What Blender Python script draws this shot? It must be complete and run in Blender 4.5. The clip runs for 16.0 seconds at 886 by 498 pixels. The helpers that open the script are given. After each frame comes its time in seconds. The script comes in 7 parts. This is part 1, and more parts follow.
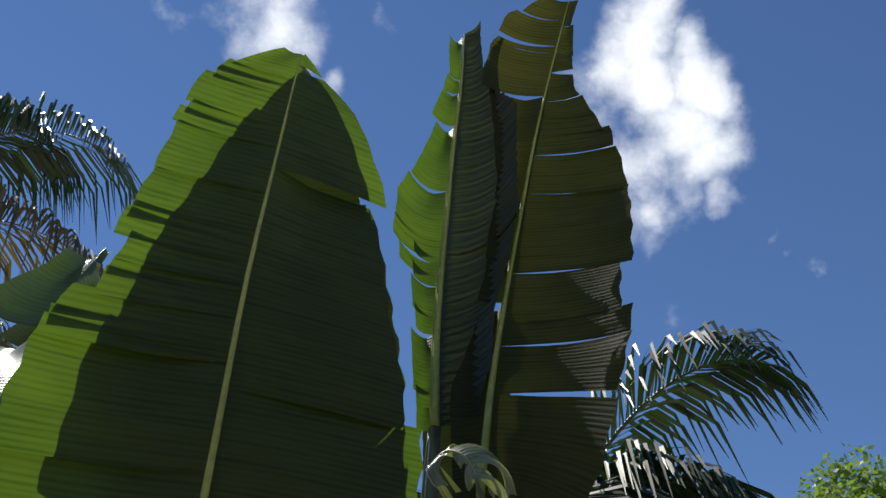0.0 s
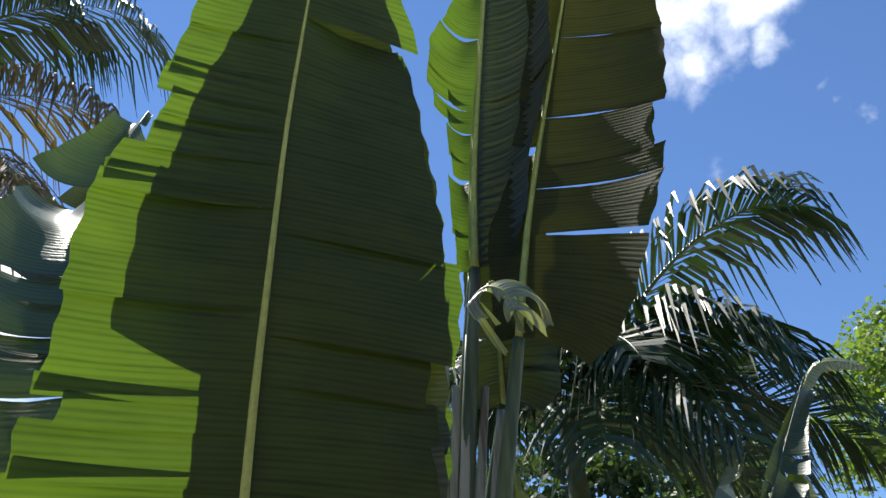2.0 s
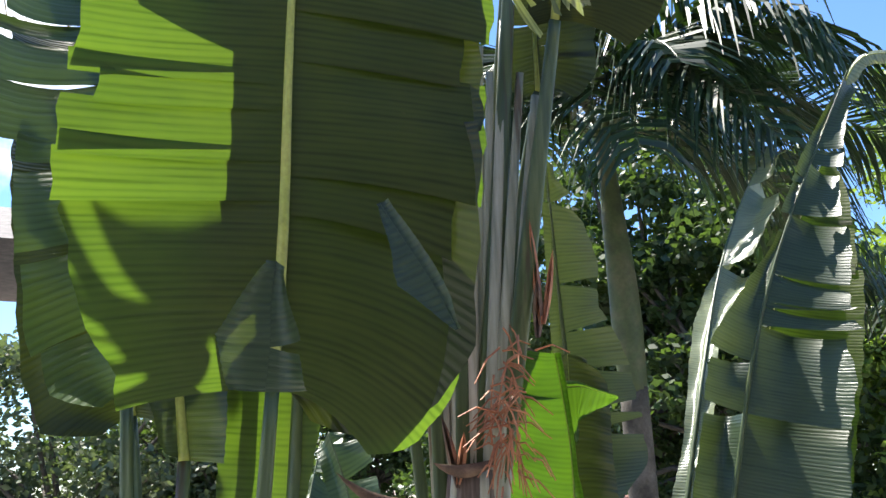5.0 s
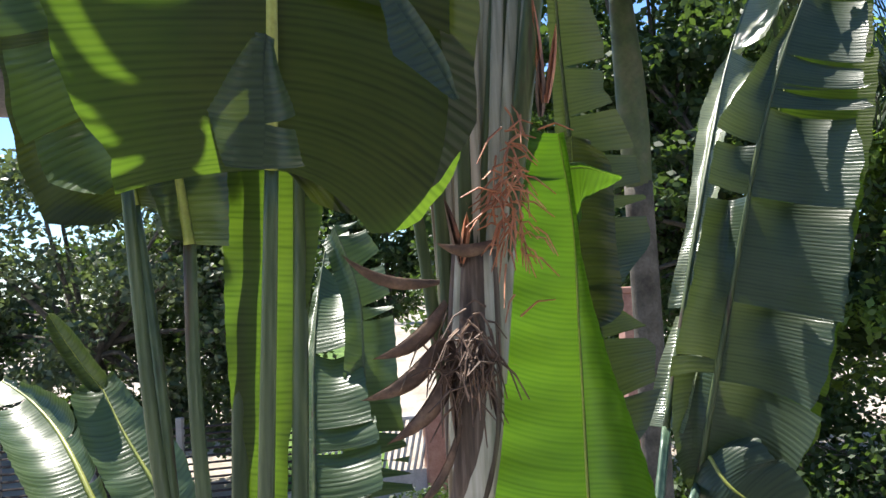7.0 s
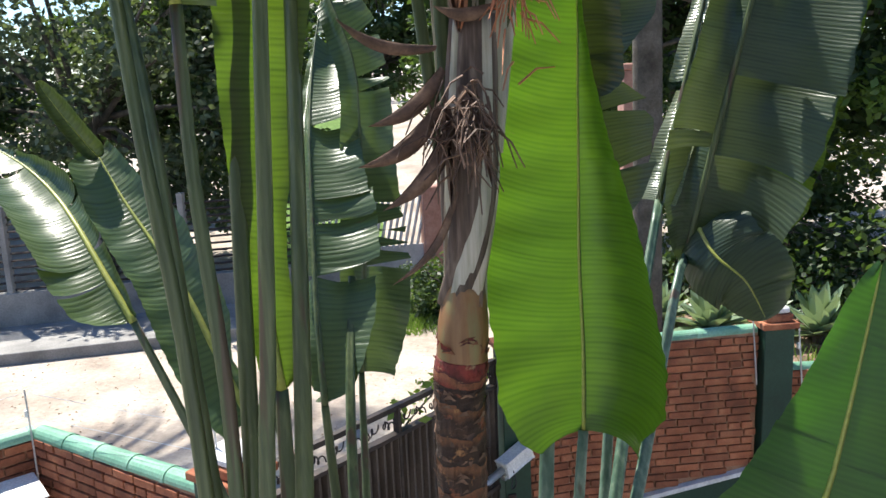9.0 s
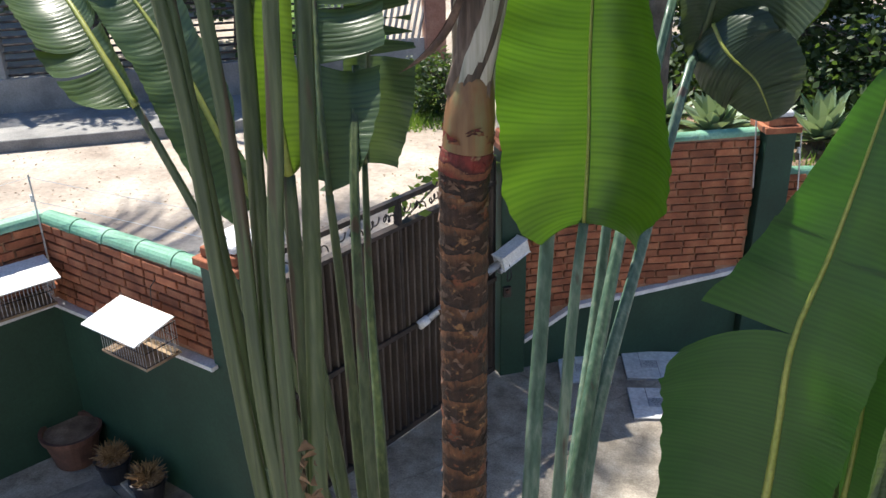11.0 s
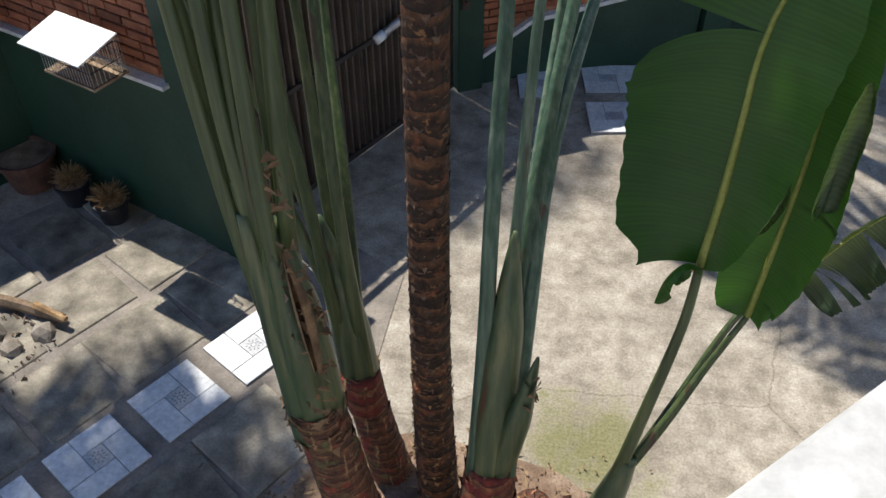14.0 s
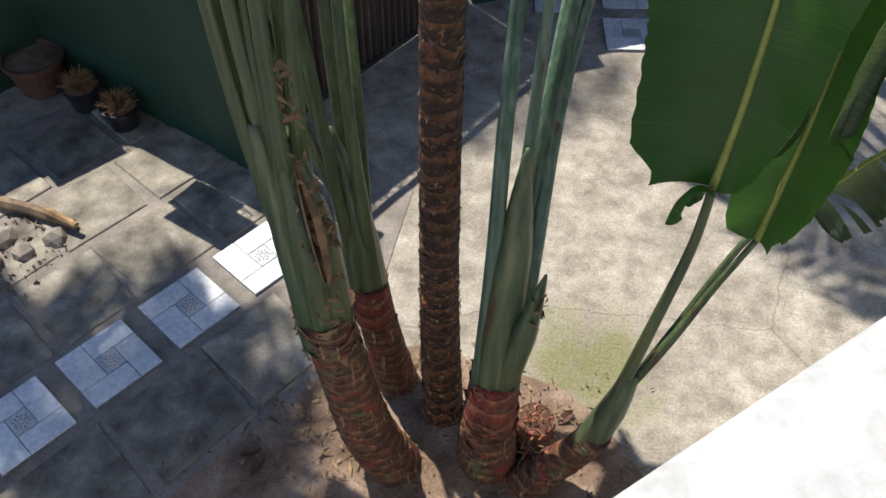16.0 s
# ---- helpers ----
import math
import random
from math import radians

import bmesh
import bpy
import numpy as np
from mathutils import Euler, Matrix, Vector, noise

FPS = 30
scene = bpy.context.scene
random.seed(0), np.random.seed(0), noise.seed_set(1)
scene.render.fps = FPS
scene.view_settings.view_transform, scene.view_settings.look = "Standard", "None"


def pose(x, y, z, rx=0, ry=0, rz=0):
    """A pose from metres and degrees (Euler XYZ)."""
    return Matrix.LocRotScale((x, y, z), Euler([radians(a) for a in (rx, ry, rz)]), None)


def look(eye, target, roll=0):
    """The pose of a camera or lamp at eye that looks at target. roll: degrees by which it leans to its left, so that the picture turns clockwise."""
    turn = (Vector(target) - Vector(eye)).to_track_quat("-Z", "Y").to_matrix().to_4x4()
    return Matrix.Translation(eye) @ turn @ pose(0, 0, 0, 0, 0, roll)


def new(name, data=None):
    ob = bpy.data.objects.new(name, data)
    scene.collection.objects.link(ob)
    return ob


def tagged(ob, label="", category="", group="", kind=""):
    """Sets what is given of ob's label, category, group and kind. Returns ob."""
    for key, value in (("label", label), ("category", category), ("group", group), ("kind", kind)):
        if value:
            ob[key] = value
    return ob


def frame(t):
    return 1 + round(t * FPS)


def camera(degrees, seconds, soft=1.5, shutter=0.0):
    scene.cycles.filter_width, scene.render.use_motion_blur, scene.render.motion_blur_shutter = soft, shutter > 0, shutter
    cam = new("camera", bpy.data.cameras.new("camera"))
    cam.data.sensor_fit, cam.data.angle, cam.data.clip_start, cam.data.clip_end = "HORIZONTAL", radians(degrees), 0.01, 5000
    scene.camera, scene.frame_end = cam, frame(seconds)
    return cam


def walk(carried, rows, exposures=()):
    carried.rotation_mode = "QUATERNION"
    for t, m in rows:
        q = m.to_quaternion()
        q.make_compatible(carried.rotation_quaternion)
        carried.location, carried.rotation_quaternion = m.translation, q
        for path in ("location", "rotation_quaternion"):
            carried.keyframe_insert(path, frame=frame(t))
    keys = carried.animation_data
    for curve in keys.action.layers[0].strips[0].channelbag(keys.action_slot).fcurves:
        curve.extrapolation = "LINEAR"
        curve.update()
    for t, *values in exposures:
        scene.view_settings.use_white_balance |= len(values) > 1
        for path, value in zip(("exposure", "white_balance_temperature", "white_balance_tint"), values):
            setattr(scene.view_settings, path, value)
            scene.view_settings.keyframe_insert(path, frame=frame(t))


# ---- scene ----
cam = camera(53.33, 16.0)

EXPOSURES = [(0, 0.02), (1, 0.42), (2, 0.75), (3, 1.18), (4.5, 1.55), (7, 1.35), (9, 1.22), (11.5, 1.0), (13, 0.66), (14, 0.46), (14.7, 0.48), (15.5, 0.54), (16, 0.56)]
PATH = [
    (0, (0.018, -0.038, 4.800), (-0.064, 1.470, 6.112), -2.06),
    (0.5, (0.026, -0.031, 4.792), (-0.092, 1.524, 6.045), -1.89),
    (1, (0.022, -0.056, 4.759), (-0.125, 1.541, 5.954), -2.21),
    (1.5, (0.028, -0.064, 4.723), (-0.149, 1.575, 5.855), -2.07),
    (2, (0.034, -0.073, 4.697), (-0.166, 1.608, 5.762), -2.09),
    (2.5, (0.034, -0.077, 4.686), (-0.175, 1.655, 5.663), -1.75),
    (3, (0.030, -0.073, 4.674), (-0.190, 1.704, 5.564), -1.15),
    (3.5, (0.029, -0.063, 4.662), (-0.212, 1.749, 5.473), -0.90),
    (4, (0.029, -0.050, 4.629), (-0.244, 1.796, 5.350), -1.24),
    (4.5, (0.025, -0.039, 4.605), (-0.283, 1.840, 5.215), -1.36),
    (7, (0.026, 0.029, 4.513), (-0.344, 1.994, 4.585), -2.87),
    (7.5, (0.021, 0.028, 4.508), (-0.355, 1.992, 4.465), -3.29),
    (8, (0.022, 0.035, 4.496), (-0.356, 1.992, 4.340), -3.49),
    (8.5, (0.016, 0.042, 4.485), (-0.355, 1.987, 4.205), -3.17),
    (9, (0.025, 0.041, 4.478), (-0.353, 1.960, 4.057), -2.46),
    (11.5, (-0.011, 0.024, 4.445), (-0.350, 1.752, 3.498), -0.99),
    (12, (-0.023, 0.032, 4.430), (-0.330, 1.707, 3.380), -1.07),
    (12.5, (-0.024, 0.042, 4.412), (-0.306, 1.653, 3.262), -1.26),
    (13, (-0.026, 0.050, 4.400), (-0.285, 1.604, 3.169), -1.13),
    (13.5, (-0.029, 0.052, 4.393), (-0.262, 1.551, 3.091), -0.90),
    (14, (-0.025, 0.045, 4.387), (-0.236, 1.491, 3.021), -0.43),
    (14.5, (-0.028, 0.044, 4.387), (-0.224, 1.446, 2.975), 0.09),
    (15, (-0.031, 0.043, 4.389), (-0.222, 1.421, 2.952), 0.37),
    (15.5, (-0.031, 0.041, 4.389), (-0.224, 1.395, 2.930), 0.54),
    (16, (-0.036, 0.042, 4.383), (-0.243, 1.351, 2.885), 0.60),
]
walk(cam, [(t, look(eye, target, roll)) for t, eye, target, roll in PATH], EXPOSURES)

# ---------------------------------------------------------------- light
TO_SUN = Vector((-0.43, 0.36, 1.0)).normalized()
world = bpy.data.worlds.new("world")
scene.world = world
world.use_nodes = True
wn, wl = world.node_tree.nodes, world.node_tree.links
wn.clear()
w_out = wn.new("ShaderNodeOutputWorld")
sky = wn.new("ShaderNodeTexSky")
sky.sky_type, sky.sun_disc = "NISHITA", False
sky.sun_elevation = math.asin(TO_SUN.z)
sky.sun_rotation = math.atan2(TO_SUN.x, TO_SUN.y)
sky.air_density, sky.dust_density, sky.ozone_density = 1.0, 0.0, 4.5
w_coord = wn.new("ShaderNodeTexCoord")
w_noise = wn.new("ShaderNodeTexNoise")
w_noise.inputs["Scale"].default_value = 9.0
w_noise.inputs["Detail"].default_value = 9.0
w_noise.inputs["Roughness"].default_value = 0.6
wl.new(w_coord.outputs["Generated"], w_noise.inputs["Vector"])
w_warp = wn.new("ShaderNodeTexNoise")
w_warp.inputs["Scale"].default_value = 7.0
w_warp.inputs["Detail"].default_value = 5.0
wl.new(w_coord.outputs["Generated"], w_warp.inputs["Vector"])
w_off = wn.new("ShaderNodeVectorMath")
w_off.operation = "MULTIPLY_ADD"
w_off.inputs[1].default_value = (0.22, 0.22, 0.22)
w_off.inputs[2].default_value = (-0.11, -0.11, -0.11)
wl.new(w_warp.outputs["Color"], w_off.inputs[0])
w_bent = wn.new("ShaderNodeVectorMath")
w_bent.operation = "ADD"
wl.new(w_coord.outputs["Generated"], w_bent.inputs[0])
wl.new(w_off.outputs[0], w_bent.inputs[1])


def cloud_mask(centres):
    """Soft cumulus heaps: each centre is a direction and a radius in radians."""
    total = None
    for direction, radius, amount in centres:
        dist = wn.new("ShaderNodeVectorMath")
        dist.operation = "DISTANCE"
        dist.inputs[1].default_value = Vector(direction).normalized()
        wl.new(w_bent.outputs[0], dist.inputs[0])
        ramp = wn.new("ShaderNodeMapRange")
        ramp.interpolation_type = "SMOOTHSTEP"
        ramp.inputs["From Min"].default_value = radius * 1.35
        ramp.inputs["From Max"].default_value = 0.0
        ramp.inputs["To Max"].default_value = amount
        wl.new(dist.outputs["Value"], ramp.inputs["Value"])
        if total is None:
            total = ramp.outputs[0]
        else:
            add = wn.new("ShaderNodeMath")
            add.operation = "MAXIMUM"
            wl.new(total, add.inputs[0])
            wl.new(ramp.outputs[0], add.inputs[1])
            total = add.outputs[0]
    return total


heaps = cloud_mask([
    ((0.163, 0.616, 0.771), 0.10, 1.0), ((0.224, 0.667, 0.711), 0.11, 1.0), ((0.250, 0.622, 0.743), 0.08, 0.95),
    ((0.180, 0.706, 0.685), 0.09, 0.9), ((0.160, 0.745, 0.650), 0.07, 0.7), ((-0.229, 0.535, 0.814), 0.11, 0.75),
    ((-0.311, 0.542, 0.780), 0.06, 0.8), ((-0.164, 0.590, 0.790), 0.05, 0.8), ((0.334, 0.714, 0.616), 0.025, 0.6),
    ((-0.078, 0.548, 0.833), 0.05, 0.6), ((0.184, 0.783, 0.594), 0.05, 0.5), ((0.284, 0.694, 0.662), 0.05, 0.7),
    ((-0.547, 0.728, 0.412), 0.14, 0.95), ((-0.75, 0.55, 0.38), 0.2, 0.8), ((0.75, 0.45, 0.48), 0.2, 0.7),
    ((-0.4, -0.8, 0.45), 0.3, 0.9), ((0.6, -0.6, 0.5), 0.3, 0.8),
])
w_shape = wn.new("ShaderNodeMath")
w_shape.operation = "MULTIPLY_ADD"
w_shape.inputs[1].default_value = 1.5
wl.new(w_noise.outputs["Fac"], w_shape.inputs[0])
w_minus = wn.new("ShaderNodeMath")
w_minus.operation = "SUBTRACT"
wl.new(heaps, w_minus.inputs[0])
w_minus.inputs[1].default_value = 1.12
wl.new(w_minus.outputs[0], w_shape.inputs[2])
w_edge = wn.new("ShaderNodeMapRange")
w_edge.interpolation_type = "SMOOTHSTEP"
w_edge.inputs["From Min"].default_value = 0.0
w_edge.inputs["From Max"].default_value = 0.8
wl.new(w_shape.outputs[0], w_edge.inputs["Value"])
bg_sky = wn.new("ShaderNodeBackground")
bg_sky.inputs["Strength"].default_value = 0.085
w_tint = wn.new("ShaderNodeMix")
w_tint.data_type, w_tint.blend_type = "RGBA", "MULTIPLY"
w_tint.inputs[0].default_value = 1.0
w_tint.inputs[7].default_value = (0.86, 1.0, 1.17, 1)
wl.new(sky.outputs[0], w_tint.inputs[6])
wl.new(w_tint.outputs[2], bg_sky.inputs["Color"])
bg_cloud = wn.new("ShaderNodeBackground")
bg_cloud.inputs["Color"].default_value = (0.93, 0.96, 1.0, 1)
bg_cloud.inputs["Strength"].default_value = 1.2
w_mix = wn.new("ShaderNodeMixShader")
wl.new(w_edge.outputs[0], w_mix.inputs["Fac"])
wl.new(bg_sky.outputs[0], w_mix.inputs[1])
wl.new(bg_cloud.outputs[0], w_mix.inputs[2])
wl.new(w_mix.outputs[0], w_out.inputs["Surface"])

sun = new("sun", bpy.data.lights.new("sun", "SUN"))
sun.data.energy, sun.data.angle, sun.data.color = 5.0, radians(0.55), (1.0, 0.95, 0.86)
sun.matrix_world = look((0, 0, 30), Vector((0, 0, 30)) - TO_SUN)


# ---------------------------------------------------------------- materials
def nodes_of(name):
    m = bpy.data.materials.new(name)
    m.use_nodes = True
    n, l = m.node_tree.nodes, m.node_tree.links
    n.clear()
    out = n.new("ShaderNodeOutputMaterial")
    p = n.new("ShaderNodeBsdfPrincipled")
    l.new(p.outputs[0], out.inputs["Surface"])
    return m, n, l, p, out


def noise_node(n, l, vector, scale, detail=4.0, rough=0.55):
    t = n.new("ShaderNodeTexNoise")
    t.inputs["Scale"].default_value = scale
    t.inputs["Detail"].default_value = detail
    t.inputs["Roughness"].default_value = rough
    if vector is not None:
        l.new(vector, t.inputs["Vector"])
    return t


def ramp_node(n, l, value, stops):
    r = n.new("ShaderNodeValToRGB")
    els = r.color_ramp.elements
    while len(els) < len(stops):
        els.new(0.5)
    for e, (at, col) in zip(els, stops):
        e.position, e.color = at, (*col, 1)
    l.new(value, r.inputs["Fac"])
    return r


def mix_rgb(n, l, fac, a, b, kind="MIX"):
    m = n.new("ShaderNodeMix")
    m.data_type, m.blend_type = "RGBA", kind
    for value, slot in ((fac, m.inputs[0]), (a, m.inputs[6]), (b, m.inputs[7])):
        if isinstance(value, (int, float)):
            slot.default_value = value
        elif isinstance(value, tuple):
            slot.default_value = (*value, 1)
        else:
            l.new(value, slot)
    return m.outputs[2]


def bump_node(n, l, height, strength, distance, p):
    b = n.new("ShaderNodeBump")
    b.inputs["Strength"].default_value = strength
    b.inputs["Distance"].default_value = distance
    l.new(height, b.inputs["Height"])
    l.new(b.outputs[0], p.inputs["Normal"])
    return b


def rough_mat(name, low, mid, high, scale=3.0, fine=40.0, rough=0.85, bump=0.3, depth=0.01, metal=0.0, vary=0.0):
    """A worn surface: blotches between three colours, fine grain and relief."""
    m, n, l, p, _ = nodes_of(name)
    geo = n.new("ShaderNodeNewGeometry")
    a = noise_node(n, l, geo.outputs["Position"], scale, 6)
    b = noise_node(n, l, geo.outputs["Position"], fine, 5, 0.65)
    c = ramp_node(n, l, a.outputs["Fac"], [(0.3, low), (0.5, mid), (0.72, high)])
    g = ramp_node(n, l, b.outputs["Fac"], [(0.3, (0.62, 0.62, 0.62)), (0.7, (1.12, 1.12, 1.12))])
    col = mix_rgb(n, l, 0.75, c.outputs[0], g.outputs[0], "MULTIPLY")
    if vary:
        info = n.new("ShaderNodeObjectInfo")
        v = ramp_node(n, l, info.outputs["Random"], [(0.0, (1 - vary,) * 3), (1.0, (1 + vary,) * 3)])
        col = mix_rgb(n, l, 1.0, col, v.outputs[0], "MULTIPLY")
    l.new(col, p.inputs["Base Color"])
    p.inputs["Roughness"].default_value, p.inputs["Metallic"].default_value = rough, metal
    bump_node(n, l, b.outputs["Fac"], bump, depth, p)
    return m


def leaf_mat(name, top, glow, rough=0.4, pass_on=0.42, veins=55.0, relief=0.35, dry=(0.16, 0.13, 0.03), spec=0.5, ribs=0.016, lines=0.36):
    """A thin blade: gloss on the skin, light that passes through it, parallel side veins along the blade's own grain."""
    m, n, l, p, out = nodes_of(name)
    uv = n.new("ShaderNodeUVMap")
    uv.uv_map = "grain"
    sep = n.new("ShaderNodeSeparateXYZ")
    l.new(uv.outputs[0], sep.inputs[0])
    along = n.new("ShaderNodeCombineXYZ")
    l.new(sep.outputs["X"], along.inputs["X"])
    thin = n.new("ShaderNodeMath")
    thin.operation = "MULTIPLY"
    thin.inputs[1].default_value = 0.05
    l.new(sep.outputs["Y"], thin.inputs[0])
    l.new(thin.outputs[0], along.inputs["Y"])
    streak = noise_node(n, l, along.outputs[0], veins, 3, 0.6)
    fine = noise_node(n, l, along.outputs[0], veins * 4, 2, 0.5)
    geo = n.new("ShaderNodeNewGeometry")
    blotch = noise_node(n, l, geo.outputs["Position"], 3.5, 5)
    rows = n.new("ShaderNodeTexWave")
    rows.bands_direction, rows.wave_profile = "X", "SIN"
    rows.inputs["Scale"].default_value = 0.31416 / ribs
    rows.inputs["Distortion"].default_value = 3.5
    rows.inputs["Detail"].default_value = 2.0
    l.new(along.outputs[0], rows.inputs["Vector"])
    both = n.new("ShaderNodeMath")
    both.operation = "MULTIPLY_ADD"
    both.inputs[1].default_value = 0.32
    l.new(rows.outputs["Fac"], both.inputs[0])
    l.new(streak.outputs["Fac"], both.inputs[2])
    tone = ramp_node(n, l, both.outputs[0], [(0.36, tuple(1 - lines * c for c in (1.0, 0.9, 1.05))), (0.60, (1.0, 1.0, 1.0)), (0.85, (1.18, 1.14, 1.1))])
    tone2 = ramp_node(n, l, blotch.outputs["Fac"], [(0.3, (0.82, 0.88, 0.9)), (0.7, (1.12, 1.08, 1.0))])
    col = mix_rgb(n, l, 1.0, mix_rgb(n, l, 1.0, top, tone.outputs[0], "MULTIPLY"), tone2.outputs[0], "MULTIPLY")
    lit = mix_rgb(n, l, 1.0, mix_rgb(n, l, 1.0, glow, tone.outputs[0], "MULTIPLY"), tone2.outputs[0], "MULTIPLY")
    speck = noise_node(n, l, geo.outputs["Position"], 17.0, 6, 0.7)
    worn = ramp_node(n, l, speck.outputs["Fac"], [(0.70, (0, 0, 0)), (0.78, (1, 1, 1))])
    col = mix_rgb(n, l, worn.outputs[0], col, dry)
    l.new(col, p.inputs["Base Color"])
    p.inputs["Roughness"].default_value = rough
    p.inputs["Specular IOR Level"].default_value = spec
    b = bump_node(n, l, both.outputs[0], relief, 0.007, p)
    b2 = n.new("ShaderNodeBump")
    b2.inputs["Strength"].default_value, b2.inputs["Distance"].default_value = relief * 0.6, 0.002
    l.new(fine.outputs["Fac"], b2.inputs["Height"])
    l.new(b2.outputs[0], b.inputs["Normal"])
    tr = n.new("ShaderNodeBsdfTranslucent")
    l.new(lit, tr.inputs["Color"])
    mx = n.new("ShaderNodeMixShader")
    mx.inputs["Fac"].default_value = pass_on
    l.new(p.outputs[0], mx.inputs[1])
    l.new(tr.outputs[0], mx.inputs[2])
    l.new(mx.outputs[0], out.inputs["Surface"])
    return m


def plain_leaf_mat(name, dark, light, glow, pass_on=0.35, rough=0.5):
    """Small far leaves: each leaf takes its own tone."""
    m, n, l, p, out = nodes_of(name)
    geo = n.new("ShaderNodeNewGeometry")
    c = ramp_node(n, l, geo.outputs["Random Per Island"], [(0.0, dark), (1.0, light)])
    l.new(c.outputs[0], p.inputs["Base Color"])
    p.inputs["Roughness"].default_value = rough
    tr = n.new("ShaderNodeBsdfTranslucent")
    tr.inputs["Color"].default_value = (*glow, 1)
    mx = n.new("ShaderNodeMixShader")
    mx.inputs["Fac"].default_value = pass_on
    l.new(p.outputs[0], mx.inputs[1])
    l.new(tr.outputs[0], mx.inputs[2])
    l.new(mx.outputs[0], out.inputs["Surface"])
    return m


LEAF = leaf_mat("leaf_green", (0.041, 0.049, 0.014), (0.150, 0.275, 0.018), rough=0.5, spec=0.3)
LEAF_YOUNG = leaf_mat("leaf_fresh_green", (0.036, 0.08, 0.014), (0.112, 0.25, 0.008), rough=0.4, pass_on=0.45, veins=38, relief=0.3, lines=0.26)
LEAF_MID = leaf_mat("leaf_mid_green", (0.024, 0.078, 0.016), (0.065, 0.20, 0.012), rough=0.42, pass_on=0.36, relief=0.15, lines=0.12)
LEAF_OLD = leaf_mat("leaf_bluish_green", (0.030, 0.050, 0.029), (0.14, 0.20, 0.03), rough=0.36, pass_on=0.15, relief=0.42, spec=0.42)
# Pale colour holds the sun sheen of the upper blades; the torn scrap shares it.
LEAF_PALE = leaf_mat("leaf_pale_sheen", (0.16, 0.19, 0.125), (0.3, 0.36, 0.09), rough=0.25, pass_on=0.22, relief=0.6, spec=0.8)
# Darker copy of the leaf green: the shade of back leaves is in its colour.
LEAF_DARK = leaf_mat("leaf_dark_shade_tone", (0.024, 0.031, 0.011), (0.075, 0.105, 0.014), rough=0.34, pass_on=0.22, relief=0.55, veins=30, spec=0.4)
LEAF_YELLOW = leaf_mat("leaf_yellowing", (0.024, 0.028, 0.010), (0.110, 0.118, 0.016), pass_on=0.25, rough=0.6, spec=0.12)
LEAF_RIBBED = leaf_mat("leaf_ribbed_green", (0.052, 0.088, 0.040), (0.13, 0.21, 0.03), rough=0.38, pass_on=0.2, relief=0.4, spec=0.5, ribs=0.022)
MIDRIB = rough_mat("midrib_yellow_green", (0.24, 0.28, 0.05), (0.32, 0.35, 0.07), (0.38, 0.38, 0.09), 6, 60, 0.45, 0.15, 0.002)


def stalk_mat(name, dark, mid, light, edge, rough=0.4, grain=38.0):
    """Leaf stalks and sheaths: long streaks, waxy bloom in patches, thin brown edges, each stalk a shade of its own."""
    m, n, l, p, _ = nodes_of(name)
    geo = n.new("ShaderNodeNewGeometry")
    info = n.new("ShaderNodeObjectInfo")
    mp = n.new("ShaderNodeMapping")
    mp.inputs["Scale"].default_value = (1, 1, 0.035)
    l.new(geo.outputs["Position"], mp.inputs["Vector"])
    streak = noise_node(n, l, mp.outputs[0], grain, 4, 0.6)
    wide = noise_node(n, l, mp.outputs[0], grain * 0.35, 3, 0.5)
    bloom = noise_node(n, l, geo.outputs["Position"], 4.0, 5, 0.6)
    c = ramp_node(n, l, streak.outputs["Fac"], [(0.3, dark), (0.5, mid), (0.72, light)])
    b = ramp_node(n, l, bloom.outputs["Fac"], [(0.3, (0.86, 0.88, 0.84)), (0.7, (1.1, 1.08, 1.1))])
    v = ramp_node(n, l, info.outputs["Random"], [(0.0, (0.78, 0.8, 0.7)), (0.5, (1.0, 1.0, 1.05)), (1.0, (1.22, 1.12, 1.1))])
    e = ramp_node(n, l, wide.outputs["Fac"], [(0.63, (0, 0, 0)), (0.68, (1, 1, 1))])
    col = mix_rgb(n, l, 1.0, mix_rgb(n, l, 1.0, c.outputs[0], b.outputs[0], "MULTIPLY"), v.outputs[0], "MULTIPLY")
    col = mix_rgb(n, l, e.outputs[0], col, edge)
    l.new(col, p.inputs["Base Color"])
    p.inputs["Roughness"].default_value = rough
    bump_node(n, l, streak.outputs["Fac"], 0.35, 0.004, p)
    return m


PETIOLE = stalk_mat("petiole_green", (0.030, 0.050, 0.016), (0.056, 0.083, 0.028), (0.11, 0.135, 0.052), (0.06, 0.04, 0.02))
PETIOLE_BLUE = stalk_mat("petiole_waxy_blue_green", (0.04, 0.082, 0.052), (0.075, 0.135, 0.092), (0.17, 0.225, 0.165), (0.07, 0.05, 0.03), 0.33)
RIND = stalk_mat("young_trunk_rind", (0.16, 0.07, 0.03), (0.25, 0.13, 0.05), (0.22, 0.21, 0.08), (0.12, 0.05, 0.03), 0.5, 26.0)
PETIOLE_GREY = stalk_mat("petiole_grey_cream", (0.2, 0.2, 0.14), (0.37, 0.355, 0.27), (0.54, 0.51, 0.42), (0.14, 0.10, 0.06), 0.5)
SHEATH = stalk_mat("sheath_green", (0.03, 0.055, 0.028), (0.06, 0.095, 0.045), (0.14, 0.15, 0.07), (0.10, 0.045, 0.025), 0.36, 26.0)
SHEATH_DRY = stalk_mat("dry_grey_sheath", (0.035, 0.022, 0.017), (0.10, 0.068, 0.052), (0.24, 0.185, 0.15), (0.025, 0.018, 0.014), 0.7, 44.0)
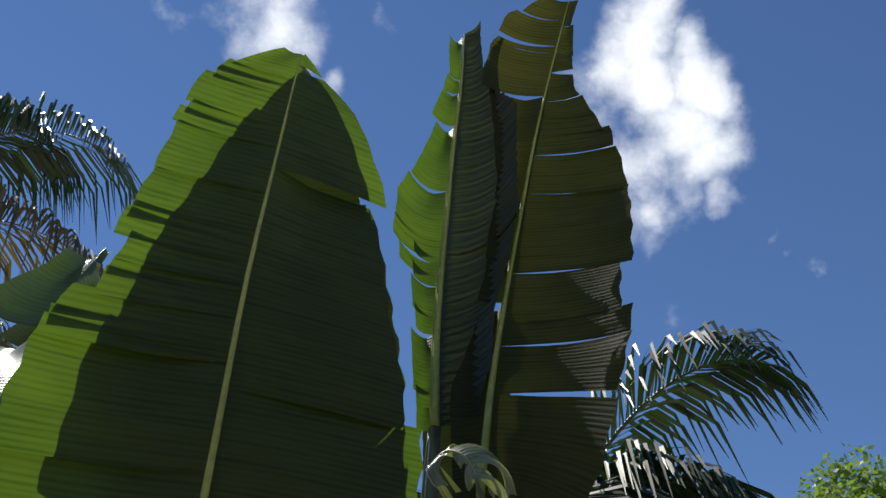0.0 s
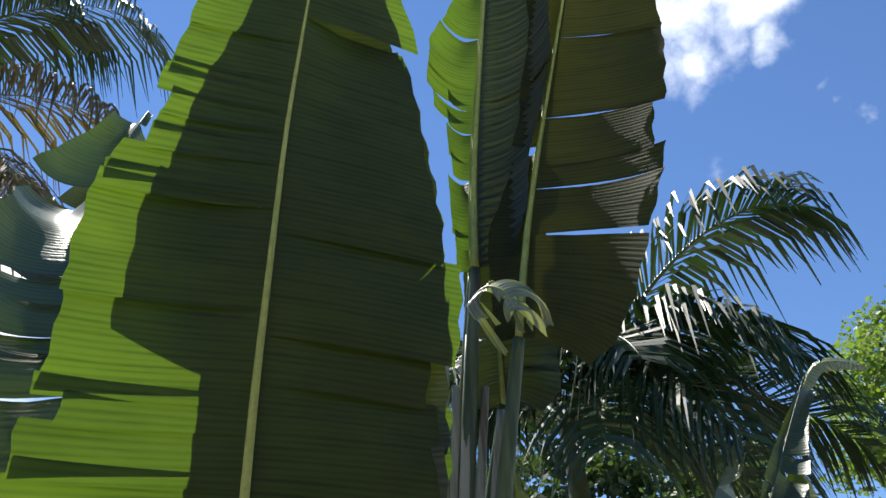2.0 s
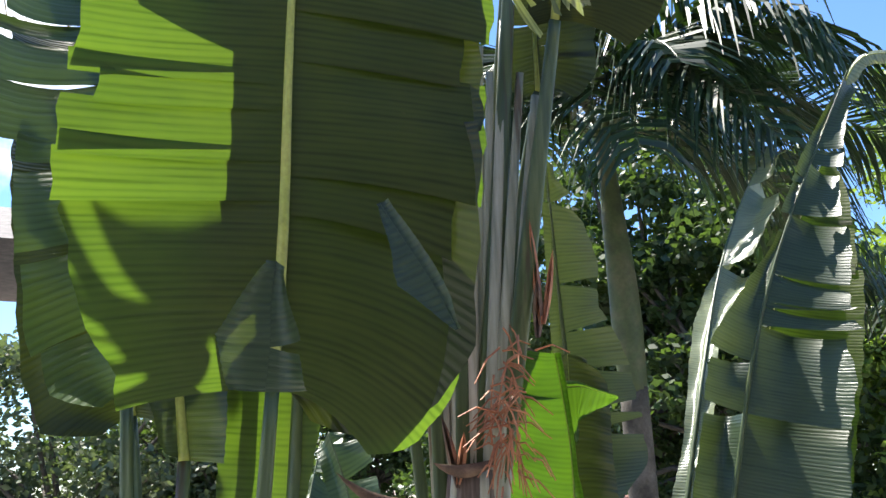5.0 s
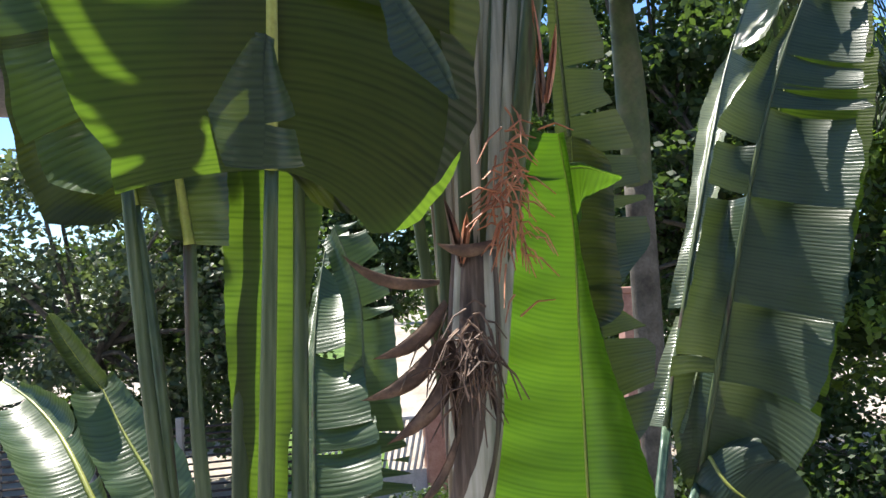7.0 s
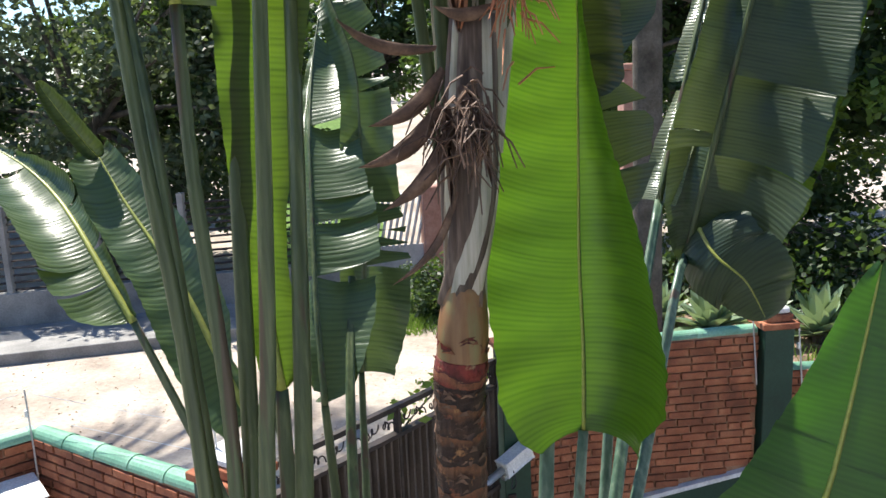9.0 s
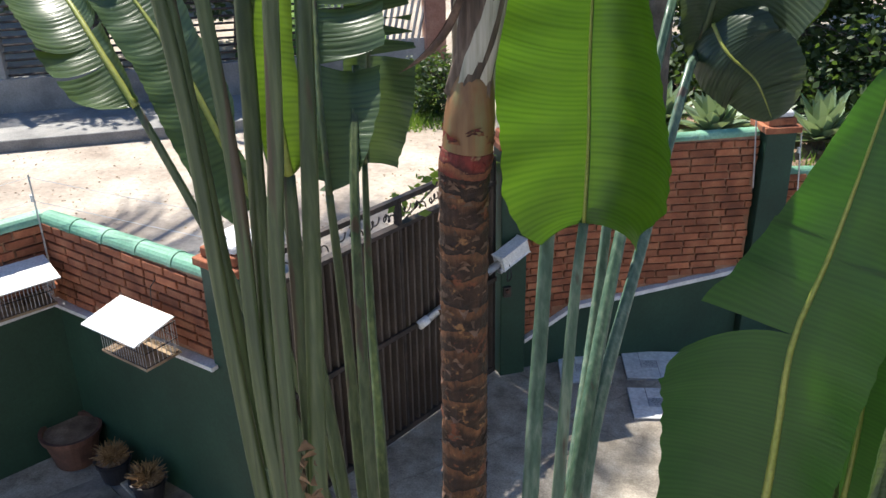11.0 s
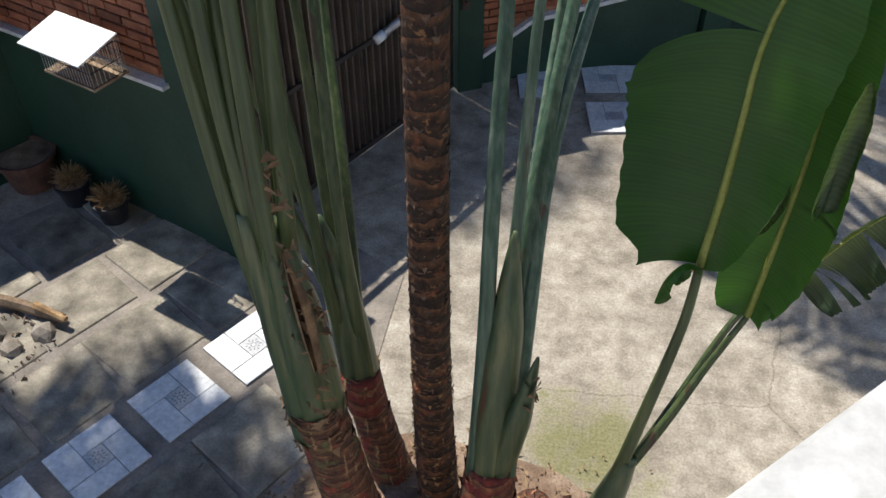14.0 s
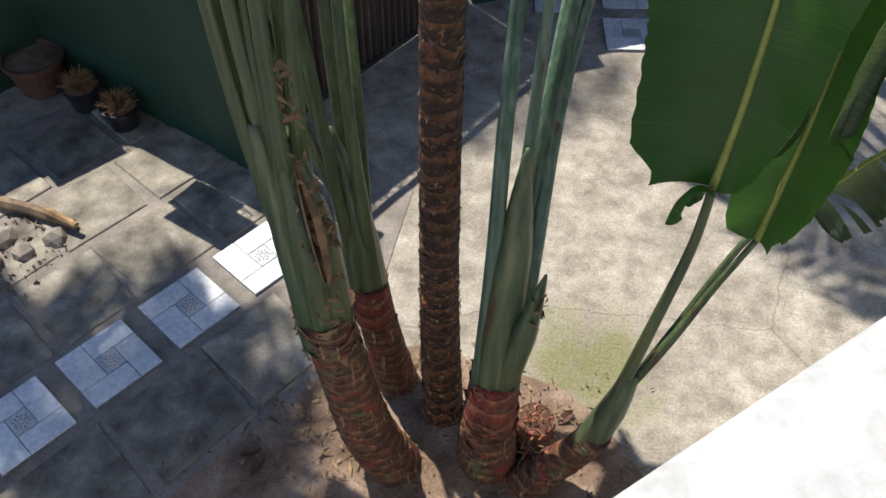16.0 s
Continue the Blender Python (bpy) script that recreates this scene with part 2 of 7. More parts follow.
HUSK = rough_mat("dry_husk", (0.09, 0.055, 0.03), (0.20, 0.12, 0.065), (0.36, 0.23, 0.12), 9, 80, 0.9, 0.6, 0.006)


def bark_mat(name, dark, mid, light, ring, fibre, patches=()):
    """Old leaf scars: rings of pale torn lip over dark bark, with upright fibres."""
    m, n, l, p, _ = nodes_of(name)
    geo = n.new("ShaderNodeNewGeometry")
    wave = n.new("ShaderNodeTexWave")
    wave.bands_direction, wave.wave_profile = "Z", "SAW"
    wave.inputs["Scale"].default_value = 0.31416 / ring
    wave.inputs["Distortion"].default_value = 4.2
    wave.inputs["Detail"].default_value = 3.0
    wave.inputs["Detail Scale"].default_value = 2.5
    l.new(geo.outputs["Position"], wave.inputs["Vector"])
    stretch = n.new("ShaderNodeMapping")
    stretch.inputs["Scale"].default_value = (1, 1, 0.12)
    l.new(geo.outputs["Position"], stretch.inputs["Vector"])
    a = noise_node(n, l, stretch.outputs[0], fibre, 5, 0.7)
    b = noise_node(n, l, geo.outputs["Position"], 16.0, 6, 0.7)
    c = ramp_node(n, l, wave.outputs["Fac"], [(0.0, dark), (0.16, mid), (0.55, mid), (0.86, light)])
    g = ramp_node(n, l, b.outputs["Fac"], [(0.32, (0.3, 0.28, 0.26)), (0.68, (1.5, 1.4, 1.3))])
    f = ramp_node(n, l, a.outputs["Fac"], [(0.3, (0.6, 0.58, 0.55)), (0.7, (1.25, 1.2, 1.15))])
    col = mix_rgb(n, l, 1.0, mix_rgb(n, l, 0.9, c.outputs[0], g.outputs[0], "MULTIPLY"), f.outputs[0], "MULTIPLY")
    for k, (tint, scale, at) in enumerate(patches):
        spot = noise_node(n, l, stretch.outputs[0] if k == 2 else geo.outputs["Position"], scale, 5, 0.65)
        where = ramp_node(n, l, spot.outputs["Fac"], [(at, (0, 0, 0)), (at + 0.07, (1, 1, 1))])
        col = mix_rgb(n, l, where.outputs[0], col, mix_rgb(n, l, 0.6, tint, f.outputs[0], "MULTIPLY"))
    l.new(col, p.inputs["Base Color"])
    p.inputs["Roughness"].default_value = 0.75
    bump_node(n, l, a.outputs["Fac"], 0.8, 0.012, p)
    return m


TRUNK_DARK = bark_mat("trunk_ringed_dark", (0.014, 0.009, 0.007), (0.042, 0.022, 0.013), (0.15, 0.07, 0.032), 0.098, 70.0, (((0.20, 0.065, 0.028), 11.0, 0.57), ((0.28, 0.14, 0.055), 23.0, 0.61)))
TRUNK_RED = bark_mat("trunk_ringed_red", (0.03, 0.014, 0.01), (0.105, 0.045, 0.025), (0.21, 0.105, 0.052), 0.07, 60.0, (((0.24, 0.04, 0.026), 9.0, 0.56), ((0.11, 0.12, 0.045), 7.0, 0.58), ((0.36, 0.24, 0.12), 30.0, 0.60)))
TRUNK_GREY = rough_mat("palm_trunk_grey", (0.045, 0.038, 0.03), (0.085, 0.075, 0.06), (0.14, 0.125, 0.105), 5, 40, 0.9, 0.6, 0.01)
CROWNSHAFT = rough_mat("crownshaft_green", (0.035, 0.045, 0.016), (0.06, 0.085, 0.026), (0.12, 0.11, 0.055), 3, 30, 0.6, 0.3, 0.006)
SPATHE_BROWN = rough_mat("dried_spathe", (0.05, 0.03, 0.022), (0.13, 0.075, 0.05), (0.28, 0.17, 0.11), 12, 90, 0.75, 0.5, 0.004)
SPATHE_ORANGE = rough_mat("orange_spathe", (0.30, 0.10, 0.05), (0.45, 0.17, 0.08), (0.55, 0.26, 0.14), 12, 90, 0.6, 0.3, 0.003)
RED_RIND = bark_mat("red_rind", (0.05, 0.010, 0.010), (0.17, 0.026, 0.020), (0.24, 0.10, 0.05), 0.11, 40.0, (((0.10, 0.07, 0.03), 9.0, 0.56), ((0.30, 0.20, 0.10), 26.0, 0.62)))
FROND = plain_leaf_mat("palm_leaflet", (0.011, 0.025, 0.009), (0.030, 0.060, 0.018), (0.045, 0.10, 0.012), 0.15, 0.42)
FROND_DRY = plain_leaf_mat("palm_leaflet_dry", (0.03, 0.027, 0.014), (0.11, 0.09, 0.04), (0.22, 0.17, 0.03), 0.25, 0.55)
FOLIAGE = plain_leaf_mat("tree_foliage", (0.016, 0.036, 0.012), (0.055, 0.095, 0.028), (0.11, 0.19, 0.025), 0.32, 0.55)
FOLIAGE_GREY = plain_leaf_mat("grey_feathery_foliage", (0.03, 0.05, 0.028), (0.13, 0.165, 0.09), (0.16, 0.22, 0.06), 0.3, 0.5)
FOLIAGE_LIGHT = plain_leaf_mat("light_foliage", (0.06, 0.11, 0.02), (0.16, 0.24, 0.05), (0.3, 0.45, 0.05), 0.4, 0.5)
AGAVE = plain_leaf_mat("agave_blue_green", (0.15, 0.23, 0.15), (0.28, 0.36, 0.22), (0.3, 0.4, 0.15), 0.2, 0.45)
GRASS = plain_leaf_mat("grass_blade", (0.05, 0.11, 0.02), (0.13, 0.22, 0.04), (0.25, 0.4, 0.05), 0.35, 0.6)


def concrete_mat():
    """Poured concrete: broad dirt stains, pale scuffs, fine sand grain and hairline cracks."""
    m, n, l, p, _ = nodes_of("stained_concrete")
    geo = n.new("ShaderNodeNewGeometry")
    pos = geo.outputs["Position"]
    broad = noise_node(n, l, pos, 0.75, 7, 0.6)
    mid = noise_node(n, l, pos, 4.5, 8, 0.65)
    fine = noise_node(n, l, pos, 60.0, 6, 0.7)
    base = ramp_node(n, l, mid.outputs["Fac"], [(0.30, (0.17, 0.15, 0.125)), (0.5, (0.315, 0.285, 0.245)), (0.70, (0.45, 0.42, 0.375))])
    dirt = ramp_node(n, l, broad.outputs["Fac"], [(0.30, (0.5, 0.48, 0.45)), (0.45, (0.92, 0.91, 0.89)), (0.7, (1.12, 1.12, 1.1))])
    grain = ramp_node(n, l, fine.outputs["Fac"], [(0.3, (0.62, 0.60, 0.58)), (0.52, (1.0, 0.99, 0.97)), (0.68, (1.3, 1.29, 1.27))])
    scuff = noise_node(n, l, pos, 13.0, 9, 0.72)
    worn = ramp_node(n, l, scuff.outputs["Fac"], [(0.34, (0.66, 0.63, 0.58)), (0.5, (1.0, 0.98, 0.95)), (0.66, (1.22, 1.22, 1.2))])
    cell = n.new("ShaderNodeTexVoronoi")
    cell.feature = "DISTANCE_TO_EDGE"
    cell.inputs["Scale"].default_value = 0.55
    bent = n.new("ShaderNodeMix")
    bent.data_type = "VECTOR"
    bent.inputs[0].default_value = 0.12
    l.new(pos, bent.inputs[4])
    l.new(mid.outputs["Color"], bent.inputs[5])
    l.new(bent.outputs[1], cell.inputs["Vector"])
    crack = ramp_node(n, l, cell.outputs["Distance"], [(0.0, (0.5, 0.48, 0.45)), (0.004, (1, 1, 1))])
    col = mix_rgb(n, l, 1.0, base.outputs[0], dirt.outputs[0], "MULTIPLY")
    col = mix_rgb(n, l, 0.9, col, grain.outputs[0], "MULTIPLY")
    col = mix_rgb(n, l, 0.45, col, worn.outputs[0], "MULTIPLY")
    col = mix_rgb(n, l, 0.7, col, crack.outputs[0], "MULTIPLY")
    far = n.new("ShaderNodeVectorMath")
    far.operation = "DISTANCE"
    far.inputs[1].default_value = (0.36, 3.12, 0.0)
    l.new(pos, far.inputs[0])
    moss = n.new("ShaderNodeMath")
    moss.operation = "MULTIPLY_ADD"
    moss.inputs[1].default_value = 2.4
    l.new(mid.outputs["Fac"], moss.inputs[0])
    neg = n.new("ShaderNodeMath")
    neg.operation = "MULTIPLY"
    neg.inputs[1].default_value = -1.5
    l.new(far.outputs["Value"], neg.inputs[0])
    l.new(neg.outputs[0], moss.inputs[2])
    grow = ramp_node(n, l, moss.outputs[0], [(0.45, (0, 0, 0)), (1.0, (0.85, 0.85, 0.85))])
    green = ramp_node(n, l, fine.outputs["Fac"], [(0.3, (0.075, 0.08, 0.02)), (0.7, (0.22, 0.205, 0.085))])
    col = mix_rgb(n, l, grow.outputs[0], col, green.outputs[0])
    l.new(col, p.inputs["Base Color"])
    p.inputs["Roughness"].default_value = 0.88
    bump_node(n, l, fine.outputs["Fac"], 0.4, 0.006, p)
    return m


CONCRETE = concrete_mat()
SLAB = rough_mat("grey_stone_slab", (0.09, 0.079, 0.062), (0.215, 0.19, 0.15), (0.40, 0.36, 0.285), 5.0, 55, 0.85, 0.5, 0.008, vary=0.22)
MORTAR = rough_mat("rough_mortar", (0.15, 0.13, 0.11), (0.24, 0.21, 0.18), (0.33, 0.29, 0.245), 4, 60, 0.95, 0.6, 0.01)
TILE = rough_mat("white_marbled_tile", (0.58, 0.60, 0.62), (0.70, 0.71, 0.72), (0.78, 0.78, 0.78), 5, 30, 0.25, 0.05, 0.001, vary=0.04)
TILE_DECO = rough_mat("patterned_tile", (0.33, 0.35, 0.38), (0.48, 0.49, 0.51), (0.6, 0.6, 0.6), 60, 200, 0.3, 0.1, 0.001)
TILE_INK = rough_mat("grey_tile_print", (0.16, 0.17, 0.19), (0.22, 0.23, 0.25), (0.28, 0.29, 0.3), 30, 120, 0.35, 0.05, 0.001)
SOIL = rough_mat("dry_soil", (0.11, 0.07, 0.045), (0.26, 0.175, 0.12), (0.46, 0.35, 0.26), 4, 55, 1.0, 0.9, 0.02)
BRICK = rough_mat("fired_brick", (0.20, 0.065, 0.032), (0.31, 0.105, 0.05), (0.42, 0.17, 0.085), 7, 70, 0.9, 0.5, 0.004, vary=0.28)
BRICK_MORTAR = rough_mat("brick_mortar", (0.26, 0.13, 0.075), (0.36, 0.19, 0.115), (0.44, 0.27, 0.18), 6, 70, 0.95, 0.5, 0.006)
GREEN_PAINT = rough_mat("dark_green_wall_paint", (0.007, 0.034, 0.019), (0.011, 0.047, 0.027), (0.018, 0.062, 0.036), 2.2, 40, 0.6, 0.15, 0.003)
WHITE_PAINT = rough_mat("white_painted_ledge", (0.5, 0.5, 0.51), (0.68, 0.68, 0.69), (0.8, 0.8, 0.8), 5, 60, 0.6, 0.15, 0.002)
GLAZE = rough_mat("mint_green_coping", (0.13, 0.30, 0.20), (0.18, 0.38, 0.26), (0.26, 0.45, 0.33), 4, 50, 0.42, 0.1, 0.002, vary=0.1)
GATE = rough_mat("brown_gate_sheet", (0.055, 0.042, 0.034), (0.085, 0.066, 0.054), (0.12, 0.095, 0.08), 2.5, 60, 0.55, 0.15, 0.002, metal=0.2)
IRON = rough_mat("dark_wrought_iron", (0.03, 0.025, 0.022), (0.05, 0.04, 0.036), (0.085, 0.06, 0.05), 9, 80, 0.6, 0.2, 0.002, metal=0.4)
STEEL = rough_mat("galvanised_arm", (0.45, 0.47, 0.49), (0.55, 0.57, 0.6), (0.65, 0.67, 0.7), 12, 90, 0.38, 0.1, 0.001, metal=0.7)
WHITE_METAL = rough_mat("white_sheet_metal", (0.66, 0.66, 0.65), (0.78, 0.78, 0.77), (0.85, 0.85, 0.84), 4, 60, 0.4, 0.05, 0.001)
CLAY = rough_mat("terracotta", (0.07, 0.035, 0.025), (0.11, 0.052, 0.036), (0.17, 0.085, 0.06), 7, 60, 0.85, 0.3, 0.003)
BLACK_POT = rough_mat("black_plastic_pot", (0.012, 0.012, 0.015), (0.02, 0.02, 0.026), (0.035, 0.035, 0.045), 6, 60, 0.45, 0.1, 0.001)
STRAW = rough_mat("dry_straw", (0.17, 0.10, 0.045), (0.30, 0.185, 0.085), (0.46, 0.31, 0.16), 20, 90, 0.9, 0.3, 0.002)
TIMBER = rough_mat("split_log", (0.13, 0.085, 0.05), (0.26, 0.18, 0.11), (0.38, 0.28, 0.18), 8, 70, 0.85, 0.5, 0.006)
STONE = rough_mat("loose_stone", (0.14, 0.115, 0.09), (0.24, 0.205, 0.165), (0.36, 0.32, 0.27), 9, 60, 0.9, 0.4, 0.008, vary=0.2)
PARAPET = rough_mat("white_marble_parapet", (0.36, 0.365, 0.375), (0.50, 0.50, 0.50), (0.60, 0.60, 0.59), 3.5, 30, 0.35, 0.06, 0.001)
PLASTER = rough_mat("white_house_plaster", (0.5, 0.51, 0.54), (0.6, 0.61, 0.64), (0.7, 0.7, 0.72), 2, 40, 0.85, 0.1, 0.003)
ROOF = rough_mat("dark_roof", (0.05, 0.045, 0.05), (0.09, 0.08, 0.085), (0.14, 0.12, 0.12), 4, 40, 0.8, 0.3, 0.01)
SAND = rough_mat("sandy_street", (0.26, 0.21, 0.17), (0.40, 0.34, 0.28), (0.52, 0.46, 0.385), 0.9, 14, 0.95, 0.5, 0.02)
KERB = rough_mat("grey_kerb_concrete", (0.17, 0.165, 0.16), (0.25, 0.245, 0.235), (0.33, 0.32, 0.3), 2.2, 40, 0.9, 0.3, 0.006)
PINK = rough_mat("pinkish_painted_post", (0.26, 0.13, 0.10), (0.36, 0.19, 0.15), (0.44, 0.26, 0.21), 4, 40, 0.85, 0.3, 0.005)
GREY_GATE = rough_mat("grey_painted_steel", (0.38, 0.38, 0.4), (0.48, 0.48, 0.5), (0.56, 0.56, 0.58), 4, 50, 0.5, 0.1, 0.002)
LAWN = rough_mat("short_lawn", (0.05, 0.10, 0.015), (0.09, 0.17, 0.025), (0.15, 0.24, 0.045), 2, 60, 0.95, 0.6, 0.03)
LITTER = plain_leaf_mat("fallen_leaves", (0.10, 0.06, 0.03), (0.32, 0.22, 0.12), (0.2, 0.12, 0.05), 0.1, 0.8)


# ---------------------------------------------------------------- mesh helpers
def part(name, bm, material, parent=None, label="", smooth=False):
    me = bpy.data.meshes.new(name)
    bm.to_mesh(me)
    bm.free()
    me.materials.append(material)
    if smooth:
        for p in me.polygons:
            p.use_smooth = True
    ob = new(name, me)
    if parent is not None:
        ob.parent = parent
    if label:
        tagged(ob, label)
    return ob


def thing(name, label, category, group="", kind="", at=(0, 0, 0)):
    e = new(name)
    e.empty_display_size = 0.1
    e.location = at
    return tagged(e, label, category, group, kind)


def from_lists(verts, faces):
    bm = bmesh.new()
    vs = [bm.verts.new(v) for v in verts]
    for f in faces:
        bm.faces.new([vs[i] for i in f])
    return bm


def add_box(bm, lo, hi, m=None, bevel=0.0):
    m = m or Matrix.Identity(4)
    r = bmesh.ops.create_cube(bm, size=1.0)
    c, s = (Vector(lo) + Vector(hi)) / 2, Vector(hi) - Vector(lo)
    for v in r["verts"]:
        v.co = m @ (c + Vector((v.co.x * s.x, v.co.y * s.y, v.co.z * s.z)))
    if bevel:
        edges = list({e for v in r["verts"] for e in v.link_edges})
        bmesh.ops.bevel(bm, geom=edges, offset=bevel, segments=1, affect="EDGES")
    return bm


def box(lo, hi, m=None, bevel=0.0):
    return add_box(bmesh.new(), lo, hi, m, bevel)


def smooth_path(points, count):
    """Points along a rounded line through the given points."""
    pts = [Vector(p) for p in points]
    lengths = [0.0]
    for a, b in zip(pts, pts[1:]):
        lengths.append(lengths[-1] + (b - a).length)
    total, out = lengths[-1], []
    for k in range(count):
        d = total * k / (count - 1)
        i = max(0, min(len(pts) - 2, sum(1 for x in lengths[1:-1] if x <= d)))
        t = (d - lengths[i]) / max(1e-6, lengths[i + 1] - lengths[i])
        p0, p1, p2, p3 = pts[max(0, i - 1)], pts[i], pts[i + 1], pts[min(len(pts) - 1, i + 2)]
        out.append(0.5 * (2 * p1 + (p2 - p0) * t + (2 * p0 - 5 * p1 + 4 * p2 - p3) * t * t + (3 * p1 - p0 - 3 * p2 + p3) * t ** 3))
    return out


def add_tube(bm, points, radii, seg=8, flat=1.0, cap=True, groove=0.0):
    """A tube along points, with a radius at each; flat squeezes it across."""
    rings = []
    ref = Vector((0.3, -1.0, 0.1)).normalized()
    n = len(points)
    for i, p in enumerate(points):
        t = (points[min(n - 1, i + 1)] - points[max(0, i - 1)]).normalized()
        x = (ref - t * ref.dot(t))
        x = x.normalized() if x.length > 1e-4 else t.orthogonal().normalized()
        y = t.cross(x)
        r = radii[i] if not isinstance(radii, (int, float)) else radii
        rings.append([bm.verts.new(p + (x * math.cos(a) * flat + y * math.sin(a)) * r * (1 - groove * math.exp(-((min(a, 2 * math.pi - a) / 0.55) ** 2)))) for a in (2 * math.pi * k / seg for k in range(seg))])
    for a, b in zip(rings, rings[1:]):
        for k in range(seg):
            bm.faces.new((a[k], a[(k + 1) % seg], b[(k + 1) % seg], b[k]))
    if cap:
        bm.faces.new(rings[0][::-1])
        bm.faces.new(rings[-1])
    return bm


def tube(points, radii, seg=8, flat=1.0, count=0, groove=0.0):
    pts = smooth_path(points, count) if count else [Vector(p) for p in points]
    if count and not isinstance(radii, (int, float)):
        radii = [float(np.interp(k / (count - 1), np.linspace(0, 1, len(radii)), radii)) for k in range(count)]
    return add_tube(bmesh.new(), pts, radii, seg, flat, True, groove)


# ---------------------------------------------------------------- broad leaves
SHAPE_AT = (0, 0.04, 0.1, 0.18, 0.28, 0.38, 0.48, 0.58, 0.68, 0.78, 0.86, 0.93, 1)


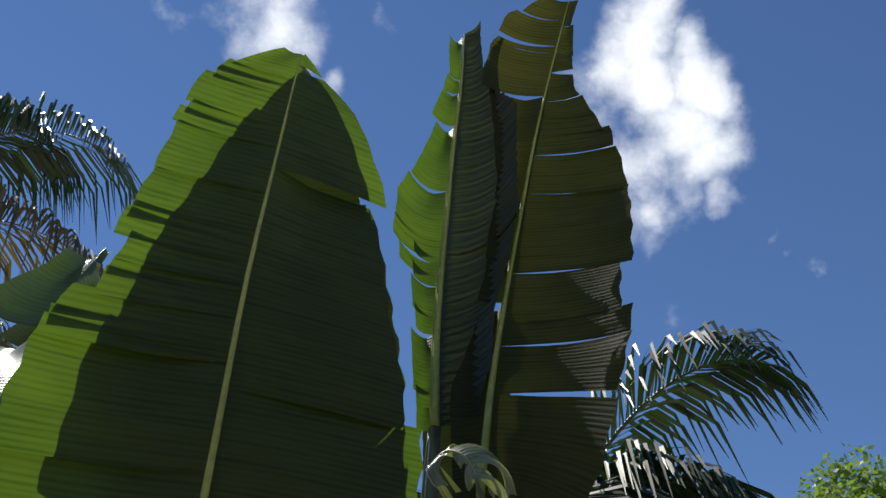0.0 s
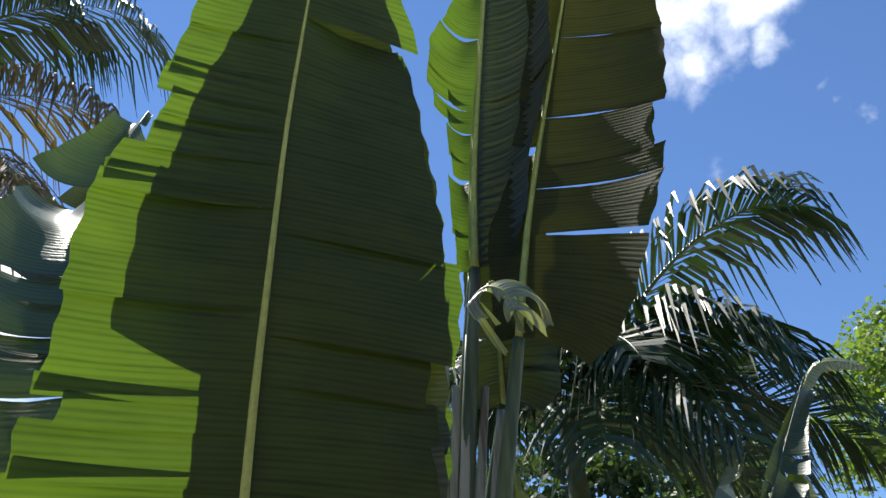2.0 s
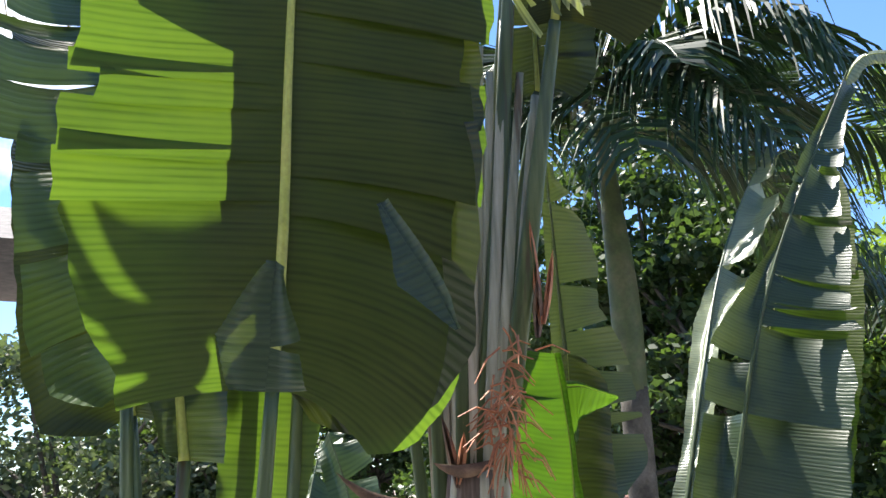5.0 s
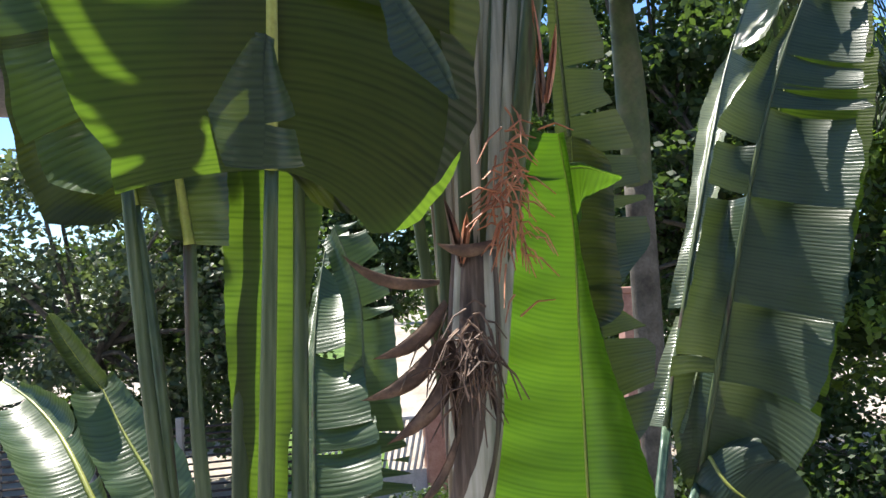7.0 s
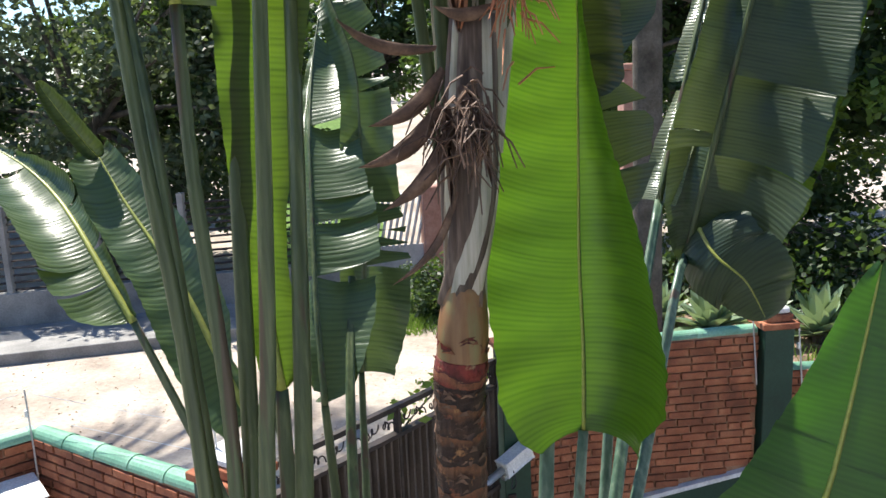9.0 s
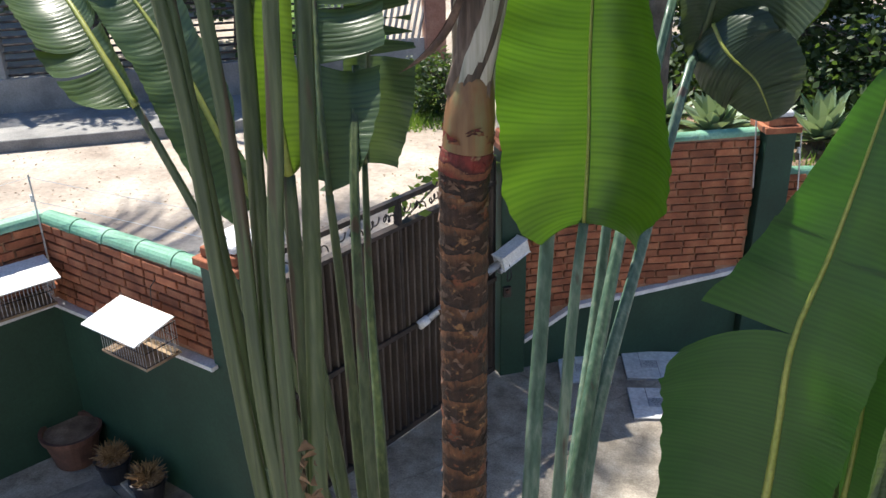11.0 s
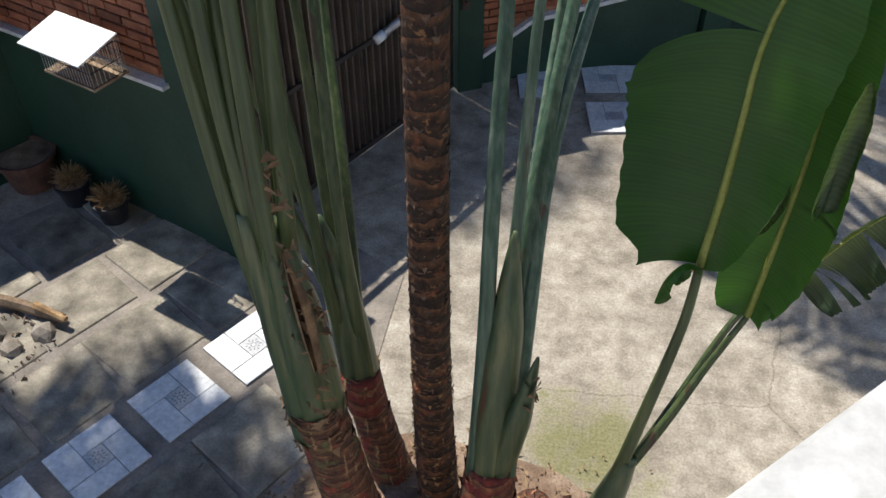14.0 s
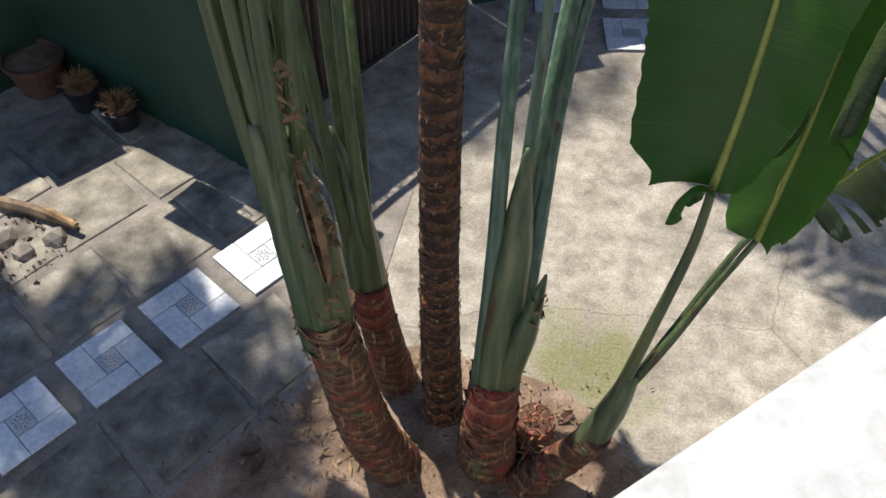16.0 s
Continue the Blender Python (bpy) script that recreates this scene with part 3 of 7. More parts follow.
def leaf(plant, mid, side, wl, wr, material, seed, tears=(8, 8), fold=(0.1, 0.1), droop=(0.15, 0.15), spread=0.10, gap=0.012, slit=0.3, tipw=0.0,
         pleat=0.0, blunt=0.45, lead=0.22, back=1, base_lobe=0.35, rib=0.016, petiole=None, pet_r=(0.035, 0.02), label="", pet_mat=None, rib_mat=None, ragged=0.05, curl=0.0, louvre=0.0, keep=3, trims=(), shape=None, notch=None):
    """A long paddle leaf: a blade of side strips torn apart along its veins, a midrib down its middle and its stalk.
    mid runs from the blade's foot to its tip; side points from the midrib to the blade's right half; wl and wr are the half widths;
    fold tips a half backwards, droop bends it, spread turns the torn strips against each other;
    shape gives both half widths along the blade, at the steps of SHAPE_AT;
    notch (half, place, angle, reach) tears a wedge open and lets the blade below it sag."""
    rng = random.Random(seed)
    n = 108 if pleat else 72
    line = smooth_path(mid, n + 1)
    length = sum((b - a).length for a, b in zip(line, line[1:]))
    bm = bmesh.new()
    uv = bm.loops.layers.uv.new("grain")

    def frame_at(s):
        x = max(0.0, min(1.0, s)) * n
        i = min(n - 1, int(x))
        p = line[i].lerp(line[i + 1], x - i)
        t = (line[min(n, i + 2)] - line[max(0, i - 1)]).normalized()
        q = Vector(side)
        q = (q - t * q.dot(t)).normalized()
        return p, t, q, t.cross(q) * back

    def width(s):
        foot = min(1.0, max(0.0, s + 0.012) / 0.13) ** 0.55
        tip = 1.0 - max(0.0, (s - blunt) / (1.0 - blunt)) ** 2.3
        return foot * max(tipw, max(0.0, tip) ** 0.8)

    leads = lead if isinstance(lead, tuple) else (lead, lead)
    lobes = base_lobe if isinstance(base_lobe, tuple) else (base_lobe, base_lobe)
    if shape:
        wl, wr = max(shape[0]), max(shape[1])
    nv = 9
    for half, w, cuts, fo, dr in ((-1, wl, tears[0], fold[0], droop[0]), (1, wr, tears[1], fold[1], droop[1])):
        if w <= 0:
            continue
        marks = sorted({0, n} | {rng.randrange(keep, n - 1) for _ in range(cuts)})
        if notch and notch[0] == half:
            marks = sorted({m for m in marks if abs(m - notch[1] * n) > 5} | {0, n, round(notch[1] * n)})
        for a, b in zip(marks, marks[1:]):
            turn, sag = rng.uniform(-spread, spread), rng.uniform(-0.4, 1.0) * spread
            short = 1.0 - rng.random() ** 2 * ragged * 2
            open_by = gap if rng.random() < slit else -0.012
            layer = rng.uniform(-0.006, 0.006)
            grid = []
            for i in range(a, b + 1):
                s = i / n
                p, t, q, nn = frame_at(s)
                for th, t0, t1, tf in trims:
                    if th == half and t0 <= (a + b) / 2 / n <= t1:
                        short = tf
                wide = float(np.interp(s, SHAPE_AT, shape[(half + 1) // 2])) if shape else w * width(s)
                ww = wide * short * (1 + 0.012 * math.sin(i * 1.7 + seed))
                lead_h, lobe_h = leads[(half + 1) // 2], lobes[(half + 1) // 2]
                ld = lead_h if s > 0.25 else lead_h * (s / 0.25) - lobe_h * (1 - s / 0.25)
                if notch and notch[0] == half and (a + b) / 2 < notch[1] * n:
                    ld -= notch[2] * max(0.0, 1 - (notch[1] - s) / notch[3])
                row = []
                k = (i - a) / max(1, b - a) - 0.5
                for j in range(nv):
                    v = j / (nv - 1)
                    u = v * ww
                    bend = fo * v + (dr + sag) * v * v
                    out = q * half * u * math.cos(min(1.2, abs(bend) * 0.8)) - nn * u * bend
                    slip = ld * u * v + turn * u * (1 if open_by > 0 else 0.3) - k * 2 * open_by * v * (1 if cuts else 0)
                    wave = layer * min(1.0, v * 3) + pleat * (1 if i % 2 else -1) * min(1.0, v * 4) + 0.006 * min(1.0, length / 1.5) * math.sin(i * 0.55 + seed + 3 * v) * v
                    if louvre:
                        wave += louvre * ((b - a) / n * length) * (k + 0.5) ** 2 * min(1.0, v * 2.5)
                    if curl:
                        wave += curl * max(0.0, v - 0.72) ** 2 * 10
                    row.append(bm.verts.new(p + out + t * slip + nn * wave))
                grid.append((row, s, ww))
            for (r0, s0, w0), (r1, s1, w1) in zip(grid, grid[1:]):
                for j in range(nv - 1):
                    quad = (r0[j], r0[j + 1], r1[j + 1], r1[j])
                    fc = bm.faces.new(quad if half * back > 0 else quad[::-1])
                    fc.smooth = True
                    where = {r0[j]: (s0, j, w0), r0[j + 1]: (s0, j + 1, w0), r1[j + 1]: (s1, j + 1, w1), r1[j]: (s1, j, w1)}
                    for lp in fc.loops:
                        s, jj, ww = where[lp.vert]
                        v = jj / (nv - 1)
                        lp[uv].uv = (s * length + (7 if half > 0 else 0), v * w)
    blade = part("leaf", bm, material, plant, label)
    step = line[:: 4]
    count = len(step)
    offs = [p for p in step]
    rm = add_tube(bmesh.new(), offs, [rib * (1 - 0.85 * k / (count - 1)) for k in range(count)], 6)
    part("midrib", rm, rib_mat or MIDRIB, blade, "pale yellow-green midrib", smooth=True)
    if petiole:
        pm = tube(list(petiole[:-1]) + [mid[0]], list(pet_r), 16, 0.85, 20, 0.42)
        part("petiole", pm, pet_mat or PETIOLE, blade, "smooth green leaf stalk", smooth=True)
    return blade


def ringed_stem(plant, name, pts, radii, material, ring=0.085, depth=0.09, count=120, label="", seed=1):
    """A trunk with overlapping leaf scars: every ring swells to a ragged lip."""
    rng = random.Random(seed)
    line = smooth_path(pts, count)
    bm = bmesh.new()
    seg, run, rings = 22, 0.0, []
    for i, p in enumerate(line):
        if i:
            run += (p - line[i - 1]).length
        r = float(np.interp(i / (count - 1), np.linspace(0, 1, len(radii)), radii))
        t = (line[min(count - 1, i + 1)] - line[max(0, i - 1)]).normalized()
        x = (Vector((1, 0, 0)) - t * t.x).normalized()
        y = t.cross(x)
        loop = []
        for k in range(seg):
            a = 2 * math.pi * k / seg
            ph = ((run + 0.02 * math.sin(run * 23) + 0.03 * abs(math.sin(a * 0.5 + 0.8 * seed))) / ring) % 1.0
            lip = depth * (ph ** 3 - 0.3) * (0.6 + 0.8 * noise.noise((3 * math.cos(a), 3 * math.sin(a), run * 9))) + rng.uniform(-0.03, 0.03)
            loop.append(bm.verts.new(p + (x * math.cos(a) + y * math.sin(a)) * r * (1 + lip)))
        rings.append(loop)
    for a, b in zip(rings, rings[1:]):
        for k in range(seg):
            bm.faces.new((a[k], a[(k + 1) % seg], b[(k + 1) % seg], b[k]))
    bm.faces.new(rings[-1])
    return part(name, bm, material, plant, label)


def stalks(plant, feet, radius, material=None, label=""):
    """Single stalks: each runs through its own points."""
    for pts in feet:
        part("petiole", tube(pts, [radius * 1.7, radius, radius * 0.8, radius * 0.6], 16, 0.85, 18, 0.42), material or PETIOLE, plant, label, smooth=True)


def husks(plant, pts, radii, material, count, size, seed, label=""):
    """Torn flakes that stand off a trunk."""
    rng = random.Random(seed)
    line = smooth_path(pts, 40)
    bm = bmesh.new()
    for _ in range(count):
        f = rng.random()
        i = min(38, int(f * 39))
        p = line[i].lerp(line[i + 1], f * 39 - i)
        r = float(np.interp(f, np.linspace(0, 1, len(radii)), radii))
        a = rng.uniform(0, 2 * math.pi)
        o, s = Vector((math.cos(a), math.sin(a), 0)), Vector((-math.sin(a), math.cos(a), 0))
        w, h = size * rng.uniform(0.3, 1.0), size * rng.uniform(0.5, 1.3)
        up = Vector((0, 0, 1)) * rng.choice((1, 1, -1))
        b0 = p + o * r * 0.96
        q = [b0 - s * w, b0 + s * w, b0 + s * w * 0.5 + up * h * 0.6 + o * 0.2 * h, b0 - s * w * 0.3 + up * h * 0.7 + o * 0.25 * h, b0 + s * rng.uniform(-w, w) + up * h + o * 0.45 * h]
        vs = [bm.verts.new(v) for v in q]
        bm.faces.new((vs[0], vs[1], vs[2], vs[3]))
        bm.faces.new((vs[3], vs[2], vs[4]))
    return tagged(part("husk_flakes", bm, material, plant, label), kind="stuff")


def spathe(plant, root, tip, width, material, bend=0.1, label=""):
    """A boat-shaped flower bract."""
    a, b = Vector(root), Vector(tip)
    d = b - a
    up = Vector((0, 0, 1)) if abs(d.normalized().z) < 0.8 else Vector((0, -1, 0))
    s = d.cross(up).normalized()
    u = s.cross(d).normalized()
    bm = bmesh.new()
    rows = []
    for i in range(12):
        f = i / 11
        w = width * (math.sin(math.pi * min(1, f * 1.1 + 0.12)) ** 0.8 if f < 0.92 else 0.25 * (1 - f) / 0.08 + 0.02)
        c = a + d * f + u * bend * d.length * math.sin(math.pi * f) * -1 + u * 0.12 * d.length * f * f
        rows.append([bm.verts.new(c + s * w * x + u * w * y) for x, y in ((-0.25, 0.7), (-0.7, 0.2), (-0.5, -0.5), (0, -0.9), (0.5, -0.5), (0.7, 0.2), (0.25, 0.7))])
    for r0, r1 in zip(rows, rows[1:]):
        for k in range(6):
            bm.faces.new((r0[k], r0[k + 1], r1[k + 1], r1[k]))
    return part("spathe", bm, material, plant, label, smooth=True)


def fibres(plant, centre, spread, count, length, material, seed, down=0.4, label=""):
    rng = random.Random(seed)
    bm = bmesh.new()
    for _ in range(count):
        p = Vector(centre) + Vector((rng.gauss(0, spread[0]), rng.gauss(0, spread[1]), rng.gauss(0, spread[2])))
        d = Vector((rng.uniform(-1, 1), rng.uniform(-1, 0.4), rng.uniform(-1, 0.6) - down)).normalized() * length * rng.uniform(0.5, 1.2)
        add_tube(bm, [p, p + d * 0.5 + Vector((0, 0, 0.01)), p + d + Vector((0, 0, -0.02))], [0.004, 0.0035, 0.002], 3, cap=False)
    return tagged(part("fibre_tuft", bm, material, plant, label), kind="stuff")


def across(p, turn=0.0):
    """A level direction across the line of sight at p, turned about the vertical."""
    d = Vector((p[1], -p[0], 0)).normalized()
    return Matrix.Rotation(radians(turn), 3, "Z") @ d


CLUMP = "stems of the bird of paradise clump"
# the stem that leans over the stone path, with the great leaf before the sky
stem_a = thing("bird_of_paradise_stem", "giant bird of paradise stem with huge torn leaves", "plant", CLUMP)
S1 = [(-0.60, 2.27, -0.05), (-0.76, 2.23, 0.44), (-0.84, 2.20, 1.1), (-0.88, 2.18, 1.45)]
ringed_stem(stem_a, "trunk", S1, [0.15, 0.135, 0.12, 0.115], TRUNK_RED, 0.085, 0.08, 130, "ringed reddish-brown trunk", 3)
part("sheath", tube([(-0.87, 2.18, 1.25), (-0.89, 2.18, 1.74), (-0.90, 2.16, 2.1), (-0.92, 2.15, 2.45)], [0.122, 0.124, 0.105, 0.04], 16, 0.8, 20), SHEATH, stem_a, "overlapping blue-green leaf sheaths", smooth=True)
for k, (dx, dy, z0, z1, r) in enumerate([(-0.06, -0.05, 1.3, 2.5, 0.055), (0.02, -0.07, 1.35, 2.35, 0.06), (0.06, -0.03, 1.4, 2.2, 0.05), (-0.09, 0.02, 1.5, 2.6, 0.05)]):
    part("leaf_base", tube([(-0.87 + dx * 0.8, 2.18 + dy, z0), (-0.89 + dx, 2.16 + dy, (z0 + z1) / 2), (-0.93 + dx, 2.15 + dy * 0.6, z1)], [r * 0.8, r * 0.9, r * 0.4], 10, 0.6, 12), SHEATH, stem_a, smooth=True)
husks(stem_a, [(-0.78, 2.12, 1.6), (-0.80, 2.10, 2.0), (-0.84, 2.08, 2.35)], [0.05, 0.05, 0.03], HUSK, 60, 0.035, 5, "torn dry brown sheath edge")
husks(stem_a, S1, [0.15, 0.135, 0.12, 0.115], HUSK, 240, 0.022, 6)
husks(stem_a, [(-0.86, 2.19, 1.2), (-0.88, 2.18, 1.5)], [0.126, 0.128], HUSK, 60, 0.04, 19, "torn tan sheath edge")
spathe(stem_a, (-0.79, 2.05, 1.80), (-0.83, 2.04, 2.62), 0.046, HUSK, 0.02, "torn tan sheath edge")
husks(stem_a, [(-0.79, 2.04, 1.6), (-0.81, 2.03, 2.2), (-0.83, 2.03, 2.8)], [0.05, 0.045, 0.015], HUSK, 60, 0.03, 15)
A_MID = [(-0.76, 2.03, 4.80), (-0.71, 1.95, 5.18), (-0.69, 1.91, 5.58), (-0.66, 1.86, 5.97), (-0.62, 1.79, 6.35), (-0.56, 1.71, 6.73), (-0.50, 1.63, 7.11)]
A_SHAPE = ([0.373, 0.373, 0.476, 0.535, 0.53, 0.491, 0.498, 0.47, 0.384, 0.338, 0.307, 0.252, 0.057], [0.26, 0.392, 0.503, 0.504, 0.539, 0.55, 0.574, 0.57, 0.487, 0.423, 0.328, 0.221, 0.015])
leaf(stem_a, A_MID, across((-0.7, 2.0), 4), 0, 0, LEAF, 11, (30, 9), (-0.12, -0.16), (0.14, 0.0), 0.035, 0.006, slit=0.0, ragged=0.08, lead=0.0, base_lobe=(0.15, 0.6), keep=12, louvre=0.1, petiole=[(-0.86, 2.13, 1.35), (-0.91, 2.11, 2.3), (-0.89, 2.09, 3.31), (-0.84, 2.07, 3.80), (-0.75, 2.03, 4.82)], pet_r=(0.058, 0.031, 0.024, 0.021, 0.017), rib=0.017, shape=A_SHAPE, label="broad olive green backlit leaf torn at the edges")
# Leaf added out of sight behind the great one for the shadow it casts.
leaf(stem_a, [(x - 0.10, y + 0.14, z + 0.06 + 0.04 * k) for k, (x, y, z) in enumerate(A_MID[:-1])] + [(-0.60, 1.75, 7.30)], across((-0.7, 2.0), 4), 0.38, 0.57, LEAF_DARK, 61, (4, 5), (0.1, 0.1), (0.1, 0.1), 0.03, 0.004, slit=0.0, blunt=0.32, rib=0.012, lead=0.0, base_lobe=(0.5, 0.7), trims=((-1, 0.0, 0.45, 0.42),), label="leaf added close behind the great one to shade it")
FLAP_MID = [(-0.67, 1.80, 5.06), (-0.68, 1.80, 4.96), (-0.68, 1.80, 4.87), (-0.69, 1.80, 4.77)]
FLAP_SHAPE = ([0.026, 0.026, 0.039, 0.055, 0.076, 0.096, 0.117, 0.137, 0.129, 0.118, 0.108, 0.099, 0.089], [0.022, 0.022, 0.022, 0.029, 0.038, 0.047, 0.055, 0.064, 0.072, 0.081, 0.087, 0.093, 0.099])
leaf(stem_a, FLAP_MID, across((-0.7, 1.8), 0), 0, 0, LEAF_OLD, 62, (0, 1), (0.3, 0.25), (0.2, 0.3), 0.05, back=-1, rib=0.0015, rib_mat=LEAF_OLD, lead=0.0, base_lobe=0.0, shape=FLAP_SHAPE, label="dark blue-green folded flap over the leaf's foot")
FOLD_MID = [(-0.44, 1.84, 5.19), (-0.38, 1.84, 5.09), (-0.32, 1.84, 4.99), (-0.27, 1.84, 4.89)]
FOLD_SHAPE = ([0.009, 0.009, 0.016, 0.024, 0.034, 0.047, 0.066, 0.075, 0.06, 0.042, 0.028, 0.015, 0.006], [0.023, 0.023, 0.023, 0.025, 0.028, 0.029, 0.029, 0.028, 0.026, 0.023, 0.015, 0.009, 0.009])
leaf(stem_a, FOLD_MID, across((-0.4, 1.8), 0), 0, 0, LEAF_OLD, 69, (0, 0), (0.1, 0.1), (0.2, 0.2), 0.0, back=-1, rib=0.001, rib_mat=LEAF_OLD, lead=0.0, base_lobe=0.0, shape=FOLD_SHAPE, label="blue-green corner folded over")
E_MID = [(-0.91, 2.30, 3.57), (-0.93, 2.30, 3.84), (-0.90, 2.30, 4.11), (-0.90, 2.31, 4.38), (-0.88, 2.31, 4.65), (-0.87, 2.34, 4.92)]
E_SHAPE = ([0.051, 0.053, 0.057, 0.061, 0.083, 0.1, 0.11, 0.117, 0.125, 0.133, 0.143, 0.129, 0.129], [0.017, 0.053, 0.082, 0.087, 0.062, 0.048, 0.072, 0.096, 0.116, 0.135, 0.148, 0.149, 0.149])
leaf(stem_a, E_MID, across((-0.86, 2.27), 6), 0, 0, LEAF, 12, (0, 0), (-0.25, 0.3), (0.05, 0.1), 0.0, petiole=[(-0.84, 2.16, 1.4), (-0.88, 2.20, 2.4), (-0.86, 2.30, 3.62)], pet_r=(0.045, 0.03, 0.02), lead=0.0, base_lobe=0.0, shape=E_SHAPE, label="fresh green half-rolled leaf")
D1_MID = [(-1.23, 2.18, 4.83), (-1.32, 2.19, 5.27), (-1.39, 2.25, 5.71), (-1.44, 2.34, 6.14), (-1.56, 2.49, 6.55), (-1.70, 2.66, 6.94), (-1.61, 2.75, 7.37)]
D1_SHAPE = ([0.091, 0.256, 0.294, 0.293, 0.317, 0.344, 0.389, 0.431, 0.358, 0.339, 0.234, 0.168, 0.168], [0.088, 0.105, 0.101, 0.122, 0.125, 0.12, 0.105, 0.103, 0.107, 0.119, 0.125, 0.078, 0.038])
leaf(stem_a, D1_MID, across((-1.25, 2.1), -10), 0, 0, LEAF_RIBBED, 13, (13, 5), (0.15, 0.2), (0.45, 0.3), 0.09, 0.004, slit=0.5, ragged=0.12, louvre=0.2, lead=(-0.35, -0.2), base_lobe=0.4, petiole=[(-0.91, 2.16, 1.4), (-1.03, 2.15, 2.3), (-1.08, 2.14, 3.04), (-1.12, 2.15, 3.77), (-1.17, 2.15, 4.25), (-1.23, 2.18, 4.83)], pet_r=(0.056, 0.030, 0.025, 0.022, 0.02, 0.017), rib_mat=PETIOLE, shape=D1_SHAPE, label="drooping leaf torn into glossy dark strips")
leaf(stem_a, [(x - 0.12, y + 0.25, z - 0.05) for x, y, z in D1_MID], across((-1.25, 2.1), -5), 0, 0, LEAF_DARK, 65, (10, 4), (0.1, 0.1), (0.4, 0.3), 0.08, 0.01, slit=0.7, ragged=0.1, louvre=0.2, lead=(-0.3, -0.2), base_lobe=0.4, shape=(D1_SHAPE[0], D1_SHAPE[1]), petiole=[(-0.92, 2.22, 1.5), (-1.04, 2.22, 2.4), (-1.14, 2.24, 3.6), (-1.22, 2.30, 4.3), (-1.35, 2.43, 4.78)], pet_r=(0.045, 0.028, 0.022, 0.018, 0.015), label="leaf behind in glossy strips, coloured dark for shade")
D2_MID = [(-1.05, 2.17, 4.64), (-1.07, 2.17, 4.80), (-1.09, 2.17, 4.96), (-1.09, 2.17, 5.13), (-1.10, 2.17, 5.29)]
D2_SHAPE = ([0.016, 0.052, 0.069, 0.08, 0.091, 0.101, 0.11, 0.122, 0.124, 0.127, 0.13, 0.132, 0.134], [0.096, 0.1, 0.107, 0.115, 0.123, 0.131, 0.138, 0.137, 0.133, 0.13, 0.126, 0.123, 0.123])
leaf(stem_a, D2_MID, across((-1.06, 2.1), 10), 0, 0, LEAF_OLD, 14, (1, 1), (0.15, 0.15), (0.25, 0.2), 0.06, 0.01, lead=0.0, base_lobe=0.1, petiole=[(-0.89, 2.13, 1.4), (-0.96, 2.13, 2.3), (-1.0, 2.13, 2.95), (-1.0, 2.14, 3.6), (-1.04, 2.15, 4.2), (-1.05, 2.17, 4.64)], pet_r=(0.056, 0.030, 0.025, 0.022, 0.02, 0.017), shape=D2_SHAPE, label="shaded leaf behind the great leaf")
for k, (x, y, z, dx) in enumerate([(-0.95, 2.13, 2.3, -0.02), (-0.86, 2.14, 2.35, 0.03)]):
    part("young_petiole", tube([(x, y, z), (x + dx, y + 0.04, 3.1), (x + dx * 1.6, y + 0.16, 4.2), (x + dx * 2, y + 0.24, 5.2)], [0.032, 0.025, 0.018], 10, 0.8, 12), PETIOLE, stem_a, smooth=True)

# the slim stem behind it
stem_b = thing("bird_of_paradise_stem", "slim bird of paradise stem with a red-ringed foot and striped leaves", "plant", CLUMP)
S2 = [(-0.72, 2.80, -0.05), (-0.80, 2.78, 0.5), (-0.85, 2.77, 0.95)]
ringed_stem(stem_b, "trunk", S2, [0.125, 0.105, 0.09], TRUNK_RED, 0.075, 0.08, 90, "ringed red and brown trunk", 4)
husks(stem_b, S2, [0.125, 0.105, 0.09], HUSK, 80, 0.026, 8)
part("sheath", tube([(-0.84, 2.77, 0.85), (-0.87, 2.77, 1.2), (-0.92, 2.79, 1.6), (-0.97, 2.82, 1.9)], [0.10, 0.098, 0.075, 0.008], 14, 0.8, 16), SHEATH, stem_b, smooth=True)
part("red_collar", tube([(-0.825, 2.775, 0.66), (-0.84, 2.77, 0.80), (-0.85, 2.77, 0.94)], [0.106, 0.108, 0.102], 18, 1, 10), RED_RIND, stem_b, "red young trunk collar", smooth=True)
husks(stem_b, [(-0.82, 2.775, 0.62), (-0.85, 2.77, 0.95)], [0.106, 0.104], HUSK, 46, 0.03, 20, "torn tan rind edge")
stalks(stem_b, [[(-0.80, 2.74, 0.9), (-0.83, 2.74, 1.4), (-0.88, 2.8, 2.2), (-0.97, 3.1, 3.1), (-1.05, 3.5, 3.6)], [(-0.86, 2.74, 0.9), (-0.93, 2.72, 1.5), (-1.02, 2.78, 2.3), (-1.15, 2.9, 3.0), (-1.35, 3.1, 3.6)]], 0.027)
F_MID = [(-1.09, 3.16, 3.16), (-1.15, 3.31, 3.52), (-1.21, 3.51, 3.85), (-1.27, 3.72, 4.17), (-1.32, 3.97, 4.47), (-1.34, 4.22, 4.77)]
F_SHAPE = ([0.014, 0.042, 0.068, 0.074, 0.085, 0.086, 0.084, 0.069, 0.06, 0.047, 0.045, 0.041, 0.041], [0.02, 0.118, 0.185, 0.259, 0.274, 0.275, 0.251, 0.231, 0.19, 0.176, 0.158, 0.11, 0.11])
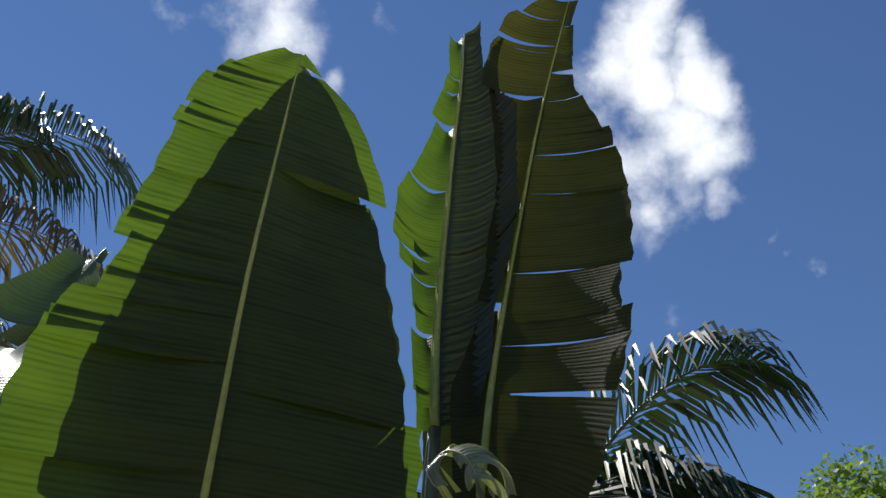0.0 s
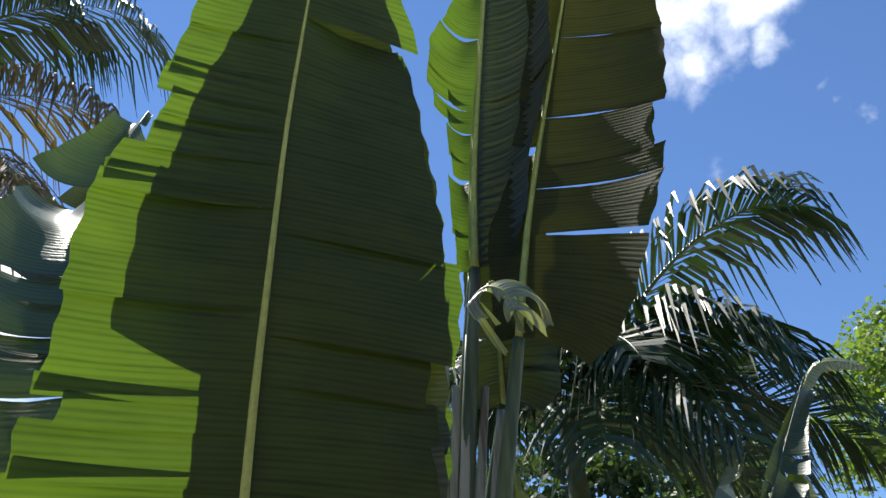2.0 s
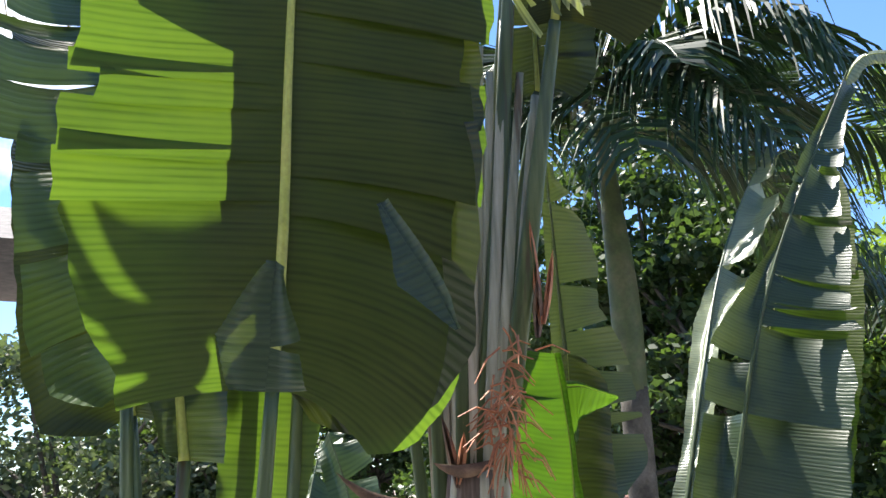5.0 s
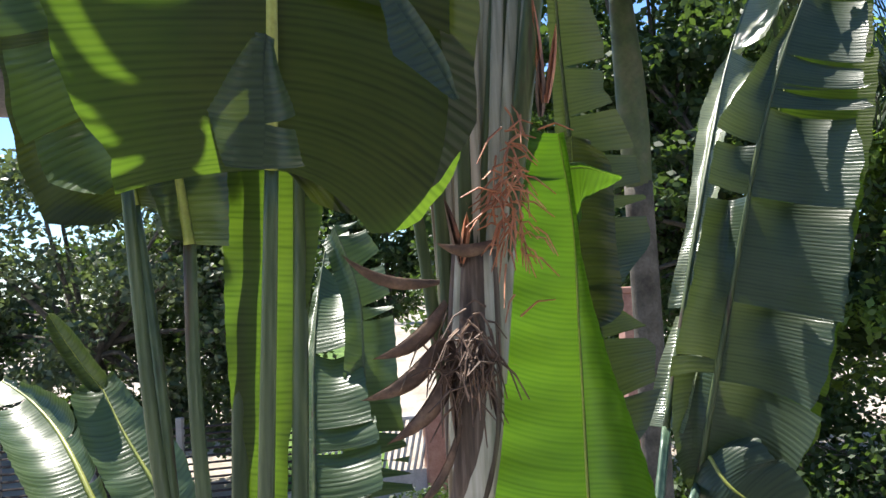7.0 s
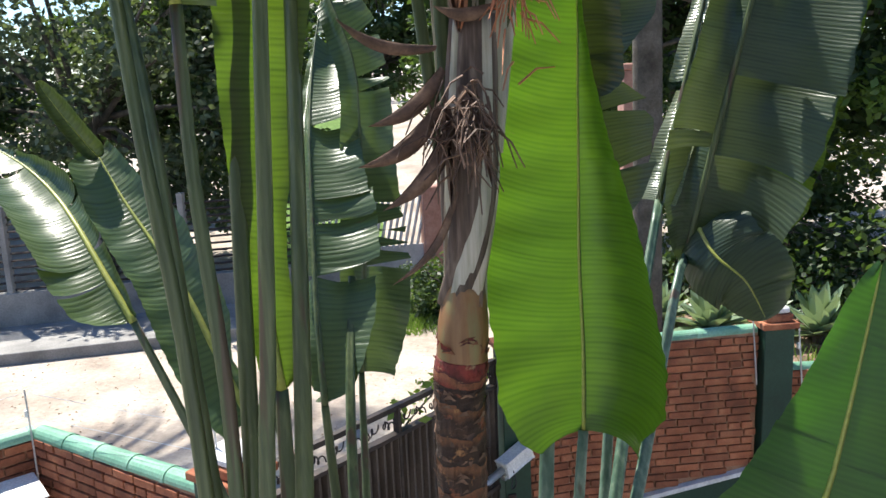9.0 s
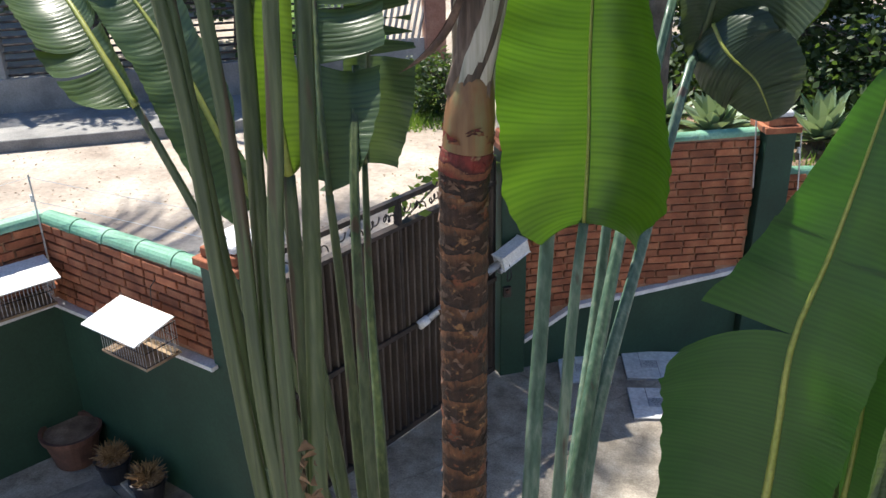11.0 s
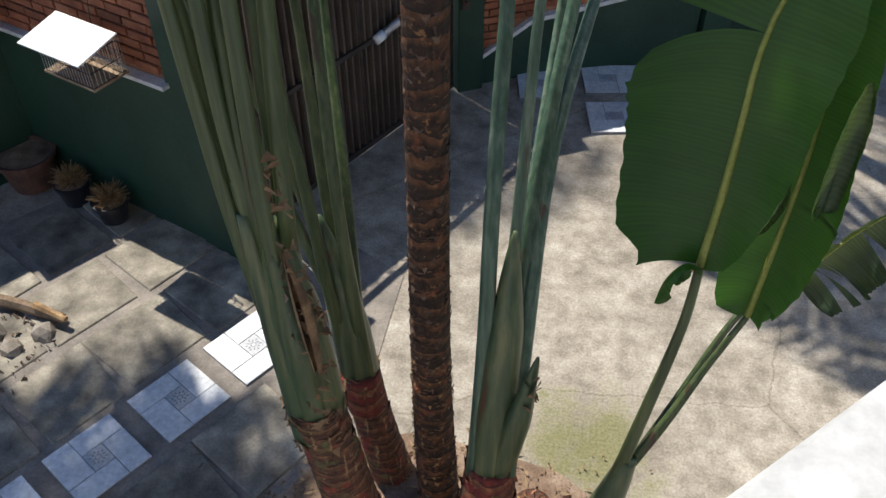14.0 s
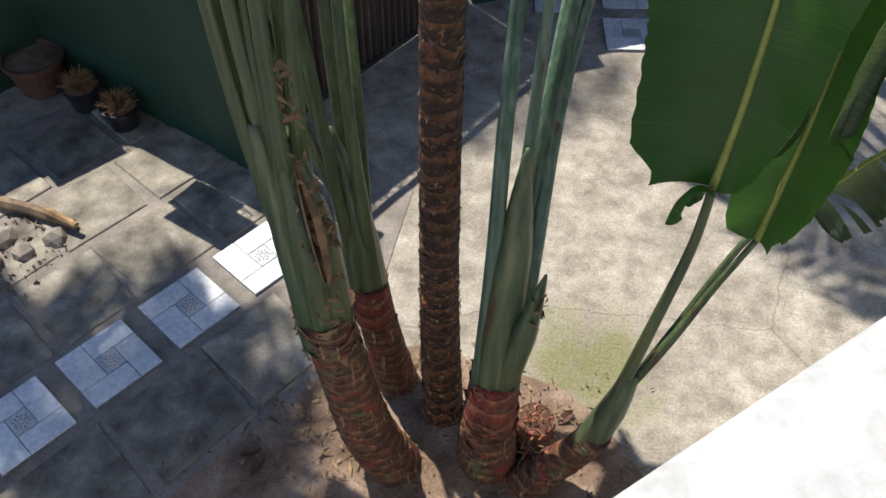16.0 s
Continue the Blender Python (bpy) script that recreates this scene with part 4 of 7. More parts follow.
leaf(stem_b, F_MID, across((-1.09, 3.25), 0), 0, 0, LEAF_RIBBED, 15, (2, 8), (0.05, 0.05), (0.1, 0.12), 0.05, 0.02, slit=0.8, pleat=0.0008, louvre=0.16, lead=0.1, base_lobe=0.2, petiole=[(-0.86, 2.79, 1.2), (-0.97, 2.95, 1.9), (-1.04, 3.10, 2.55), (-1.05, 3.16, 3.17)], pet_r=(0.035, 0.028, 0.022, 0.016), rib_mat=PETIOLE, shape=F_SHAPE, label="striped sunlit leaf torn along one side")
F2_MID = [(-1.10, 3.71, 3.10), (-1.07, 3.72, 3.44), (-1.06, 3.75, 3.79), (-1.06, 3.78, 4.14), (-1.08, 3.82, 4.48), (-1.19, 3.85, 4.79)]
F2_SHAPE = ([0.104, 0.104, 0.106, 0.109, 0.109, 0.108, 0.101, 0.093, 0.082, 0.083, 0.088, 0.082, 0.082], [0.159, 0.159, 0.187, 0.216, 0.215, 0.195, 0.171, 0.155, 0.153, 0.142, 0.148, 0.127, 0.127])
leaf(stem_b, F2_MID, across((-1.02, 3.78), 0), 0, 0, LEAF_RIBBED, 16, (3, 9), (0.1, 0.08), (0.1, 0.15), 0.06, 0.03, slit=0.9, louvre=0.16, pleat=0.0008, lead=0.05, base_lobe=0.2, petiole=[(-0.84, 2.80, 1.2), (-0.92, 3.1, 1.9), (-1.05, 3.5, 2.5), (-1.12, 3.70, 2.99)], pet_r=(0.032, 0.026, 0.02, 0.014), rib_mat=PETIOLE, shape=F2_SHAPE, label="second striped leaf torn into flaps")
G_MID = [(-1.25, 2.81, 3.25), (-1.37, 2.85, 3.47), (-1.49, 2.91, 3.67), (-1.64, 2.98, 3.85), (-1.80, 3.07, 4.01), (-1.95, 3.17, 4.18)]
G_SHAPE = ([0.105, 0.13, 0.16, 0.171, 0.176, 0.169, 0.156, 0.156, 0.154, 0.151, 0.138, 0.128, 0.057], [0.048, 0.048, 0.048, 0.04, 0.102, 0.118, 0.113, 0.147, 0.145, 0.112, 0.094, 0.078, 0.062])
leaf(stem_b, G_MID, across((-1.4, 2.9), 10) + Vector((0, 0, 0.25)), 0, 0, LEAF_RIBBED, 17, (2, 1), (0.2, 0.2), (0.15, 0.15), 0.06, 0.01, pleat=0.0008, lead=0.15, base_lobe=0.2, petiole=[(-0.88, 2.78, 1.2), (-1.05, 2.85, 2.0), (-1.2, 2.80, 2.7), (-1.27, 2.78, 3.14)], pet_r=(0.032, 0.026, 0.02, 0.016), shape=G_SHAPE, label="glossy leaf with a bright midrib")
leaf(stem_b, [(-1.93, 3.15, 4.16), (-2.0, 3.13, 4.26), (-2.08, 3.12, 4.38), (-2.13, 3.12, 4.46)], across((-2.0, 3.1), 0) + Vector((0, 0, 0.5)), 0.05, 0.06, LEAF_OLD, 47, (0, 0), (0.4, 0.4), (0.4, 0.4), 0.0, rib=0.003, label="curled leaf tip")
G2_MID = [(-1.78, 3.01, 3.54), (-1.94, 3.10, 3.72), (-2.11, 3.22, 3.88), (-2.29, 3.36, 3.99), (-2.49, 3.48, 4.09), (-2.71, 3.60, 4.16)]
G2_SHAPE = ([0.038, 0.124, 0.198, 0.213, 0.224, 0.232, 0.233, 0.233, 0.224, 0.207, 0.178, 0.125, 0.072], [0.027, 0.027, 0.044, 0.057, 0.071, 0.085, 0.099, 0.113, 0.094, 0.069, 0.046, 0.03, 0.03])
leaf(stem_b, G2_MID, across((-1.9, 3.0), 5) + Vector((0, 0, 0.5)), 0, 0, LEAF_RIBBED, 18, (4, 4), (0.2, 0.3), (0.3, 0.3), 0.12, 0.02, slit=0.6, pleat=0.0008, lead=0.1, base_lobe=0.1, petiole=[(-0.9, 2.80, 1.2), (-1.2, 2.95, 2.0), (-1.45, 2.95, 2.85), (-1.60, 2.95, 3.37)], pet_r=(0.03, 0.025, 0.02, 0.015), shape=G2_SHAPE, label="pale leaf shining in the sun")

# the tall ringed trunk with its fan of stalks and dried flowers
stem_c = thing("bird_of_paradise_stem", "tall ringed bird of paradise trunk with dried flowers", "plant", CLUMP)
S3 = [(-0.43, 2.62, -0.05), (-0.46, 2.63, 1.0), (-0.46, 2.63, 2.0), (-0.45, 2.62, 3.50)]
ringed_stem(stem_c, "trunk", S3, [0.115, 0.092, 0.082, 0.08], TRUNK_DARK, 0.098, 0.055, 230, "dark brown trunk ringed by leaf scars", 5)
husks(stem_c, S3, [0.118, 0.094, 0.083, 0.082], SPATHE_BROWN, 620, 0.024, 9, "torn brown leaf scar flakes")
husks(stem_c, [(-0.43, 2.62, 0.0), (-0.455, 2.63, 0.7), (-0.46, 2.63, 1.3)], [0.122, 0.108, 0.096], STRAW, 420, 0.016, 22, "pale frayed flakes on the old trunk")
part("red_collar", tube([(-0.45, 2.62, 3.49), (-0.445, 2.62, 3.52), (-0.44, 2.62, 3.545), (-0.437, 2.62, 3.57)], [0.080, 0.085, 0.085, 0.082], 20, 1.0, 12), RED_RIND, stem_c, "red and orange young trunk collar", smooth=True)
husks(stem_c, [(-0.44, 2.62, 3.50), (-0.435, 2.62, 3.64)], [0.085, 0.083], RED_RIND, 46, 0.03, 16, "red torn rind edge")
part("orange_sheath", tube([(-0.437, 2.62, 3.56), (-0.43, 2.62, 3.66), (-0.42, 2.63, 3.8)], [0.081, 0.08, 0.06], 20, 1.0, 10), RIND, stem_c, "orange-tan sheath foot", smooth=True)
for k in range(14):
    a = k * 0.45
    ox, oy = 0.055 * math.cos(a), 0.05 * math.sin(a)
    sx, sy = 0.05 * math.cos(a - 1.6), 0.05 * math.sin(a - 1.6)
    part("leaf_base", tube([(-0.43 + sx, 2.62 + sy, 3.62 + 0.06 * (k % 3)), (-0.40 + ox * 0.9, 2.63 + oy, 4.05), (-0.37 + ox * 0.9, 2.66 + oy, 4.6)], [0.03, 0.04, 0.024], 10, 0.6, 14), SHEATH_DRY if k % 3 else PETIOLE_GREY, stem_c, "papery grey-brown old leaf sheath", smooth=True)
FAN = [(-0.45, 4.2, -0.53, 6.1), (-0.41, 4.2, -0.40, 6.4), (-0.37, 4.2, -0.28, 6.4), (-0.33, 4.2, -0.12, 6.3), (-0.44, 4.2, -0.50, 6.3), (-0.42, 4.2, -0.44, 6.2), (-0.40, 4.2, -0.37, 6.5), (-0.38, 4.2, -0.31, 6.6), (-0.36, 4.2, -0.24, 6.3), (-0.34, 4.2, -0.18, 6.5), (-0.32, 4.2, -0.06, 6.2), (-0.46, 4.2, -0.56, 6.0), (-0.47, 4.1, -0.62, 5.4)]
for k, (x0, z0, x1, z1) in enumerate(FAN):
    x1, z1 = x1 + (x0 - x1) * 0.24, z1 - 0.40
    part("petiole", tube([(x0, 2.64 + 0.015 * (k % 3), z0), ((x0 + x1) / 2, 2.67 + 0.02 * (k % 3), (z0 + z1) / 2), (x1, 2.70 + 0.03 * (k % 2), z1)], [0.025, 0.019, 0.013], 14, 0.8, 12, 0.4), PETIOLE_GREY if k % 6 else PETIOLE, stem_c, "sunlit grey-green stalk", smooth=True)
B_MID = [(-0.04, 2.64, 6.03), (0.02, 2.65, 6.45), (0.10, 2.66, 6.86), (0.19, 2.65, 7.26), (0.29, 2.60, 7.67), (0.40, 2.54, 8.06), (0.53, 2.42, 8.45)]
B_SHAPE = ([0.08, 0.099, 0.124, 0.158, 0.117, 0.106, 0.121, 0.132, 0.201, 0.286, 0.3, 0.258, 0.122], [0.256, 0.335, 0.412, 0.472, 0.515, 0.494, 0.474, 0.425, 0.337, 0.155, 0.098, 0.051, 0.051])
leaf(stem_c, B_MID, across((0.2, 2.6), -8), 0, 0, LEAF_YELLOW, 21, (8, 13), (0.12, 0.05), (0.2, 0.08), 0.04, 0.01, slit=0.3, ragged=0.07, louvre=0.06, lead=0.0, base_lobe=0.5, petiole=[(-0.34, 2.68, 4.3), (-0.22, 2.67, 4.95), (-0.15, 2.64, 5.36), (-0.08, 2.63, 5.92)], pet_r=(0.036, 0.032, 0.028, 0.02), shape=B_SHAPE, label="tall yellowing leaf torn into wide flaps")
C_MID = [(-0.18, 2.72, 6.37), (-0.17, 2.72, 6.72), (-0.14, 2.72, 7.08), (-0.10, 2.69, 7.43), (-0.06, 2.66, 7.78), (-0.01, 2.62, 8.13), (0.02, 2.58, 8.48)]
C_SHAPE = ([0.083, 0.086, 0.09, 0.111, 0.162, 0.22, 0.242, 0.175, 0.125, 0.098, 0.065, 0.079, 0.079], [0.177, 0.177, 0.23, 0.244, 0.305, 0.326, 0.313, 0.305, 0.297, 0.171, 0.108, 0.091, 0.091])
# One leaf in two tones: shade coloured into the right half, light into the left.
leaf(stem_c, C_MID, across((-0.1, 2.6), 0), 0, 0, LEAF_DARK, 23, (0, 2), (0.1, 0.25), (0.1, 0.2), 0.05, 0.01, pleat=0.011, lead=0.4, base_lobe=0.0, shape=([0], C_SHAPE[1]), label="pleated right half of a folded leaf, coloured dark for shade", petiole=[(-0.40, 2.66, 4.3), (-0.30, 2.70, 5.0), (-0.21, 2.72, 5.85)], pet_r=(0.034, 0.03, 0.02))
leaf(stem_c, [(x - 0.01, y + 0.02, z) for x, y, z in C_MID], across((-0.1, 2.9), 0), 0, 0, LEAF, 24, (14, 0), (0.15, 0.2), (0.3, 0.2), 0.03, 0.002, slit=0.05, ragged=0.22, louvre=0.15, lead=0.3, base_lobe=0.0, shape=(C_SHAPE[0], [0]), label="frayed left half of the pleated leaf, lighter green for its light", petiole=[(-0.42, 2.68, 4.3), (-0.34, 2.80, 5.0), (-0.24, 2.90, 5.7)], pet_r=(0.034, 0.03, 0.02))
leaf(stem_c, [(-0.12, 2.86, 5.88), (-0.12, 2.87, 6.25), (-0.11, 2.86, 6.65), (-0.09, 2.84, 7.0)], across((0.0, 2.8), -5), 0.13, 0.22, LEAF_DARK, 64, (2, 4), (0.1, 0.1), (0.1, 0.1), 0.06, 0.006, blunt=0.5, rib=0.01, lead=0.0, base_lobe=0.6, label="leaf behind the yellowing one, coloured dark for shade", petiole=[(-0.36, 2.70, 4.4), (-0.24, 2.80, 5.2), (-0.12, 2.86, 5.88)], pet_r=(0.034, 0.028, 0.018))
M_MID = [(-0.19, 2.42, 6.05), (-0.13, 2.38, 6.09), (-0.07, 2.34, 6.05), (-0.03, 2.32, 5.96)]
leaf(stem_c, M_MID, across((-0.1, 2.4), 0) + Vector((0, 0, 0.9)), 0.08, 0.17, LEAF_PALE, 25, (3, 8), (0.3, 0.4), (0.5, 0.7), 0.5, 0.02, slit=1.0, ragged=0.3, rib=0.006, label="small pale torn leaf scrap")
for root, tip, w, mat in [((-0.14, 2.62, 5.02), (-0.16, 2.60, 5.42), 0.026, SPATHE_ORANGE), ((-0.13, 2.62, 5.02), (-0.08, 2.60, 5.30), 0.024, SPATHE_ORANGE), ((-0.15, 2.62, 4.98), (-0.14, 2.60, 5.2), 0.034, SPATHE_BROWN),
                          ((-0.47, 2.58, 4.51), (-0.80, 2.46, 4.62), 0.034, SPATHE_BROWN), ((-0.45, 2.56, 4.45), (-0.70, 2.46, 4.26), 0.045, SPATHE_BROWN), ((-0.46, 2.56, 4.35), (-0.74, 2.45, 4.14), 0.05, SPATHE_BROWN),
                          ((-0.43, 2.56, 4.30), (-0.66, 2.44, 4.0), 0.05, SPATHE_BROWN), ((-0.40, 2.58, 4.55), (-0.44, 2.50, 4.8), 0.03, SPATHE_BROWN), ((-0.40, 2.58, 4.56), (-0.36, 2.50, 4.74), 0.028, SPATHE_ORANGE),
                          ((-0.30, 2.60, 4.62), (-0.50, 2.50, 4.62), 0.036, SPATHE_BROWN), ((-0.40, 2.55, 4.40), (-0.26, 2.50, 4.25), 0.045, SPATHE_BROWN), ((-0.42, 2.54, 4.10), (-0.64, 2.42, 3.78), 0.024, SPATHE_BROWN),
                          ((-0.36, 2.54, 4.42), (-0.30, 2.50, 4.05), 0.035, SPATHE_BROWN), ((-0.44, 2.54, 4.36), (-0.42, 2.46, 3.98), 0.04, SPATHE_BROWN)]:
    spathe(stem_c, root, tip, w * 0.68, mat, 0.12, "dried boat-shaped flower bract")
fibres(stem_c, (-0.38, 2.50, 4.32), (0.05, 0.03, 0.06), 110, 0.12, SPATHE_BROWN, 31, 0.5, "tangle of dry brown flower fibres")
fibres(stem_c, (-0.24, 2.58, 4.75), (0.03, 0.02, 0.12), 90, 0.12, SPATHE_ORANGE, 32, 0.2, "reddish dry fibres")

# the stem beside the driveway with the fresh leaf lit from behind
stem_d = thing("bird_of_paradise_stem", "bird of paradise stem with a red ringed foot", "plant", CLUMP)
S4 = [(-0.15, 2.36, -0.05), (-0.16, 2.38, 0.3), (-0.15, 2.41, 0.75)]
ringed_stem(stem_d, "trunk", S4, [0.17, 0.145, 0.11], TRUNK_RED, 0.12, 0.08, 80, "thick red-brown ringed foot", 6)
husks(stem_d, S4, [0.17, 0.145, 0.11], HUSK, 80, 0.035, 12)
part("red_collar", tube([(-0.157, 2.395, 0.48), (-0.155, 2.40, 0.62), (-0.15, 2.415, 0.80)], [0.140, 0.130, 0.116], 18, 1, 10), RED_RIND, stem_d, "red and crimson young rind", smooth=True)
husks(stem_d, [(-0.157, 2.39, 0.4), (-0.15, 2.41, 0.8)], [0.142, 0.118], RED_RIND, 40, 0.05, 21, "crimson torn rind")
part("sheath", tube([(-0.15, 2.41, 0.72), (-0.14, 2.43, 1.2), (-0.12, 2.46, 1.7), (-0.11, 2.49, 2.2)], [0.112, 0.100, 0.075, 0.008], 16, 0.85, 18), SHEATH, stem_d, "overlapping blue-green leaf sheaths", smooth=True)
part("leaf_base", tube([(-0.10, 2.36, 0.8), (-0.04, 2.37, 1.2), (0.02, 2.39, 1.62)], [0.06, 0.062, 0.006], 10, 0.6, 12), SHEATH, stem_d, smooth=True)
husks(stem_d, [(0.0, 2.38, 1.25), (0.01, 2.38, 1.5)], [0.03, 0.02], HUSK, 10, 0.05, 13)
stalks(stem_d, [[(-0.21, 2.38, 0.75), (-0.20, 2.42, 1.4), (-0.20, 2.50, 2.3), (-0.19, 2.78, 3.2), (-0.17, 2.98, 3.9)]], 0.034, PETIOLE_BLUE)
H_MID = [(-0.07, 2.77, 3.27), (-0.07, 2.79, 3.55), (-0.08, 2.79, 3.83), (-0.08, 2.80, 4.11), (-0.08, 2.79, 4.39), (-0.08, 2.78, 4.67), (-0.11, 2.76, 4.95)]
H_SHAPE = ([0.14, 0.213, 0.281, 0.291, 0.317, 0.309, 0.294, 0.235, 0.23, 0.198, 0.168, 0.14, 0.14], [0.227, 0.227, 0.318, 0.328, 0.296, 0.251, 0.188, 0.125, 0.068, 0.024, 0.02, 0.027, 0.027])
leaf(stem_d, H_MID, across((-0.1, 2.77), 5), 0, 0, LEAF_YOUNG, 26, (1, 1), (0.02, 0.92), (0.06, 0.15), 0.03, 0.004, pleat=0.0013, pet_mat=PETIOLE_BLUE, petiole=[(-0.17, 2.38, 0.8), (-0.14, 2.46, 1.5), (-0.11, 2.55, 2.1), (-0.09, 2.66, 2.92), (-0.09, 2.77, 3.35)], pet_r=(0.058, 0.034, 0.025, 0.021, 0.017), rib=0.007, lead=(0.25, 0.0), base_lobe=(0.45, 0.0), shape=H_SHAPE, label="fresh bright green backlit leaf")
I_MID = [(0.05, 3.53, 3.84), (-0.02, 3.53, 4.17), (-0.06, 3.53, 4.51), (-0.09, 3.53, 4.85), (-0.11, 3.49, 5.18), (-0.12, 3.39, 5.50), (-0.13, 3.30, 5.83)]
I_SHAPE = ([0.102, 0.102, 0.094, 0.086, 0.081, 0.071, 0.062, 0.055, 0.047, 0.039, 0.035, 0.026, 0.011], [0.016, 0.105, 0.199, 0.238, 0.103, 0.274, 0.269, 0.257, 0.174, 0.175, 0.134, 0.031, 0.031])
leaf(stem_d, I_MID, across((0.0, 3.5), -5), 0, 0, LEAF_OLD, 27, (3, 11), (0.2, 0.1), (0.1, 0.15), 0.06, 0.03, slit=0.7, lead=0.0, base_lobe=0.0, pet_mat=PETIOLE_BLUE, petiole=[(-0.12, 2.40, 0.8), (-0.10, 2.50, 1.5), (-0.06, 2.8, 2.2), (0.0, 3.3, 2.9), (0.03, 3.54, 3.3)], pet_r=(0.058, 0.034, 0.025, 0.021, 0.017), rib_mat=PETIOLE, shape=I_SHAPE, label="blue-green leaf split into broad flaps")
leaf(stem_d, [(-0.10, 2.95, 4.86), (-0.04, 2.94, 4.86), (0.02, 2.94, 4.84), (0.08, 2.95, 4.82)], Vector((0, 0, 1)), 0, 0, LEAF_YOUNG, 45, (0, 0), (0.1, 0.1), (0.1, 0.1), 0.0, lead=0.0, base_lobe=0.0, rib=0.002, shape=([0.20, 0.20, 0.19, 0.17, 0.15, 0.13, 0.11, 0.09, 0.06, 0.045, 0.03, 0.015, 0.004], [0.03, 0.025, 0.02, 0.02, 0.015, 0.01, 0.008, 0.006, 0.005, 0.005, 0.004, 0.004, 0.003]), label="bright folded leaf corner")
leaf(stem_d, [(-0.06, 3.03, 4.35), (-0.08, 3.03, 4.6), (-0.08, 3.03, 4.8), (-0.08, 3.03, 4.98)], across((0.0, 3.0), -5), 0.05, 0.14, LEAF_DARK, 66, (0, 1), (0.1, 0.1), (0.1, 0.2), 0.03, lead=-0.2, base_lobe=0.2, blunt=0.8, tipw=0.5, rib=0.006, label="dark folded leaf behind the fresh one")
J1_MID = [(0.23, 4.08, 3.81), (0.39, 4.34, 4.49), (0.56, 4.68, 5.12), (0.74, 5.15, 5.67), (0.98, 5.60, 6.21), (1.28, 6.05, 6.74)]
J1_SHAPE = ([0.092, 0.091, 0.088, 0.071, 0.056, 0.092, 0.128, 0.14, 0.139, 0.113, 0.112, 0.124, 0.124], [0.101, 0.111, 0.124, 0.127, 0.097, 0.073, 0.072, 0.201, 0.245, 0.266, 0.167, 0.132, 0.133])
leaf(stem_d, J1_MID, across((0.4, 4.2), -25), 0, 0, LEAF_PALE, 28, (2, 5), (0.08, 0.05), (0.1, 0.1), 0.1, 0.015, slit=0.3, pleat=0.002, louvre=0.15, lead=0.1, base_lobe=0.1, pet_mat=PETIOLE_BLUE, petiole=[(-0.10, 2.38, 0.8), (-0.07, 2.50, 1.5), (-0.03, 2.8, 2.4), (0.12, 3.6, 3.3), (0.26, 4.04, 4.0)], pet_r=(0.058, 0.035, 0.028, 0.024, 0.02), rib_mat=PETIOLE, shape=J1_SHAPE, label="glossy leaf with a folded tip, pale colour for its sun sheen")
J2_MID = [(0.35, 4.05, 3.57), (0.46, 4.03, 4.08), (0.58, 4.03, 4.59), (0.71, 4.07, 5.10), (0.89, 4.15, 5.58), (1.12, 4.24, 6.05), (1.35, 4.33, 6.50)]
J2_SHAPE = ([0.034, 0.09, 0.164, 0.213, 0.192, 0.202, 0.207, 0.116, 0.052, 0.055, 0.048, 0.035, 0.035], [0.09, 0.256, 0.401, 0.508, 0.528, 0.504, 0.51, 0.362, 0.304, 0.195, 0.119, 0.072, 0.072])
leaf(stem_d, J2_MID, across((0.6, 4.0), 0), 0, 0, LEAF_OLD, 29, (7, 10), (0.3, 0.06), (0.15, 0.2), 0.07, 0.02, slit=0.7, ragged=0.08, pleat=0.002, louvre=0.22, keep=8, lead=0.0, base_lobe=0.45, pet_mat=PETIOLE_BLUE, petiole=[(-0.08, 2.36, 0.8), (-0.04, 2.48, 1.5), (0.0, 2.8, 2.35), (0.16, 3.4, 2.95), (0.30, 3.85, 3.5), (0.38, 4.05, 3.88)], pet_r=(0.055, 0.035, 0.029, 0.026, 0.023, 0.02), rib_mat=PETIOLE, shape=J2_SHAPE, label="great ribbed leaf striped with sunlight")
leaf(stem_d, [(1.33, 4.32, 6.44), (1.40, 4.28, 6.53), (1.50, 4.24, 6.53), (1.62, 4.20, 6.47)], Vector((0.1, 0.3, 1.0)), 0.05, 0.04, LEAF_PALE, 48, (1, 1), (0.2, 0.2), (0.2, 0.2), 0.05, rib=0.004, label="bent leaf tip, coloured pale for the sun on it")
leaf(stem_d, [(x + 0.10, y + 0.25, z + 0.05) for x, y, z in J2_MID[:-1]], across((0.6, 4.0), 5), 0.0, 0.42, LEAF, 67, (0, 5), (0.1, 0.05), (0.1, 0.2), 0.05, 0.01, blunt=0.5, rib=0.006, lead=0.0, label="light green leaf close behind the ribbed one")
leaf(stem_d, [(0.40, 4.0, 3.7), (0.46, 3.9, 3.6), (0.58, 3.85, 3.5), (0.66, 3.82, 3.35)], Vector((0.5, -0.1, 0.8)), 0.2, 0.22, LEAF_OLD, 30, (2, 1), (0.1, 0.1), (0.2, 0.2), 0.05, 0.01, rib=0.01, label="hanging leaf flap")

